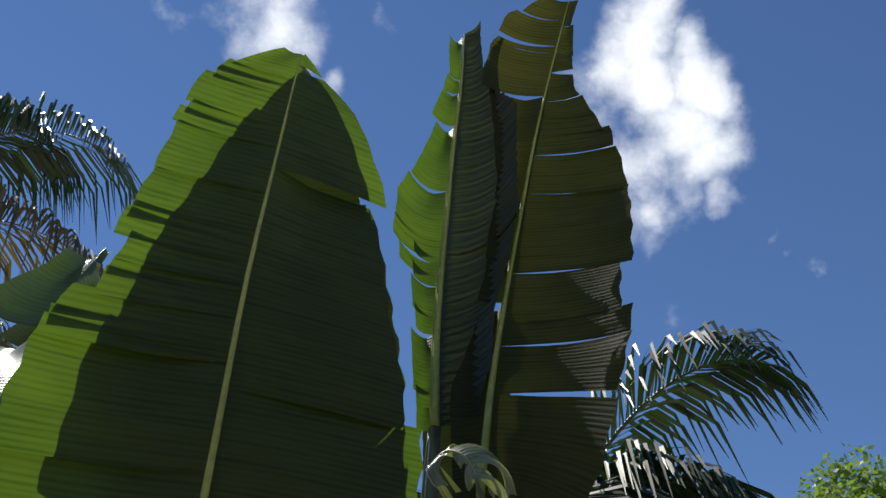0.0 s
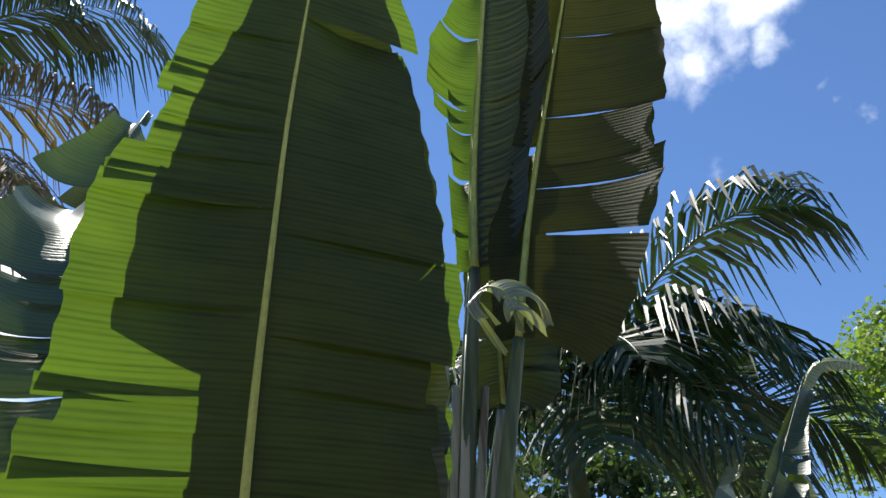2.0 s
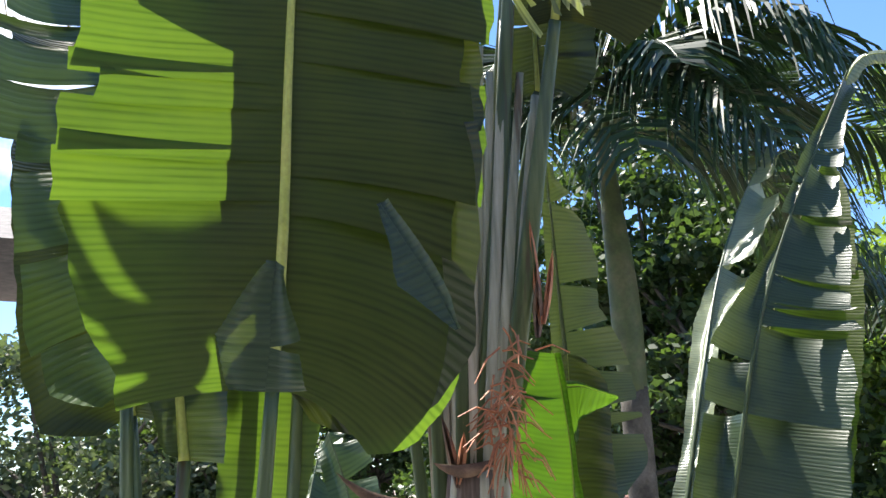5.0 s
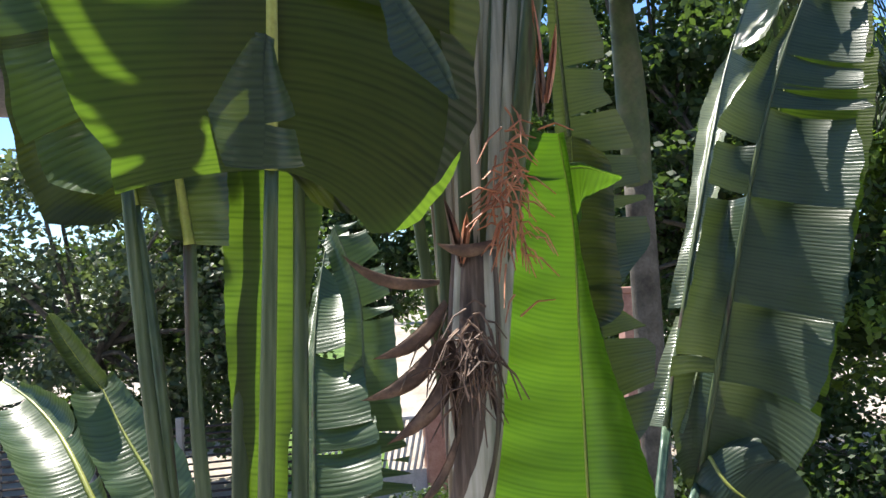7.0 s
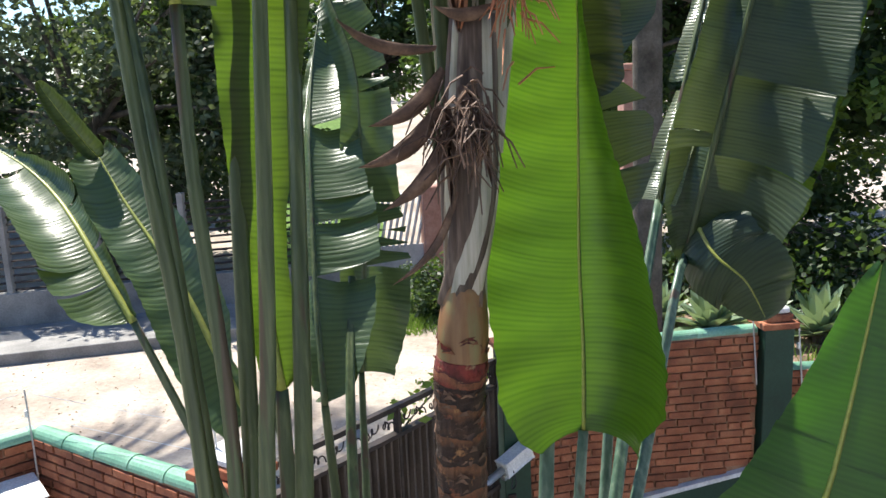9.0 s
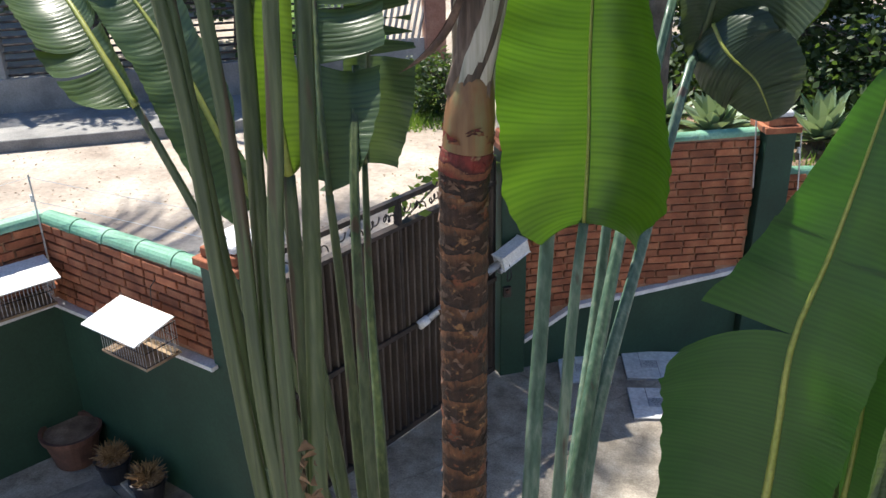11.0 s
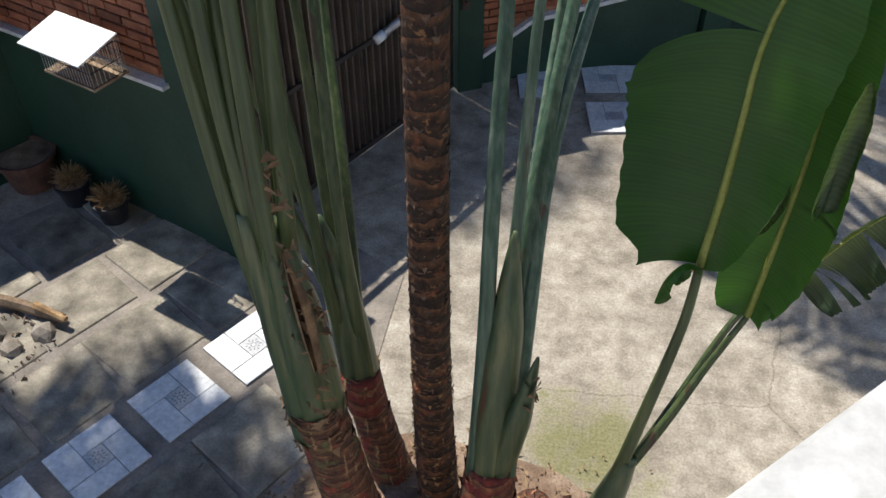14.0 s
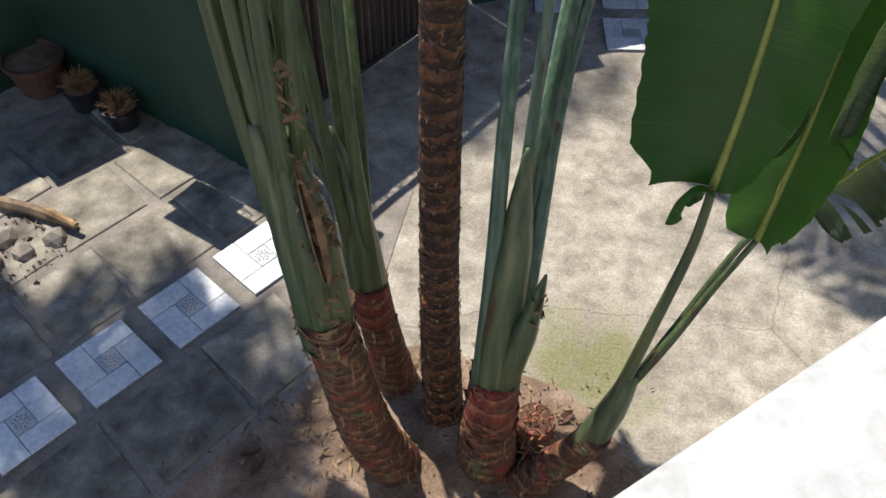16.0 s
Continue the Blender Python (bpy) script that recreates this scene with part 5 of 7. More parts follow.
# the low stem that leans towards the house
stem_e = thing("bird_of_paradise_stem", "low leaning bird of paradise stem with broad green leaves", "plant", CLUMP)
S6 = [(0.0, 2.26, -0.05), (0.16, 2.29, 0.18), (0.30, 2.30, 0.42), (0.37, 2.30, 0.6)]
ringed_stem(stem_e, "trunk", S6, [0.11, 0.1, 0.085, 0.08], TRUNK_RED, 0.08, 0.08, 70, "leaning ringed trunk", 7)
husks(stem_e, S6, [0.11, 0.1, 0.085, 0.08], HUSK, 70, 0.035, 14)
part("sheath", tube([(0.34, 2.30, 0.52), (0.41, 2.30, 0.84), (0.45, 2.31, 1.1)], [0.085, 0.075, 0.04], 14, 0.8, 14), SHEATH, stem_e, "green leaf sheaths", smooth=True)
K_MID = [(0.52, 2.26, 2.33), (0.53, 2.26, 2.61), (0.53, 2.26, 2.89), (0.53, 2.26, 3.17), (0.58, 2.26, 3.42), (0.62, 2.26, 3.67), (0.66, 2.26, 3.95)]
K_SHAPE = ([0.205, 0.205, 0.305, 0.32, 0.325, 0.335, 0.345, 0.235, 0.18, 0.125, 0.09, 0.055, 0.009], [0.016, 0.077, 0.119, 0.157, 0.195, 0.207, 0.229, 0.225, 0.169, 0.142, 0.112, 0.078, 0.007])
leaf(stem_e, K_MID, across((0.55, 2.25), -8), 0, 0, LEAF_MID, 41, (3, 2), (0.12, 0.12), (0.1, 0.15), 0.03, 0.01, lead=(0.12, 0.1), base_lobe=0.25, petiole=[(0.41, 2.30, 0.95), (0.47, 2.29, 1.5), (0.52, 2.28, 2.0), (0.53, 2.27, 2.38)], pet_r=(0.034, 0.028, 0.022, 0.016), notch=(-1, 0.53, 0.55, 0.25), shape=K_SHAPE, label="broad green leaf with a torn notch")
L_MID = [(0.84, 2.60, 1.76), (0.85, 2.60, 2.07), (0.86, 2.60, 2.38), (0.86, 2.60, 2.69), (0.85, 2.60, 3.00), (0.90, 2.60, 3.30)]
L_SHAPE = ([0.036, 0.129, 0.153, 0.168, 0.186, 0.186, 0.18, 0.174, 0.161, 0.136, 0.104, 0.085, 0.085], [0.068, 0.068, 0.117, 0.164, 0.183, 0.2, 0.188, 0.175, 0.165, 0.157, 0.125, 0.08, 0.034])
leaf(stem_e, L_MID, across((0.8, 2.6), -15), 0, 0, LEAF_MID, 42, (1, 3), (0.2, 0.12), (0.1, 0.2), 0.05, 0.01, lead=0.0, base_lobe=0.3, petiole=[(0.43, 2.31, 0.95), (0.58, 2.40, 1.25), (0.72, 2.52, 1.52), (0.84, 2.60, 1.78)], pet_r=(0.03, 0.024, 0.018, 0.014), shape=L_SHAPE, label="green leaf with a curled edge")
leaf(stem_e, [(1.06, 2.90, 1.68), (1.15, 2.90, 1.82), (1.24, 2.90, 1.97), (1.36, 2.90, 2.12)], Vector((0.15, 0.1, -1.0)), 0.07, 0.24, LEAF_OLD, 43, (2, 4), (0.2, 0.2), (0.2, 0.3), 0.14, 0.03, slit=1.0, ragged=0.15, lead=0.1, base_lobe=0.1, blunt=0.75, tipw=0.4, petiole=[(0.44, 2.31, 0.95), (0.62, 2.50, 1.25), (0.85, 2.75, 1.6), (0.95, 2.9, 1.7)], pet_r=(0.028, 0.022, 0.018, 0.013), rib=0.01, label="dark green leaf hanging in broad fingers")
# Curled edges take a lighter green than their leaf, to show sun on them.
leaf(stem_e, [(0.68, 2.50, 2.26), (0.74, 2.50, 2.32), (0.78, 2.50, 2.43), (0.79, 2.50, 2.55)], Vector((0.8, 0.2, 0.5)), 0.035, 0.03, LEAF_RIBBED, 85, (0, 0), (0.5, 0.5), (0.5, 0.5), 0.0, rib=0.0015, rib_mat=LEAF_RIBBED, lead=0.0, label="pale curled leaf edge")
leaf(stem_e, [(0.92, 2.48, 2.41), (0.92, 2.48, 2.62), (0.92, 2.48, 2.77), (0.92, 2.48, 2.93)], Vector((0.8, 0.2, 0.4)), 0.07, 0.05, LEAF_RIBBED, 86, (2, 1), (0.4, 0.3), (0.3, 0.3), 0.05, rib=0.0015, rib_mat=LEAF_RIBBED, lead=0.0, blunt=0.6, tipw=0.3, label="pale curled leaf edge lit by the sun")

leaf(stem_e, [(0.50, 2.26, 2.30), (0.46, 2.24, 2.34), (0.41, 2.22, 2.28), (0.39, 2.21, 2.18)], Vector((0.2, -0.2, 0.9)), 0.05, 0.05, LEAF_MID, 44, (0, 0), (0.4, 0.4), (0.4, 0.4), 0.0, rib=0.004, label="small curled leaf lobe")

# sawn-off stub
stub = thing("cut_stem", "sawn-off reddish stub among the stems", "plant")
ringed_stem(stub, "stub", [(0.06, 2.50, -0.05), (0.07, 2.51, 0.16), (0.08, 2.51, 0.30)], [0.14, 0.12, 0.10], TRUNK_RED, 0.07, 0.12, 30, "", 8)
fibres(stub, (0.06, 2.46, 0.2), (0.06, 0.05, 0.08), 50, 0.09, HUSK, 33, 0.2)
fibres(stub, (0.07, 2.5, 0.3), (0.05, 0.05, 0.02), 40, 0.05, SPATHE_ORANGE, 34, -0.6)


# ---------------------------------------------------------------- ground and yard
def polygon(points, z, material, name, label, category, kind="structure", thick=0.0):
    bm = bmesh.new()
    top = [bm.verts.new((x, y, z)) for x, y in points]
    bm.faces.new(top)
    if thick:
        low = [bm.verts.new((x, y, z - thick)) for x, y in points]
        for i in range(len(top)):
            j = (i + 1) % len(top)
            bm.faces.new((top[j], top[i], low[i], low[j]))
    bm.normal_update()
    return tagged(part(name, bm, material), label, category, kind=kind)


gr = bmesh.new()
bmesh.ops.create_grid(gr, x_segments=60, y_segments=60, size=400)
for v in gr.verts:
    v.co.z = -0.03
tagged(part("ground", gr, SAND), "pale sandy street ground strewn with dry leaves", "ground", kind="structure")
polygon([(-9, -6), (9, -6), (9, 9.2), (1.45, 7.62), (-0.25, 7.16), (-0.9, 6.82), (-2.1, 4.7), (-2.43, 4.5), (-4.1, 5.28), (-4.6, 4.5), (-9, 4.0)], 0.0, CONCRETE, "driveway", "stained grey concrete driveway in dappled sun", "driveway", thick=0.02)
bedpts = [(-1.2, 2.74), (-0.95, 2.98), (-0.63, 3.08), (-0.25, 3.02), (0.2, 2.92), (0.45, 2.75), (0.75, 2.35), (0.85, 1.5), (-2.0, 1.55), (-1.58, 2.2)]
bed = bmesh.new()
cx, cy = -0.4, 2.3
loops = []
for k in range(9):
    f = k / 8
    loops.append([bed.verts.new((cx + (x - cx) * f, cy + (y - cy) * f, 0.012 + 0.07 * (1 - f) + (0.02 * noise.noise((x * f * 5 + k, y * f * 5, 1)) if k < 8 else 0))) for x, y in bedpts] if k else None)
mid_v = bed.verts.new((cx, cy, 0.085))
for i in range(len(bedpts)):
    j = (i + 1) % len(bedpts)
    bed.faces.new((mid_v, loops[1][i], loops[1][j]))
    for a, b in zip(loops[1:], loops[2:]):
        bed.faces.new((a[i], b[i], b[j], a[j]))
tagged(part("planting_bed", bed, SOIL, smooth=True), "bare dry soil bed round the stems", "soil", kind="structure")

deb = bmesh.new()
rd = random.Random(55)
for _ in range(1500):
    x, y = rd.uniform(-1.9, 0.85), rd.uniform(1.6, 3.15)
    if (x - cx) ** 2 / 1.25 + (y - cy) ** 2 / 0.62 > 1.0 and rd.random() < 0.85:
        continue
    a, s = rd.uniform(0, 6.28), rd.uniform(0.004, 0.022)
    c, d, e = Vector((x, y, 0.05 + 0.03 * rd.random())), Vector((math.cos(a), math.sin(a), rd.uniform(-0.2, 0.4))) * s * rd.choice((1, 1, 2.5)), Vector((-math.sin(a), math.cos(a), 0.3)) * s * 0.45
    c.z = 0.02 + 0.065 * max(0.0, 1 - ((x - cx) ** 2 / 1.2 + (y - cy) ** 2 / 0.6))
    deb.faces.new([deb.verts.new(v) for v in (c - d, c - e, c + d, c + e)])
tagged(part("soil_litter", deb, LITTER), "bits of dry leaf and bark on the soil", "leaf litter", kind="stuff")

E1, E2 = Vector((0.56, 0.83, 0)).normalized(), Vector((0.83, -0.56, 0)).normalized()
ORIGIN = Vector((-2.50, 2.95, 0))


def path_frame(a, b, z=0.0):
    """A place on the stone path: a along the row towards the gate, b across it towards the bed."""
    m = Matrix((E2, E1, Vector((0, 0, 1)))).transposed().to_4x4()
    return Matrix.Translation(ORIGIN + E1 * a + E2 * b + Vector((0, 0, z))) @ m


def slab_mesh(points, h, seed):
    rng = random.Random(seed)
    bm = bmesh.new()
    top = [bm.verts.new((x + rng.uniform(-0.012, 0.012), y + rng.uniform(-0.012, 0.012), h)) for x, y in points]
    low = [bm.verts.new((v.co.x * 1.0, v.co.y, -0.02)) for v in top]
    f = bm.faces.new(top)
    for i in range(len(top)):
        j = (i + 1) % len(top)
        bm.faces.new((top[j], top[i], low[i], low[j]))
    bmesh.ops.recalc_face_normals(bm, faces=bm.faces)
    bmesh.ops.bevel(bm, geom=[e for e in bm.edges if all(v.co.z > 0 for v in e.verts)], offset=0.006, segments=1, affect="EDGES")
    return bm


paving = thing("stone_paving", "irregular grey stone slabs set in mortar", "paving", kind="structure")
part("mortar_bed", from_lists(
    [tuple(path_frame(a, b, 0.006).translation) for a, b in ((-2.6, 1.2), (0.9, 1.2), (2.05, 0.5), (2.0, -1.9), (-2.6, -2.6))], [(0, 1, 2, 3, 4)]), MORTAR, paving)
rs = random.Random(77)
rows_ab = [(-0.66, -0.06, -1.0), (0.52, 1.12, -1.15), (-1.28, -0.72, -1.2), (-1.95, -1.34, -1.05)]
for r, (b0, b1, start) in enumerate(rows_ab):
    a = start - 0.62 * 2
    while a < (1.5 if r != 1 else 0.75):
        w = rs.uniform(0.50, 0.66)
        sk = rs.uniform(-0.05, 0.05)
        bm = slab_mesh([(b0 + 0.02, a), (b1, a + sk * 0.4), (b1 - 0.015, a + w), (b0 + 0.01, a + w + sk)], 0.016 + rs.uniform(0, 0.006), rs.randrange(9999))
        ob = part("slab", bm, SLAB, paving)
        ob.matrix_local = path_frame(0, 0)
        a += w + 0.06

# white patterned tiles, each a block of laid pieces
PIECES = [((0.0, 0.0), (0.30, 0.17)), ((0.304, 0.0), (0.45, 0.30)), ((0.0, 0.174), (0.15, 0.45)), ((0.154, 0.304), (0.45, 0.45)), ((0.154, 0.174), (0.30, 0.30))]


def tile_block(m, flip):
    block = thing("tile_block", "white marbled tile block with a grey ornament", "tile", "white tile blocks on the path")
    block.matrix_world = m
    grout = box((0, 0, -0.01), (0.45, 0.45, 0.016))
    part("grout", grout, TILE_INK, block)
    for k, ((x0, y0), (x1, y1)) in enumerate(PIECES):
        if flip:
            x0, x1 = 0.45 - x1, 0.45 - x0
        last = k == len(PIECES) - 1
        piece = part("tile", box((x0 + 0.001, y0 + 0.001, 0.0), (x1 - 0.001, y1 - 0.001, 0.022), None, 0.0015), TILE_DECO if last else TILE, block, "grey ornamented centre piece" if last else "")
        if last:
            bm = bmesh.new()
            cx2, cy2 = (x0 + x1) / 2, (y0 + y1) / 2
            for q in range(12):
                an = q * math.pi / 6
                rr = 0.035 if q % 2 else 0.045
                c = Vector((cx2 + rr * math.cos(an), cy2 + rr * math.sin(an), 0.0235))
                d = Vector((math.cos(an), math.sin(an), 0)) * 0.013
                e = Vector((-math.sin(an), math.cos(an), 0)) * 0.007
                bm.faces.new([bm.verts.new(v) for v in (c - d, c + e, c + d, c - e)])
            for q in range(16):
                a0, a1 = q * math.pi / 8, (q + 1) * math.pi / 8
                bm.faces.new([bm.verts.new((cx2 + rad * math.cos(an), cy2 + rad * math.sin(an), 0.0235)) for rad, an in ((0.014, a0), (0.02, a0), (0.02, a1), (0.014, a1))])
            part("ornament", bm, TILE_INK, piece)
    return block


for k in range(-3, 3):
    tile_block(path_frame(-0.45 + 0.572 * k, 0.0, 0.004), k % 2 == 1)
for x, y in [(-0.30, 6.70), (0.28, 6.86), (0.72, 6.92), (0.34, 6.26), (1.16, 6.98), (0.75, 6.36)]:
    tile_block(Matrix.Translation((x, y, 0.004)) @ Matrix.Rotation(radians(8), 4, "Z"), x > 0.5)


# ---------------------------------------------------------------- garden wall
def wall_piece(name, a, b, thick, low, high, material, outward, inset=0.0):
    """An upright slab between two ground points; low and high give its bottom and top at each end."""
    a, b = Vector((*a, 0)), Vector((*b, 0))
    o = Vector((*outward, 0)).normalized()
    v = []
    for p, z0, z1 in ((a, low[0], high[0]), (b, low[1], high[1])):
        for q in (p - o * inset, p + o * thick):
            v += [q + Vector((0, 0, z0)), q + Vector((0, 0, z1))]
    bm = from_lists(v, [(0, 1, 5, 4), (2, 6, 7, 3), (1, 3, 7, 5), (0, 4, 6, 2), (0, 2, 3, 1), (4, 5, 7, 6)])
    bmesh.ops.recalc_face_normals(bm, faces=bm.faces)
    return bm


brick_shapes = {}


def brick_mesh(w):
    key = round(w, 3)
    if key not in brick_shapes:
        me = bpy.data.meshes.new("brick")
        bm = box((0.0, -0.012, 0.0), (key, 0.05, 0.056), None, 0.004)
        bm.to_mesh(me)
        bm.free()
        me.materials.append(BRICK)
        brick_shapes[key] = me
    return brick_shapes[key]


def lay_bricks(parent, a, b, low, high, face, seed, course=0.07):
    """Courses of bricks over a wall's face, in running bond with uneven ends."""
    rng = random.Random(seed)
    a, b = Vector((*a, 0)), Vector((*b, 0))
    d = (b - a)
    length = d.length
    d.normalize()
    n = Vector((-d.y, d.x, 0))
    if n.dot(Vector((*face, 0))) > 0:
        n = -n
    rot = Matrix((d, n, Vector((0, 0, 1)))).transposed().to_4x4()
    top = max(high)
    z = min(low)
    row = 0
    while z < top:
        x = -0.11 * (row % 2) - rng.random() * 0.05
        while x < length:
            w = rng.choice((0.205, 0.205, 0.205, 0.1, 0.21))
            x0, x1 = max(x, 0.0), min(x + w, length)
            f = (x0 + x1) / 2 / length
            lo, hi = low[0] + (low[1] - low[0]) * f, high[0] + (high[1] - high[0]) * f
            if x1 - x0 > 0.04 and z >= lo - 0.01 and z + 0.056 <= hi + 0.01:
                ob = new("brick", brick_mesh(x1 - x0))
                ob.parent = parent
                ob.matrix_local = Matrix.Translation(a + d * x0 + Vector((0, 0, z))) @ rot @ Matrix.Translation((0, rng.uniform(-0.003, 0.003), 0)) @ Matrix.Rotation(rng.uniform(-0.012, 0.012), 4, "Y")
            x += w + 0.016
        z += course
        row += 1


def coping(parent, a, b, z, lengths=0.34, radius=0.075):
    """Half-round glazed coping, tile by tile."""
    a, b = Vector((*a, z[0])), Vector((*b, z[1]))
    d = (b - a)
    count = max(1, round(d.length / lengths))
    for k in range(count):
        p, q = a + d * (k / count), a + d * ((k + 1) / count)
        bm = bmesh.new()
        t = d.normalized()
        s = Vector((-t.y, t.x, 0)).normalized()
        rings = []
        for c, r in ((p - t * 0.01, radius * 1.06), (p + t * 0.03, radius * 1.05), (p + t * 0.035, radius), (q, radius * 0.97)):
            rings.append([bm.verts.new(c + s * r * math.cos(x) + Vector((0, 0, r * 0.9 * math.sin(x)))) for x in (math.pi * (i / 10) * 1.1 - 0.15 for i in range(11))])
        for r0, r1 in zip(rings, rings[1:]):
            for i in range(10):
                bm.faces.new((r0[i], r1[i], r1[i + 1], r0[i + 1]))
        bm.faces.new(rings[0])
        bm.faces.new(rings[-1][::-1])
        part("coping_tile", bm, GLAZE, parent, smooth=False)


def pillar(name, c, turn, half, top, label):
    p = thing(name, label, "pillar", kind="structure")
    m = Matrix.Translation((*c, 0)) @ Matrix.Rotation(radians(turn), 4, "Z")
    part("shaft", box((-half, -half, -0.02), (half, half, top - 0.13), m, 0.006), GREEN_PAINT, p)
    part("brick_cap", box((-half - 0.03, -half - 0.03, top - 0.13), (half + 0.03, half + 0.03, top - 0.075), m, 0.006), BRICK, p, "brick cap course")
    part("brick_cap", box((-half + 0.01, -half + 0.01, top - 0.072), (half - 0.01, half - 0.01, top - 0.01), m, 0.006), BRICK, p)
    cap = bmesh.new()
    add_box(cap, (-half + 0.03, -half + 0.03, top - 0.008), (half - 0.03, half - 0.03, top + 0.045), m, 0.012)
    part("cap_stone", cap, WHITE_PAINT, p, "white cap stone")
    return p


P_L0, P_L1 = (-2.40, 4.52), (-4.05, 5.26)
wall_l = thing("wall_left", "garden wall of brick over a dark green painted base", "wall", kind="structure")
part("painted_base", wall_piece("w", P_L0, P_L1, 0.16, (-0.02, -0.02), (1.345, 1.30), GREEN_PAINT, (0.41, 0.91)), GREEN_PAINT, wall_l, "dark green painted render")
part("ledge", wall_piece("w", P_L0, P_L1, 0.05, (1.345, 1.30), (1.375, 1.33), WHITE_PAINT, (0.41, 0.91), 0.07), WHITE_PAINT, wall_l, "white painted ledge")
part("mortar", wall_piece("w", P_L0, P_L1, 0.14, (1.375, 1.33), (1.99, 1.95), BRICK_MORTAR, (0.41, 0.91), -0.012), BRICK_MORTAR, wall_l)
coping(wall_l, (-2.36, 4.58), (-4.02, 5.32), (2.0, 1.96))
P_M1 = (-4.75, 4.30)
wall_m = thing("wall_corner", "garden wall return of brick over green paint", "wall", kind="structure")
part("painted_base", wall_piece("w", P_L1, P_M1, 0.16, (-0.02, -0.02), (1.30, 1.28), GREEN_PAINT, (-0.81, 0.59)), GREEN_PAINT, wall_m)
part("ledge", wall_piece("w", P_L1, P_M1, 0.05, (1.30, 1.28), (1.33, 1.31), WHITE_PAINT, (-0.81, 0.59), 0.07), WHITE_PAINT, wall_m)
part("mortar", wall_piece("w", P_L1, P_M1, 0.14, (1.33, 1.31), (1.95, 1.95), BRICK_MORTAR, (-0.81, 0.59), -0.012), BRICK_MORTAR, wall_m)
coping(wall_m, (-4.08, 5.30), (-4.80, 4.34), (1.96, 1.96))
pil_l = pillar("pillar_gate_left", (-2.22, 4.60), -25, 0.165, 2.22, "dark green gate pillar with a brick and white cap")

R0, R1, R2, R3 = (-0.70, 6.90), (-0.25, 7.12), (1.24, 7.57), (4.2, 8.4)
wall_r = thing("wall_right", "bent brick garden wall over a sloping green base", "wall", kind="structure")
for a, b, l0, l1, t0, t1 in ((R0, R1, 0.27, 0.56, 2.05, 2.06), (R1, R2, 0.56, 0.84, 2.06, 2.10), ((1.5, 7.66), R3, 0.5, 0.6, 1.72, 1.66)):
    part("painted_base", wall_piece("w", a, b, 0.16, (-0.02, -0.02), (l0, l1), GREEN_PAINT, (-0.25, 0.97)), GREEN_PAINT, wall_r)
    part("ledge", wall_piece("w", a, b, 0.05, (l0, l1), (l0 + 0.04, l1 + 0.04), WHITE_PAINT, (-0.25, 0.97), 0.06), WHITE_PAINT, wall_r)
    part("mortar", wall_piece("w", a, b, 0.14, (l0 + 0.04, l1 + 0.04), (t0, t1), BRICK_MORTAR, (-0.25, 0.97), -0.012), BRICK_MORTAR, wall_r)
    coping(wall_r, (a[0] - 0.02, a[1] + 0.06), (b[0] - 0.02, b[1] + 0.06), (t0 + 0.005, t1 + 0.005), 0.5, 0.06)
pillar("pillar_gate_right", (-0.80, 6.90), 26, 0.115, 2.28, "slim dark green gate post with a brick cap")
pillar("pillar_wall", (1.37, 7.66), 17, 0.13, 2.27, "dark green wall pillar with a brick and white cap")

# ---------------------------------------------------------------- gate
G0, G1 = Vector((-2.08, 4.76, 0)), Vector((-0.93, 6.80, 0))
GD = (G1 - G0).normalized()
GN = Vector((GD.y, -GD.x, 0))
GL = (G1 - G0).length
gate = thing("driveway_gate", "brown ribbed sheet metal driveway gate with iron scrolls", "gate")
TOPZ = 1.86
bm = bmesh.new()
prev = None
steps = int(GL / 0.019)
for k in range(steps + 1):
    x = GL * k / steps
    off = 0.022 * (1 if (k % 4) in (1, 2) else -1)
    p = G0 + GD * x + GN * off
    cur = (bm.verts.new(p + Vector((0, 0, 0.05))), bm.verts.new(p + Vector((0, 0, TOPZ))))
    if prev:
        bm.faces.new((prev[0], cur[0], cur[1], prev[1]))
    prev = cur
part("ribbed_sheet", bm, GATE, gate, "brown vertical ribbed sheet")


def gate_bar(name, x0, x1, z0, z1, t=0.02, off=0.0, mat=IRON):
    bm = bmesh.new()
    m = Matrix((GD, GN, Vector((0, 0, 1)))).transposed().to_4x4()
    add_box(bm, (x0, off - t, z0), (x1, off + t, z1), Matrix.Translation(G0) @ m, 0.003)
    return part(name, bm, mat, gate)


gate_bar("top_rail", 0, GL, 2.04, 2.08)
gate_bar("sheet_rail", 0, GL, TOPZ - 0.02, TOPZ + 0.01, 0.03)
gate_bar("mid_rail", 0, GL, 0.95, 0.99, 0.008, 0.03)
gate_bar("bottom_rail", 0, GL, 0.03, 0.08, 0.03)
for x in (0.0, GL * 0.5, GL - 0.03):
    gate_bar("upright", x, x + 0.03, 0.04, 2.06, 0.025)
nscroll = 14
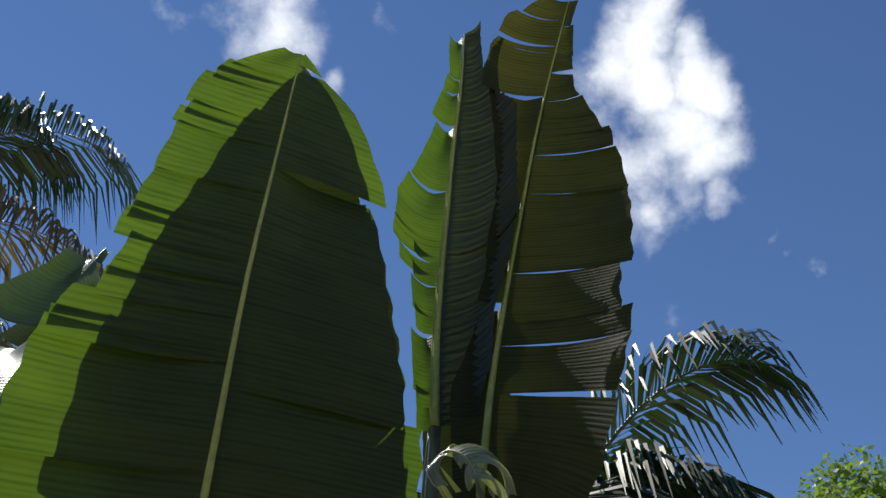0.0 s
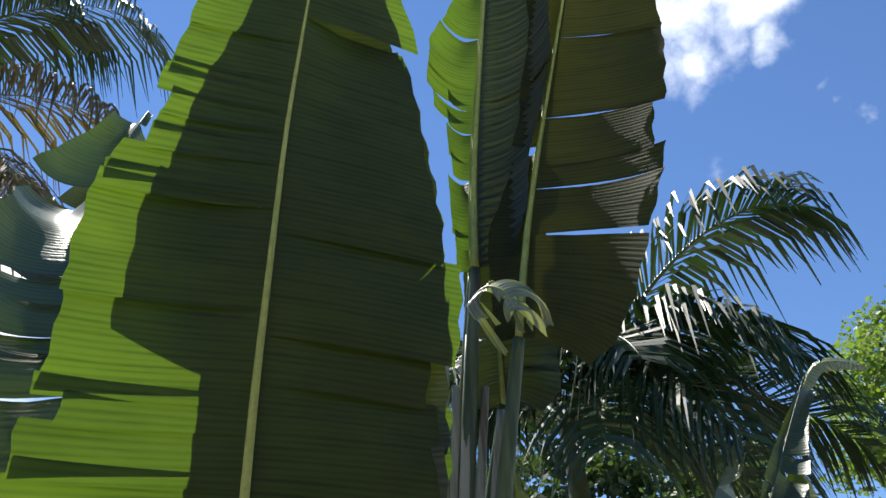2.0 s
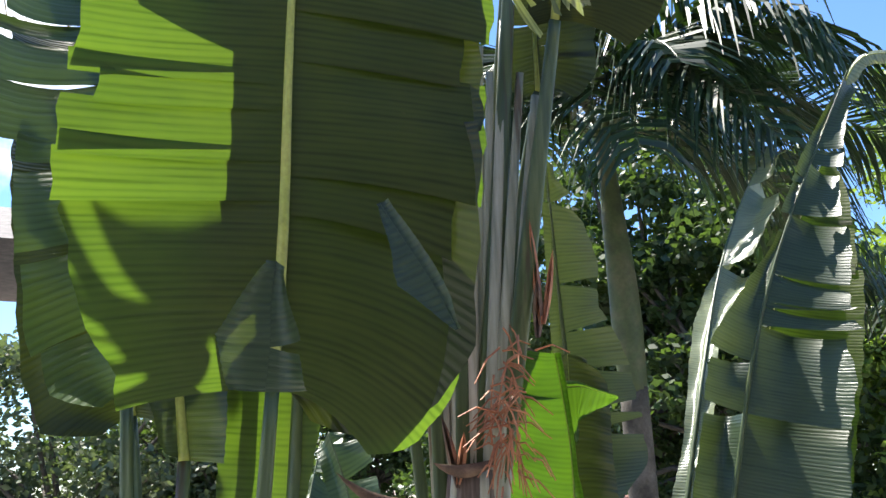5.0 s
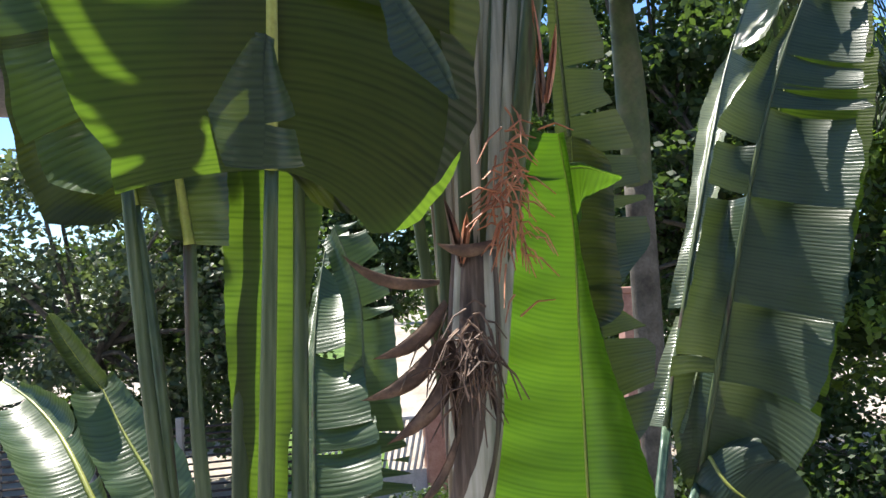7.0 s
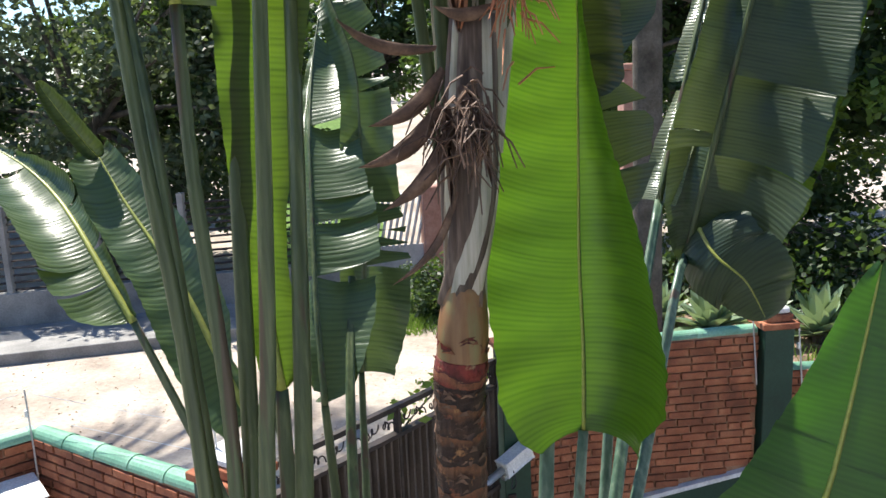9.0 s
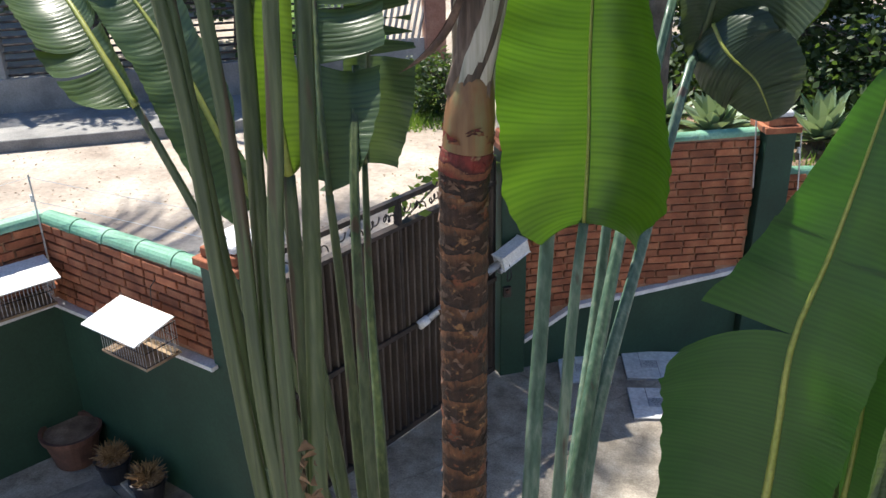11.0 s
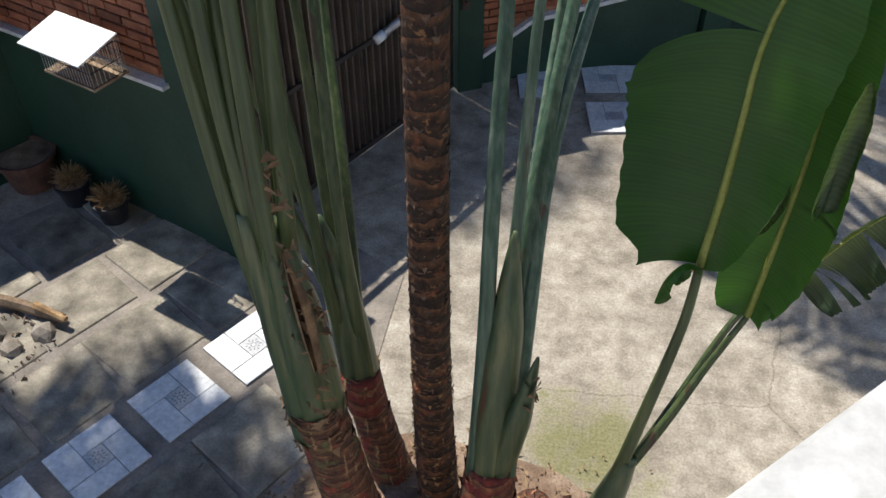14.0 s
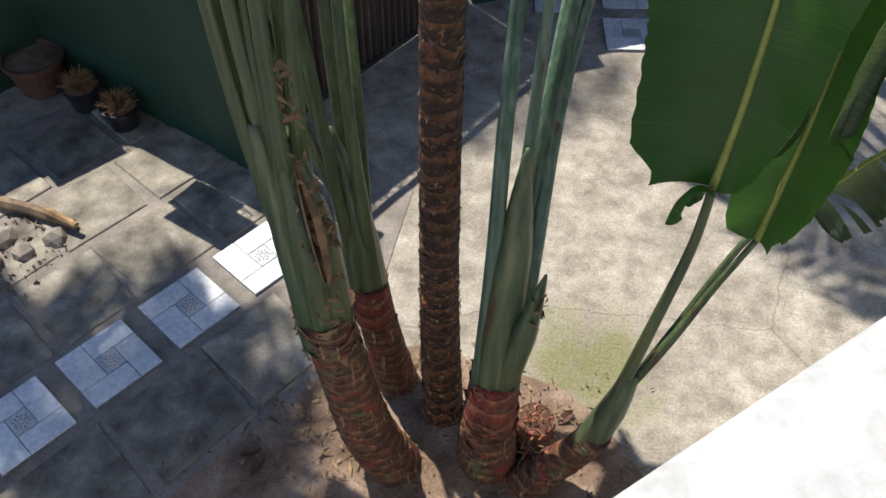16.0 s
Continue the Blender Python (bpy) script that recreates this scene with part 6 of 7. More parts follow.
for k in range(nscroll):
    c = G0 + GD * (GL * (k + 0.5) / nscroll) + Vector((0, 0, 1.95))
    pts = []
    sgn = 1 if k % 2 else -1
    for q in range(26):
        u = q / 25
        an = u * 4.2 * math.pi - 2.1 * math.pi
        rr = 0.012 + 0.030 * (1 - abs(2 * u - 1)) if False else 0.038 * (0.35 + 0.65 * abs(math.cos(math.pi * u)))
        pts.append(c + GD * (sgn * (u - 0.5) * 0.10 + rr * math.cos(an) * 0.7) + Vector((0, 0, rr * math.sin(an) + (u - 0.5) * 0.06)))
    part("scroll", add_tube(bmesh.new(), pts, 0.006, 5), IRON, gate, "wrought iron scroll")

opener = thing("gate_opener", "white gate motor with a galvanised arm", "gate motor")
q0, q1 = Vector((-1.36, 5.92, 0.98)), Vector((-0.80, 6.62, 1.25))
part("arm", tube([q0, q0.lerp(q1, 0.5), q1], 0.032, 12), STEEL, opener, "galvanised steel tube arm", smooth=True)
part("arm_end", tube([q0 - (q1 - q0) * 0.05, q0 + (q1 - q0) * 0.05], 0.038, 12), WHITE_METAL, opener, smooth=True)
mm = look(q1, q1 + (q1 - q0))
part("motor_housing", box((-0.05, -0.06, -0.22), (0.05, 0.07, 0.08), mm, 0.012), WHITE_METAL, opener, "white motor housing")
part("bracket", box((-0.02, -0.09, -0.14), (0.02, -0.05, 0.1), mm, 0.004), STEEL, opener)
part("cable", tube([q1 + Vector((0.03, -0.03, -0.03)), q1 + Vector((0.06, -0.05, -0.14)), q1 + Vector((0.02, -0.03, -0.2)), q1 + Vector((0.03, 0.02, -0.08))], 0.006, 6, 1, 14), BLACK_POT, opener, "black loop of cable")
lock = thing("gate_lock", "small rusty gate latch", "latch")
part("latch_plate", box((-0.035, -0.015, -0.05), (0.035, 0.015, 0.05), Matrix.Translation((-0.80, 6.76, 0.86)) @ Matrix.Rotation(radians(26), 4, "Z"), 0.004), IRON, lock)
part("latch_knob", box((-0.015, -0.04, -0.015), (0.015, 0.0, 0.015), Matrix.Translation((-0.80, 6.75, 0.88)) @ Matrix.Rotation(radians(26), 4, "Z"), 0.004), CLAY, lock)


# ---------------------------------------------------------------- things by the wall
def bird_cage(m):
    cage = thing("bird_cage", "wire bird cage with a white sheet metal roof on the wall", "bird cage", "bird cages")
    cage.matrix_world = m
    lid = bmesh.new()
    add_box(lid, (-0.27, -0.17, 0.27), (0.27, 0.16, 0.282), Matrix.Rotation(radians(12), 4, "X"), 0.003)
    add_box(lid, (-0.27, -0.19, 0.225), (0.27, -0.18, 0.25), None, 0.002)
    part("roof", lid, WHITE_METAL, cage, "white sheet metal roof")
    part("tray", box((-0.23, -0.14, 0.0), (0.23, 0.14, 0.02), None, 0.003), TIMBER, cage, "wooden tray")
    for k in range(17):
        x = -0.22 + 0.44 * k / 16
        for y in (-0.13, 0.13):
            part("wire", add_tube(bmesh.new(), [Vector((x, y, 0.02)), Vector((x, y, 0.25))], 0.0022, 4), STEEL, cage)
    for k in range(9):
        y = -0.13 + 0.26 * k / 8
        for x in (-0.22, 0.22):
            part("wire", add_tube(bmesh.new(), [Vector((x, y, 0.02)), Vector((x, y, 0.25))], 0.0022, 4), STEEL, cage)
    fr = bmesh.new()
    for z in (0.02, 0.12, 0.24):
        c = [Vector((-0.22, -0.13, z)), Vector((0.22, -0.13, z)), Vector((0.22, 0.13, z)), Vector((-0.22, 0.13, z)), Vector((-0.22, -0.13, z))]
        for a, b in zip(c, c[1:]):
            add_tube(fr, [a, b], 0.004, 4)
    part("frame", fr, IRON, cage, "thin wire frame")
    part("perch", add_tube(bmesh.new(), [Vector((-0.1, -0.13, 0.1)), Vector((-0.1, 0.13, 0.1))], 0.006, 6), TIMBER, cage)
    part("hook", add_tube(bmesh.new(), [Vector((0, 0.13, 0.28)), Vector((0, 0.15, 0.42)), Vector((0, 0.19, 0.45))], 0.004, 4), IRON, cage)
    return cage


bird_cage(Matrix.Translation((-2.93, 4.50, 1.42)) @ Matrix.Rotation(radians(-24), 4, "Z"))
bird_cage(Matrix.Translation((-4.12, 4.92, 1.42)) @ Matrix.Rotation(radians(52), 4, "Z"))


def pot_plant(x, y, r, h, material, label, dry=True, seed=1):
    p = thing("flower_pot", label, "flower pot", "pots by the wall")
    m = Matrix.Translation((x, y, 0))
    bm = bmesh.new()
    rings = []
    for z, rad in ((0, r * 0.72), (h * 0.85, r * 0.97), (h * 0.85, r * 1.06), (h, r * 1.08), (h, r * 0.96), (h * 0.88, r * 0.93)):
        rings.append([bm.verts.new((x + rad * math.cos(a), y + rad * math.sin(a), z)) for a in (2 * math.pi * k / 24 for k in range(24))])
    for a, b in zip(rings, rings[1:]):
        for k in range(24):
            bm.faces.new((a[k], a[(k + 1) % 24], b[(k + 1) % 24], b[k]))
    bm.faces.new(rings[0][::-1])
    part("pot", bm, material, p, smooth=False)
    sb = bmesh.new()
    bmesh.ops.create_circle(sb, cap_ends=True, radius=r * 0.94, segments=20, matrix=Matrix.Translation((x, y, h * 0.9)))
    part("soil", sb, SOIL, p)
    if dry:
        rng = random.Random(seed)
        db = bmesh.new()
        for _ in range(170):
            u, a = rng.uniform(0.15, 1.0), rng.uniform(0, 2 * math.pi)
            d = Vector((math.cos(a) * math.sqrt(1 - u * u), math.sin(a) * math.sqrt(1 - u * u), u))
            c = Vector((x, y, h * 0.95))
            e = c + d * r * rng.uniform(0.9, 1.35)
            add_tube(db, [c + d * r * 0.3, c + d * r * 0.8 + Vector((rng.uniform(-1, 1), rng.uniform(-1, 1), 0)) * 0.02, e], [0.006, 0.005, 0.002], 3, cap=False)
        part("dry_plant", db, STRAW, p, "dry straw-coloured plant")
    return p


pot_plant(-3.20, 4.68, 0.13, 0.20, BLACK_POT, "small dark pot holding a dried-up plant", True, 1)
pot_plant(-3.58, 4.85, 0.13, 0.2, BLACK_POT, "dark pot with a dried plant in the shade", True, 2)
pot_plant(-4.02, 5.02, 0.22, 0.30, CLAY, "wide clay pot in the shade", False, 3)

rk = random.Random(9)
for k, (x, y, r) in enumerate([(-3.20, 3.50, 0.085), (-3.34, 3.36, 0.075), (-3.52, 3.42, 0.09), (-3.50, 3.24, 0.08), (-3.66, 3.3, 0.09)]):
    bm = bmesh.new()
    bmesh.ops.create_icosphere(bm, subdivisions=1, radius=r)
    for v in bm.verts:
        v.co *= 1 + 0.6 * noise.noise(v.co * 9 + Vector((k * 3, 0, 0)))
        v.co.z *= 0.7
        v.co += Vector((x, y, r * 0.45))
    tagged(part("stone", bm, STONE), "rough broken stone on the paving", "stone", "stones by the log")
log = thing("log", "old split log lying on stones", "log")
part("wood", tube([(-3.85, 3.74, 0.06), (-3.5, 3.70, 0.07), (-3.10, 3.62, 0.06)], [0.055, 0.05, 0.038], 7, 0.8, 8), TIMBER, log)
part("splinter", tube([(-3.3, 3.66, 0.12), (-3.05, 3.58, 0.1)], [0.03, 0.022], 6), STRAW, log)
rub = bmesh.new()
for _ in range(260):
    x, y = rk.uniform(-4.2, -3.1), rk.uniform(3.0, 3.7)
    r = rk.uniform(0.008, 0.025)
    t = [rub.verts.new((x + r * rk.uniform(-1, 1), y + r * rk.uniform(-1, 1), 0.02 + r * (q == 3) * 1.5)) for q in range(4)]
    for q in ((0, 1, 3), (1, 2, 3), (2, 0, 3)):
        rub.faces.new([t[i] for i in q])
tagged(part("rubble", rub, SOIL), "loose dark soil and rubble", "rubble", kind="stuff")

# ---------------------------------------------------------------- the house that the camera stands on
PD = Vector((0.735, 0.678, 0))
PN = Vector((-PD.y, PD.x, 0))
house = thing("house", "white house with a marble-topped balcony parapet", "house", kind="structure")
pm = Matrix.Translation((0.035, 0.318, 0)) @ Matrix((PD, PN, Vector((0, 0, 1)))).transposed().to_4x4()
part("parapet_top", box((-6, -0.30, 3.80), (5, 0.0, 3.85), pm, 0.006), PARAPET, house, "white marble parapet slab")
part("parapet_wall", box((-6, -0.26, 2.7), (5, -0.05, 3.797), pm), PLASTER, house)
part("balcony_floor", box((-6, -4.5, 2.6), (5, -0.05, 2.698), pm), CONCRETE, house)
part("lower_wall", box((-6, -0.28, -0.02), (5, -0.08, 2.597), pm), PLASTER, house)
# Unseen slab added over the balcony to cut light bounced from the wall.
part("bounce_shade_slab", box((-6, -4.7, 6.2), (5, -0.75, 6.35), pm), PLASTER, house, "unseen slab added to keep sun off the house wall")
part("upper_wall", box((-6, -4.7, 2.6), (5, -4.5, 6.197), pm), PLASTER, house)


# ---------------------------------------------------------------- street side
def strip(name, a, b, wdt, z0, z1, material, label, category):
    a, b = Vector((*a, 0)), Vector((*b, 0))
    d = (b - a).normalized()
    m = Matrix.Translation(a) @ Matrix((d, Vector((-d.y, d.x, 0)), Vector((0, 0, 1)))).transposed().to_4x4()
    return tagged(part(name, box((0, 0, z0), ((b - a).length, wdt, z1), m, 0.01), material), label, category, kind="structure")


strip("pavement", (-14.5, 9.6), (-5.9, 13.6), 1.7, -0.04, 0.16, KERB, "grey concrete pavement with a raised kerb", "pavement")
strip("fence_base_wall", (-14.5, 11.4), (-5.0, 16.0), 0.2, 0.0, 0.75, KERB, "low grey concrete fence wall in shade", "wall")
fence = thing("street_fence", "dark horizontal bar fence on a low wall", "fence")
fa, fb = Vector((-14.5, 11.5, 0)), Vector((-5.0, 16.1, 0))
fd = (fb - fa).normalized()
for k in range(11):
    z = 0.8 + k * 0.13
    part("rail", add_tube(bmesh.new(), [fa + Vector((0, 0, z)), fb + Vector((0, 0, z))], 0.022, 5), IRON, fence)
for k in range(8):
    p = fa.lerp(fb, k / 7)
    part("post", box((-0.06, -0.06, 0.5), (0.06, 0.06, 2.3), Matrix.Translation(p), 0.01), KERB, fence)
neighbour = thing("neighbour_gate", "pale grey slatted sliding gate between brown posts", "gate")
na, nb = Vector((-6.2, 16.6, 0)), Vector((-3.85, 17.6, 0))
nd = (nb - na).normalized()
nn_ = Vector((nd.y, -nd.x, 0))
nm = Matrix.Translation(na) @ Matrix((nd, -nn_, Vector((0, 0, 1)))).transposed().to_4x4()
nl = (nb - na).length
part("panel", box((0, -0.01, 0.1), (nl, 0.01, 0.75), nm), GREY_GATE, neighbour, "grey lower sheet")
part("top_rail", box((0, -0.03, 1.75), (nl, 0.03, 1.82), nm), GREY_GATE, neighbour)
for k in range(20):
    x = nl * k / 20
    part("slat", add_tube(bmesh.new(), [nm @ Vector((x, 0, 0.7)), nm @ Vector((x + 0.25, 0, 1.8))], 0.03, 4), GREY_GATE, neighbour)
part("post", box((nl, -0.2, 0), (nl + 0.42, 0.2, 1.95), nm, 0.02), PINK, neighbour, "brown gate post")


def rise(name, near_left, near_right, far_left, far_right, top, material, label, category):
    """Ground that climbs away from the street."""
    v = [(*near_left, 0.03), (*near_right, 0.03), (*far_right, top), (*far_left, top)]
    v += [(x, y, -0.06) for x, y, _ in v]
    bm = from_lists(v, [(0, 1, 2, 3), (4, 7, 6, 5), (0, 4, 5, 1), (1, 5, 6, 2), (2, 6, 7, 3), (3, 7, 4, 0)])
    return tagged(part(name, bm, material), label, category, kind="structure")


rise("ramp", (-4.9, 18.8), (-3.2, 19.4), (-11.9, 42.0), (-8.0, 42.0), 2.6, SAND, "sunlit pale drive climbing beyond the gate", "driveway")
rise("lawn", (-8.2, 18.0), (-4.9, 18.8), (-17.0, 42.0), (-11.9, 42.0), 2.6, LAWN, "bright green lawn beside the neighbour's drive", "lawn")
post = thing("pink_post", "pinkish rendered post beyond the garden wall", "post")
part("shaft", box((-0.15, -0.15, -0.02), (0.15, 0.15, 4.3), Matrix.Translation((0.25, 9.1, 0)) @ Matrix.Rotation(0.2, 4, "Z"), 0.01), PINK, post)
part("cap", box((-0.17, -0.17, 4.3), (0.17, 0.17, 4.36), Matrix.Translation((0.25, 9.1, 0)) @ Matrix.Rotation(0.2, 4, "Z"), 0.01), PINK, post)

far_house = thing("neighbour_house", "white neighbouring house with a dark eave", "house")
hm = Matrix.Translation((-20.0, 19.4, 0)) @ Matrix.Rotation(radians(35), 4, "Z") @ Matrix.Diagonal((2.1, 1.6, 1.42, 1))
part("wall", box((-3, 0, -0.02), (1.7, 5, 8.0), hm), PLASTER, far_house, "white plaster wall")
part("string_course", box((-3.05, -0.06, 6.35), (1.76, 0.0, 6.55), hm), ROOF, far_house, "dark band")
rf = from_lists([tuple(hm @ Vector(v)) for v in ((-3.4, -0.5, 8.0), (2.2, -0.5, 8.0), (2.2, 5.5, 8.0), (-3.4, 5.5, 8.0), (-3.4, 2.5, 9.6), (2.2, 2.5, 9.6))], [(0, 1, 5, 4), (2, 3, 4, 5), (1, 2, 5), (3, 0, 4), (3, 2, 1, 0)])
part("roof", rf, ROOF, far_house, "dark tiled roof")
part("window", box((-1.2, -0.03, 3.4), (0.2, 0.02, 4.8), hm), IRON, far_house, "dark window")

lit = bmesh.new()
rl = random.Random(21)
for _ in range(3200):
    x, y = rl.uniform(-11, 2.0), rl.uniform(7.4, 17)
    if y < 7.4 + max(0, x + 0.3) * 0.3 + (0 if x > -1 else 0) or (x < -1 and y < 7.0):
        continue
    a, s = rl.uniform(0, 6.28), rl.uniform(0.008, 0.024)
    c, d, e = Vector((x, y, -0.022)), Vector((math.cos(a), math.sin(a), 0.1)) * s, Vector((-math.sin(a), math.cos(a), 0.15)) * s * 0.5
    lit.faces.new([lit.verts.new(v) for v in (c - d, c - e, c + d, c + e + Vector((0, 0, s * 0.4)))])
tagged(part("leaf_litter", lit, LITTER), "dry brown leaves scattered on the street", "leaf litter", kind="stuff")


# ---------------------------------------------------------------- trees and palms
def foliage(bm, centre, radii, count, size, rng, droop=0.3):
    """Small leaves scattered in a clump, denser at its skin."""
    for _ in range(count):
        d = Vector((rng.gauss(0, 1), rng.gauss(0, 1), rng.gauss(0, 1))).normalized()
        f = rng.random() ** 0.4
        p = Vector(centre) + Vector((d.x * radii[0], d.y * radii[1], d.z * radii[2])) * f
        t = Vector((rng.gauss(0, 1), rng.gauss(0, 1), rng.gauss(0, 0.6) - droop)).normalized()
        s = t.cross(Vector((rng.gauss(0, 1), rng.gauss(0, 1), rng.gauss(0, 1)))).normalized()
        k = size * rng.uniform(0.6, 1.3)
        bm.faces.new([bm.verts.new(v) for v in (p, p + t * k * 0.5 + s * k * 0.28, p + t * k, p + t * k * 0.5 - s * k * 0.28)])


def tree(base, height, crown, clumps, per, size, material, seed, label, trunk_r=0.12, spread=1.0, name="tree"):
    """A tapered trunk with limbs that end in clumps of leaves."""
    rng = random.Random(seed)
    t = thing(name, label, "tree")
    b = Vector((*base, -0.05))
    fork = b + Vector((rng.uniform(-0.2, 0.2), rng.uniform(-0.2, 0.2), height * 0.4))
    wood = bmesh.new()
    add_tube(wood, smooth_path([b, b.lerp(fork, 0.5) + Vector((0.06, 0.05, 0)), fork], 8), [trunk_r * (1 - 0.05 * k) for k in range(8)], 9)
    leaves = bmesh.new()
    for k in range(clumps):
        d = Vector((rng.gauss(0, 1), rng.gauss(0, 1), rng.gauss(0.1, 1))).normalized() * rng.random() ** 0.33
        c = b + Vector((d.x * crown[0], d.y * crown[1], crown[3] + d.z * crown[2]))
        if k < 26:
            m = fork.lerp(c, 0.5) + Vector((rng.uniform(-0.3, 0.3), rng.uniform(-0.3, 0.3), 0.25))
            add_tube(wood, smooth_path([fork + Vector((0, 0, rng.uniform(-0.6, 0.1))), m, c], 6), [trunk_r * 0.45 * (1 - 0.15 * q) for q in range(6)], 5)
        r = rng.uniform(0.35, 0.75) * spread
        foliage(leaves, c, (r * 1.2, r * 1.2, r * 0.65), per, size, rng)
    part("trunk", wood, TRUNK_GREY, t, "brown branching trunk", smooth=True)
    part("crown", leaves, material, t, "uneven leafy crown")
    return t


tree((-11.2, 17.8), 8.5, (5.0, 2.6, 3.8, 4.6), 120, 190, 0.19, FOLIAGE_GREY, 51, "grey-green feathery street tree in half shade", 0.2, 1.25)
tree((-8.8, 19.8), 7.5, (2.7, 2.2, 3.4, 4.4), 80, 190, 0.18, FOLIAGE, 52, "dark leafy tree beyond the street", 0.18, 1.2)
tree((-17.5, 17.5), 8.0, (4.5, 3.0, 3.6, 4.0), 80, 170, 0.22, FOLIAGE, 53, "dark tree behind the fence", 0.2, 1.3)
tree((2.2, 15.0), 11.0, (2.6, 2.2, 4.8, 5.4), 110, 200, 0.17, FOLIAGE, 54, "tall dark tree with sky glinting through", 0.2)
tree((0.6, 16.5), 12.0, (2.6, 2.0, 3.4, 8.0), 100, 190, 0.18, FOLIAGE, 70, "dark leafy tree behind the palm", 0.2)
tree((3.4, 17.5), 11.0, (2.6, 2.0, 3.4, 7.4), 90, 190, 0.18, FOLIAGE, 71, "dark tree between the palms", 0.2)
tree((5.4, 14.0), 9.0, (2.8, 2.4, 3.6, 5.0), 90, 200, 0.16, FOLIAGE_LIGHT, 55, "sunlit light green tree", 0.18)
tree((7.6, 17.5), 13.0, (2.2, 2.2, 2.2, 11.2), 60, 220, 0.16, FOLIAGE_LIGHT, 56, "rounded tree top against the sky", 0.2)
tree((0.6, 21.0), 9.5, (3.6, 2.2, 4.6, 5.2), 110, 180, 0.2, FOLIAGE, 57, "dense dark tree behind the drive", 0.2, 1.1)
tree((-12.0, 47.0), 12.0, (10.0, 3.0, 5.2, 7.4), 200, 190, 0.4, FOLIAGE, 58, "dark wood edge beyond the street", 0.25, 1.8)
tree((4.0, 12.2), 3.4, (2.4, 1.0, 1.5, 1.7), 50, 180, 0.12, FOLIAGE, 59, "dark shrub behind the agaves", 0.06, 0.8, "shrub")
tree((1.0, 13.0), 3.0, (2.0, 0.9, 1.4, 1.5), 44, 180, 0.11, FOLIAGE, 60, "low clipped bush behind the wall", 0.05, 0.8, "shrub")
tree((7.6, 12.0), 5.5, (2.4, 1.6, 2.4, 2.8), 60, 180, 0.14, FOLIAGE, 61, "dark shrubbery beyond the garden wall", 0.1, 1.0, "shrub")
tree((-3.0, 14.9), 1.4, (0.6, 0.5, 0.55, 0.6), 16, 150, 0.1, FOLIAGE, 62, "round bush by the neighbour's gate", 0.04, 0.6, "shrub")
tree((12.0, 20.0), 10.0, (4.5, 3.0, 4.5, 5.0), 90, 160, 0.24, FOLIAGE, 63, "dark garden trees beyond the wall", 0.22, 1.3)
tree((4.0, 24.0), 11.0, (5.0, 3.0, 5.0, 5.4), 90, 160, 0.26, FOLIAGE, 64, "tall dark tree row", 0.22, 1.4)
tree((-15.0, 27.0), 8.0, (6.0, 2.5, 3.5, 3.4), 90, 150, 0.28, FOLIAGE, 66, "dark undergrowth beyond the fence", 0.2, 1.4)
tree((-5.2, 34.0), 9.0, (2.2, 2.5, 4.6, 5.2), 90, 170, 0.28, FOLIAGE, 67, "dark trees at the end of the drive", 0.2, 1.4)
tree((-24.0, 18.0), 9.0, (5.0, 4.0, 4.5, 5.0), 80, 150, 0.28, FOLIAGE, 65, "dark street trees beside the house", 0.22, 1.5)


def frond(palm, root, out, length, rise, droop, leaflet, material, seed, pairs=52, hang=0.5, label=""):
    """A pinnate palm leaf: an arching rib with two rows of narrow leaflets."""
    rng = random.Random(seed)
    d = Vector((*out, 0)).normalized()
    root = Vector(root)
    line = [root + d * length * u * (1 - 0.12 * u * u) + Vector((0, 0, rise * u - droop * u * u)) for u in (k / 20 for k in range(21))]
    bm = bmesh.new()
    for k in range(pairs):
        u = 0.14 + 0.86 * (k + rng.random() * 0.6) / pairs
        i = min(19, int(u * 20))
        p = line[i].lerp(line[i + 1], u * 20 - i) if u < 1 else line[20].copy()
        t = (line[i + 1] - line[i]).normalized()
        s = t.cross(Vector((0, 0, 1))).normalized()
        up = s.cross(t)
        size = leaflet * (0.45 + 0.75 * math.sin(math.pi * min(1, u * 0.85 + 0.12))) * rng.uniform(0.85, 1.1)
        for sg in (-1, 1):
            dirn = (s * sg * 0.75 + t * (0.45 + 0.3 * u) + up * rng.uniform(0.0, 0.4)).normalized()
            w = (t * 0.024 + up * rng.uniform(-0.008, 0.008)) * max(1.0, leaflet * 0.85)
            a = [p, p + dirn * size * 0.4, p + dirn * size * 0.75 + Vector((0, 0, -hang * size * 0.28)), p + dirn * size * 0.92 + Vector((0, 0, -hang * size * rng.uniform(0.5, 0.9)))]
            prev = (bm.verts.new(a[0] - w * 0.5), bm.verts.new(a[0] + w * 0.5))
            for q, ww in ((a[1], 1.1), (a[2], 0.8), (a[3], 0.1)):
                cur = (bm.verts.new(q - w * ww), bm.verts.new(q + w * ww))
                bm.faces.new((prev[0], prev[1], cur[1], cur[0]))
                prev = cur
    f = part("frond", bm, material, palm, label)
    part("rib", add_tube(bmesh.new(), line, [0.03 * (1 - 0.85 * k / 20) for k in range(21)], 6), PETIOLE, f, smooth=True)
    return f


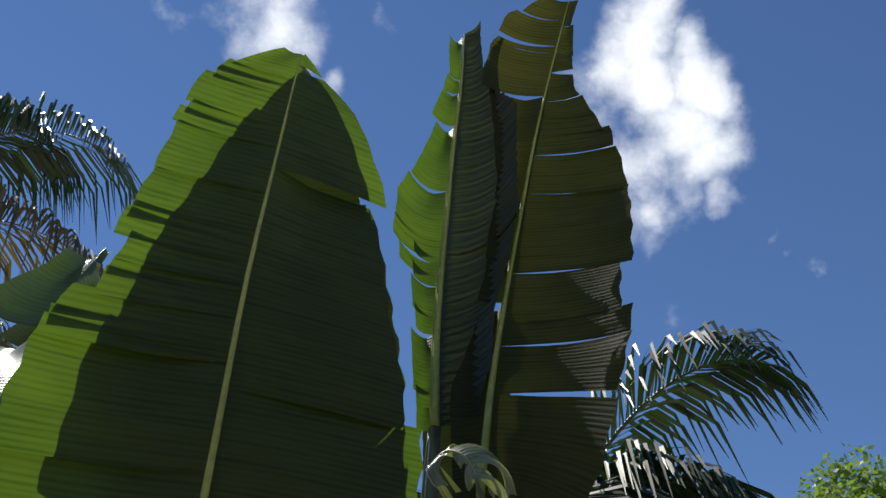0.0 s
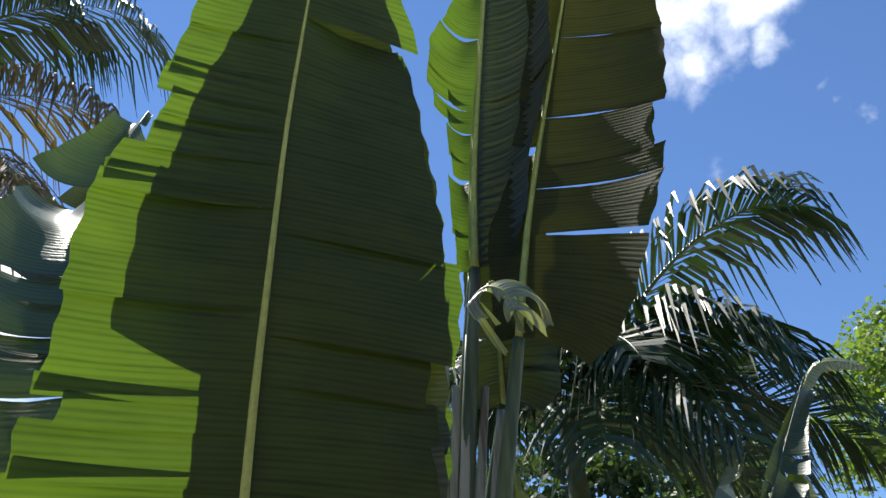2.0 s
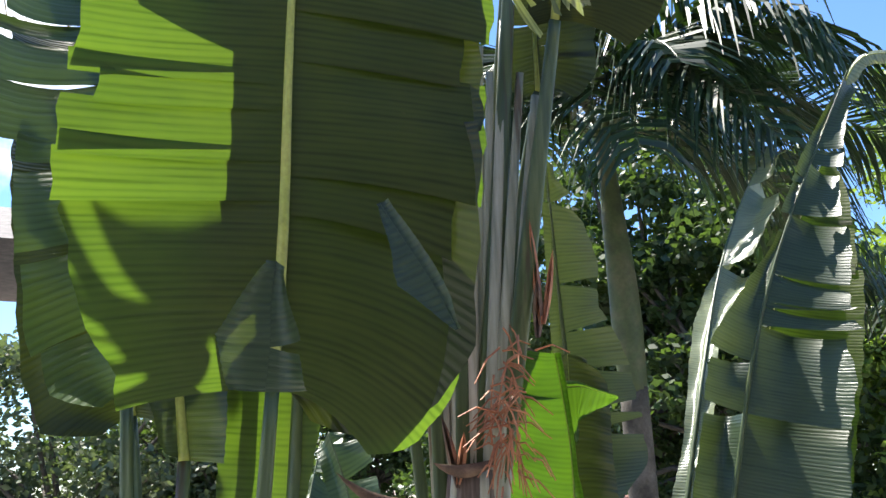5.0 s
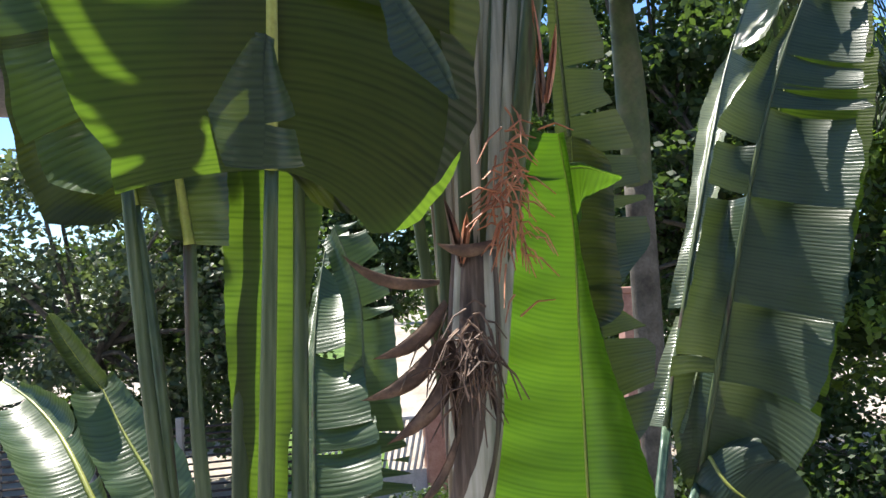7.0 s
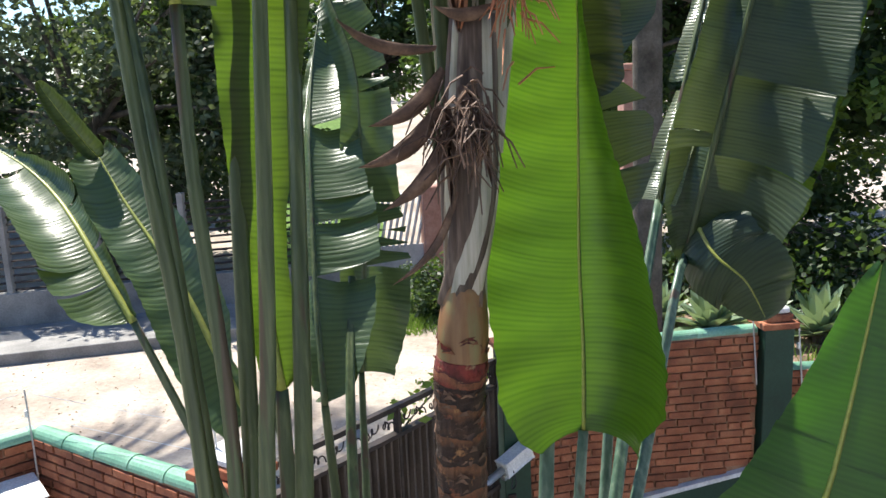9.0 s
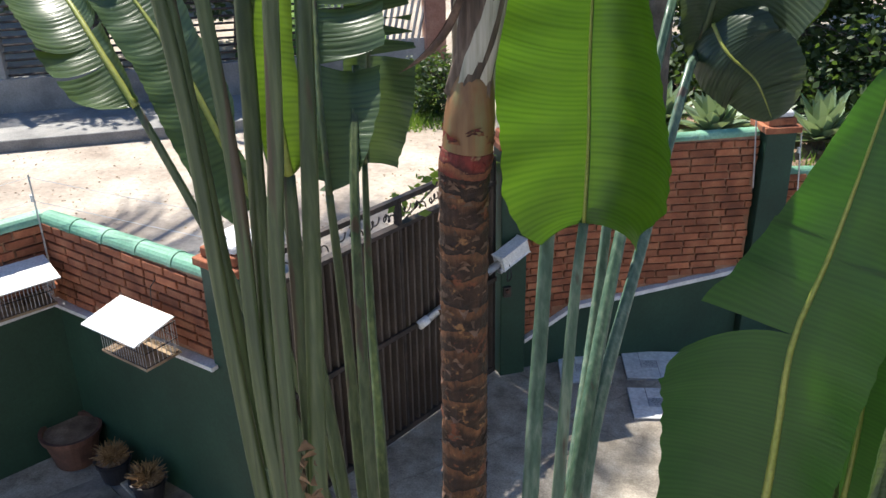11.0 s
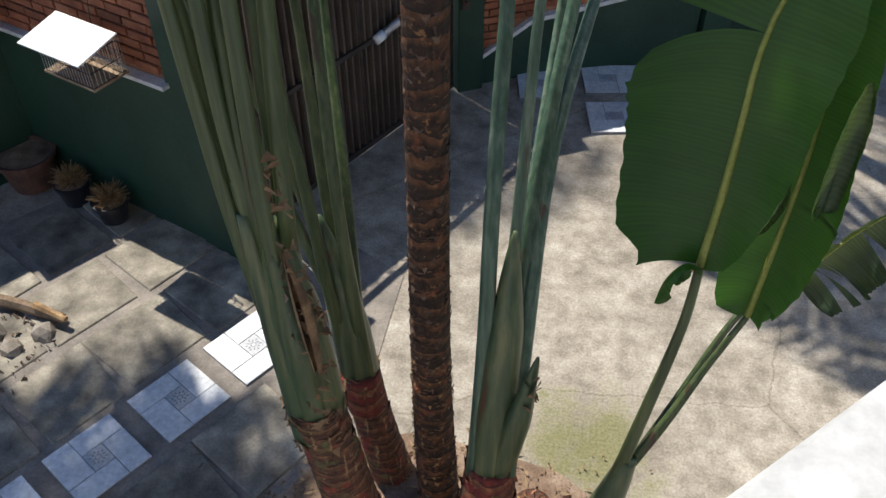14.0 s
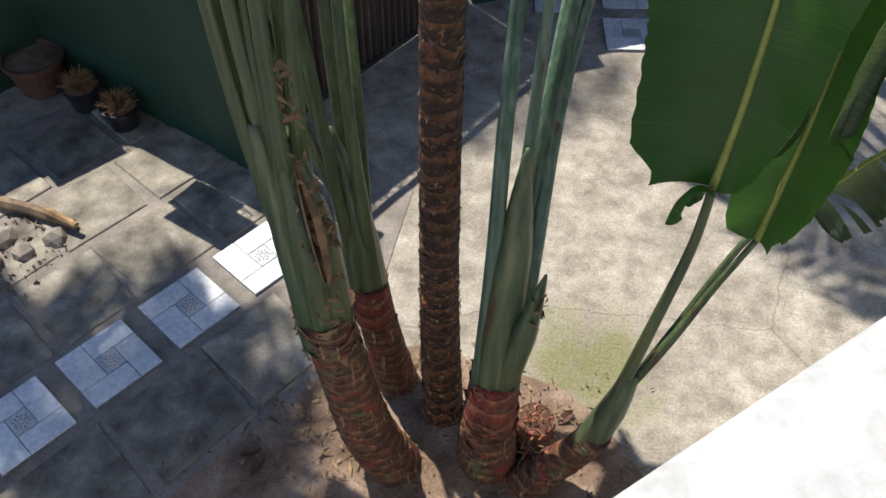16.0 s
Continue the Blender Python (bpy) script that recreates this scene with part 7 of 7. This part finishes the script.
palm = thing("palm_tree", "feather palm with a green crownshaft behind the wall", "palm")
part("trunk", tube([(0.34, 8.02, -0.05), (0.33, 8.02, 3.4), (0.31, 8.0, 5.3)], [0.16, 0.13, 0.125], 14, 1, 14), TRUNK_GREY, palm, "ringed grey palm trunk", smooth=True)
part("crownshaft", tube([(0.31, 8.0, 5.2), (0.30, 7.98, 5.7), (0.28, 7.96, 6.3), (0.25, 7.94, 6.8), (0.20, 7.93, 7.8)], [0.12, 0.14, 0.125, 0.09, 0.075], 14, 1, 14), CROWNSHAFT, palm, "green crownshaft with brown edges", smooth=True)
for k, (ox, oy, ln, rise, dr, h) in enumerate([(1, -0.5, 2.85, 4.2, 2.7, 0.9), (0.9, -0.75, 2.6, 2.2, 2.3, 0.8), (1, 0.2, 3.2, 1.5, 1.7, 0.7), (0.3, -1, 2.2, 1.6, 1.8, 0.8), (-0.5, -0.8, 2.0, 1.8, 1.8, 0.8), (-1, 0.1, 2.8, 2.2, 1.8, 0.7), (0.9, 0.6, 3.0, 2.6, 1.4, 0.6), (-0.3, 1, 2.8, 2.4, 1.6, 0.6), (0.1, -1, 2.3, 0.7, 1.6, 0.9), (0.6, -0.9, 2.4, 0.9, 1.7, 0.9), (-0.7, -0.5, 2.2, 0.6, 2.0, 0.9), (0.8, 0.1, 2.4, 0.5, 2.0, 0.9)]):
    frond(palm, (0.21, 7.93, 7.65), (ox, oy), ln, rise, dr, 1.0, FROND, 70 + k, 70, h, "arching dark green feather leaf")
palm2 = thing("palm_tree", "second feather palm with drooping sunlit leaves", "palm")
part("trunk", tube([(3.9, 9.6, -0.05), (3.9, 9.6, 3.0), (3.85, 9.6, 5.6)], [0.17, 0.14, 0.12], 12, 1, 12), TRUNK_GREY, palm2, smooth=True)
for k, (ox, oy, ln, rise, dr) in enumerate([(-1, -0.2, 2.6, 2.8, 1.4), (-0.8, -0.7, 2.4, 2.0, 1.6), (0.2, -1, 2.4, 2.4, 1.8), (1, -0.4, 2.6, 2.6, 1.6), (-0.6, 0.8, 2.4, 2.2, 1.6), (0.8, -0.8, 2.4, 1.4, 2.2), (-0.4, -1, 2.2, 1.2, 2.4), (0.5, 0.9, 2.4, 2.4, 1.6)]):
    frond(palm2, (3.85, 9.6, 5.6), (ox, oy), ln, rise, dr, 0.6, FROND_DRY if k == 5 else FROND, 90 + k, 50, 0.8)
palm3 = thing("palm_tree", "tall palm with drooping green and dry fronds against the sky", "palm")
part("trunk", tube([(-15.8, 14.2, -0.05), (-15.7, 14.2, 9.0), (-15.4, 14.2, 20.4)], [0.3, 0.26, 0.22], 12, 1, 12), TRUNK_GREY, palm3, smooth=True)
for k, (ox, oy, z, ln, rise, dr, mat) in enumerate([(1, -0.1, 20.5, 8.3, 5.4, 6.0, FROND), (1, 0.0, 20.5, 5.5, 5.2, 4.1, FROND), (1, 0.05, 19.0, 8.3, 3.2, 5.2, FROND_DRY), (1, -0.3, 17.4, 7.0, 1.3, 3.8, FROND_DRY), (1, 0.1, 16.6, 6.8, 1.6, 3.1, FROND_DRY)]):
    frond(palm3, (-15.4, 14.2, z), (ox, oy), ln, rise, dr, 2.1, mat, 110 + k, 60, 1.15)
# Palm added out of view for the feathery shade on the stone path.
palm4 = thing("palm_tree", "unseen feather palm added beside the garden to shade the stone path", "palm")
part("trunk", tube([(-6.6, 4.75, -0.05), (-6.6, 4.75, 5.0), (-6.55, 4.75, 9.0)], [0.2, 0.17, 0.14], 12, 1, 12), TRUNK_GREY, palm4, smooth=True)
for k in range(13):
    a = k * 2.399
    frond(palm4, (-6.55, 4.75, 8.9), (math.cos(a), math.sin(a)), 1.75 + 0.15 * (k % 3), 1.2 + 0.3 * (k % 4), 1.6, 1.0, FROND, 130 + k, 56, 0.7)


def agave(x, y, z, r, seed):
    rng = random.Random(seed)
    a = thing("agave", "pale blue-green agave rosette behind the wall", "agave", "agaves on the bank")
    for k in range(34):
        bm = bmesh.new()
        an, tilt = k * 2.4, 0.15 + 1.2 * (k / 34)
        d = Vector((math.cos(an) * math.sin(tilt), math.sin(an) * math.sin(tilt), math.cos(tilt)))
        s = Vector((-math.sin(an), math.cos(an), 0))
        n = s.cross(d)
        ln = r * rng.uniform(0.8, 1.1)
        prev = None
        for u, w in ((0, 0.05), (0.3, 0.085), (0.6, 0.09), (0.85, 0.05), (1, 0.004)):
            c = Vector((x, y, z + 0.05)) + d * ln * u - Vector((0, 0, 0.12 * u * u * r * math.sin(tilt)))
            cur = [bm.verts.new(c + s * w * r * q * 1.6 + n * w * r * (0.5 if q else -0.3) * -1) for q in (-1, 0, 1)]
            if prev:
                bm.faces.new((prev[0], prev[1], cur[1], cur[0]))
                bm.faces.new((prev[1], prev[2], cur[2], cur[1]))
            prev = cur
        part("blade", bm, AGAVE, a)
    part("stem", tube([(x, y, -0.05), (x, y, z + 0.1)], [0.09, 0.08], 8), TRUNK_GREY, a)
    return a


for k, (x, y) in enumerate([(0.62, 11.3), (1.2, 10.9), (1.85, 11.3), (2.45, 10.8), (3.2, 11.2), (0.2, 11.6)]):
    agave(x, y, 1.0, 0.55 + 0.1 * (k % 2), 130 + k)
bk = bmesh.new()
prof = [(0.0, -0.03), (0.25, 0.7), (0.7, 0.95), (3.6, 1.0), (5.5, 1.05), (6.2, -0.03)]
cols = []
for k in range(13):
    p = Vector((0.1 + 0.9 * k, 8.75 + 0.27 * k, 0))
    cols.append([bk.verts.new(p + Vector((-0.15 * u, u, z * (0.25 if k in (0, 12) else 1.0) + 0.04 * noise.noise((k, u, 0))))) for u, z in prof])
for c0, c1 in zip(cols, cols[1:]):
    for q in range(5):
        bk.faces.new((c0[q], c1[q], c1[q + 1], c0[q + 1]))
tagged(part("bank", bk, SOIL, smooth=True), "raised earth bank behind the garden wall", "bank", kind="structure")
gb = bmesh.new()
rg = random.Random(33)
for _ in range(5000):
    if rg.random() < 0.6:
        x, y = rg.uniform(0.2, 6.0), rg.uniform(8.6, 13.0)
        if y < 7.9 + 0.3 * x:
            continue
    else:
        x, y = rg.gauss(-3.4, 0.35), rg.uniform(13.8, 16.5)
    a, h = rg.uniform(0, 6.28), rg.uniform(0.06, 0.2)
    o = Vector((math.cos(a), math.sin(a), 0)) * 0.012
    l2 = Vector((rg.uniform(-0.08, 0.08), rg.uniform(-0.08, 0.08), h))
    b = Vector((x, y, -0.03 if x < 0 else 0.95))
    gb.faces.new([gb.verts.new(v) for v in (b - o, b + o, b + l2)])
tagged(part("grass", gb, GRASS), "patchy grass on the bank", "grass", kind="stuff")
vine = thing("vine", "light green leafy vine over the gate", "vine")
vb = bmesh.new()
rv = random.Random(35)
for k in range(9):
    foliage(vb, G0 + GD * (GL * (0.45 + 0.06 * k)) + Vector((0.05, 0.2, 2.0 + rv.uniform(-0.15, 0.12))), (0.12, 0.1, 0.1), 16, 0.09, rv)
part("vine_leaves", vb, FOLIAGE_LIGHT, vine)
part("vine_stem", tube([G0 + GD * (GL * 0.4) + Vector((0, 0.2, 1.7)), G0 + GD * (GL * 0.7) + Vector((0, 0.22, 2.0)), G0 + GD * GL + Vector((0, 0.2, 2.0))], 0.008, 5, 1, 12), TRUNK_GREY, vine)

# wire guard on the wall
guard = thing("wire_guard", "thin metal rods and wires along the wall top", "wire guard")
rods = [(-4.03, 5.28, 1.9), (-2.28, 4.62, 2.0), (1.2, 7.6, 2.1), (1.62, 7.72, 1.7), (-4.7, 4.45, 1.9)]
for x, y, z in rods:
    part("rod", add_tube(bmesh.new(), [Vector((x + 0.03, y - 0.09, z - 0.45)), Vector((x, y - 0.05, z)), Vector((x - 0.03, y - 0.02, z + 0.42))], 0.007, 6), STEEL, guard)
    part("insulator", add_tube(bmesh.new(), [Vector((x - 0.03, y - 0.03, z + 0.22)), Vector((x - 0.03, y - 0.03, z + 0.27))], 0.016, 8), WHITE_METAL, guard, "white insulator")
for a, b in ((rods[0], rods[1]), (rods[4], rods[0])):
    for dz in (0.22, 0.4):
        part("wire", tube([(a[0] - 0.03, a[1] - 0.02, a[2] + dz), ((a[0] + b[0]) / 2, (a[1] + b[1]) / 2, (a[2] + b[2]) / 2 + dz - 0.02), (b[0] - 0.03, b[1] - 0.02, b[2] + dz)], 0.0018, 4, 1, 8), STEEL, guard)

# fallen leaves on the soil
for k, (x, y, a) in enumerate([(-1.42, 2.2, 0.4), (-1.36, 2.12, 1.2), (0.42, 2.2, 2.0), (0.25, 2.7, 0.9)]):
    bm = bmesh.new()
    grid = [[bm.verts.new((x + math.cos(a) * u * 0.06 - math.sin(a) * v * 0.03 * (1 - u * u), y + math.sin(a) * u * 0.06 + math.cos(a) * v * 0.03 * (1 - u * u), 0.035 + 0.02 * v * v + 0.012 * u)) for v in (-1, 0, 1)] for u in (-1, -0.5, 0, 0.5, 1)]
    for r0, r1 in zip(grid, grid[1:]):
        for q in range(2):
            bm.faces.new((r0[q], r0[q + 1], r1[q + 1], r1[q]))
    tagged(part("fallen_leaf", bm, CLAY), "curled dry reddish leaf on the soil", "fallen leaf", "fallen leaves")

# ---------------------------------------------------------------- bricks, last
lay_bricks(wall_l, P_L0, P_L1, (1.385, 1.34), (1.99, 1.95), (-0.41, -0.91), 1)
lay_bricks(wall_m, P_L1, P_M1, (1.34, 1.32), (1.95, 1.95), (0.81, -0.59), 2)
lay_bricks(wall_r, R0, R1, (0.32, 0.61), (2.05, 2.06), (0.25, -0.97), 3)
lay_bricks(wall_r, R1, R2, (0.61, 0.89), (2.06, 2.10), (0.25, -0.97), 4)
lay_bricks(wall_r, (1.5, 7.66), (2.4, 7.91), (0.55, 0.57), (1.72, 1.70), (0.25, -0.97), 5)
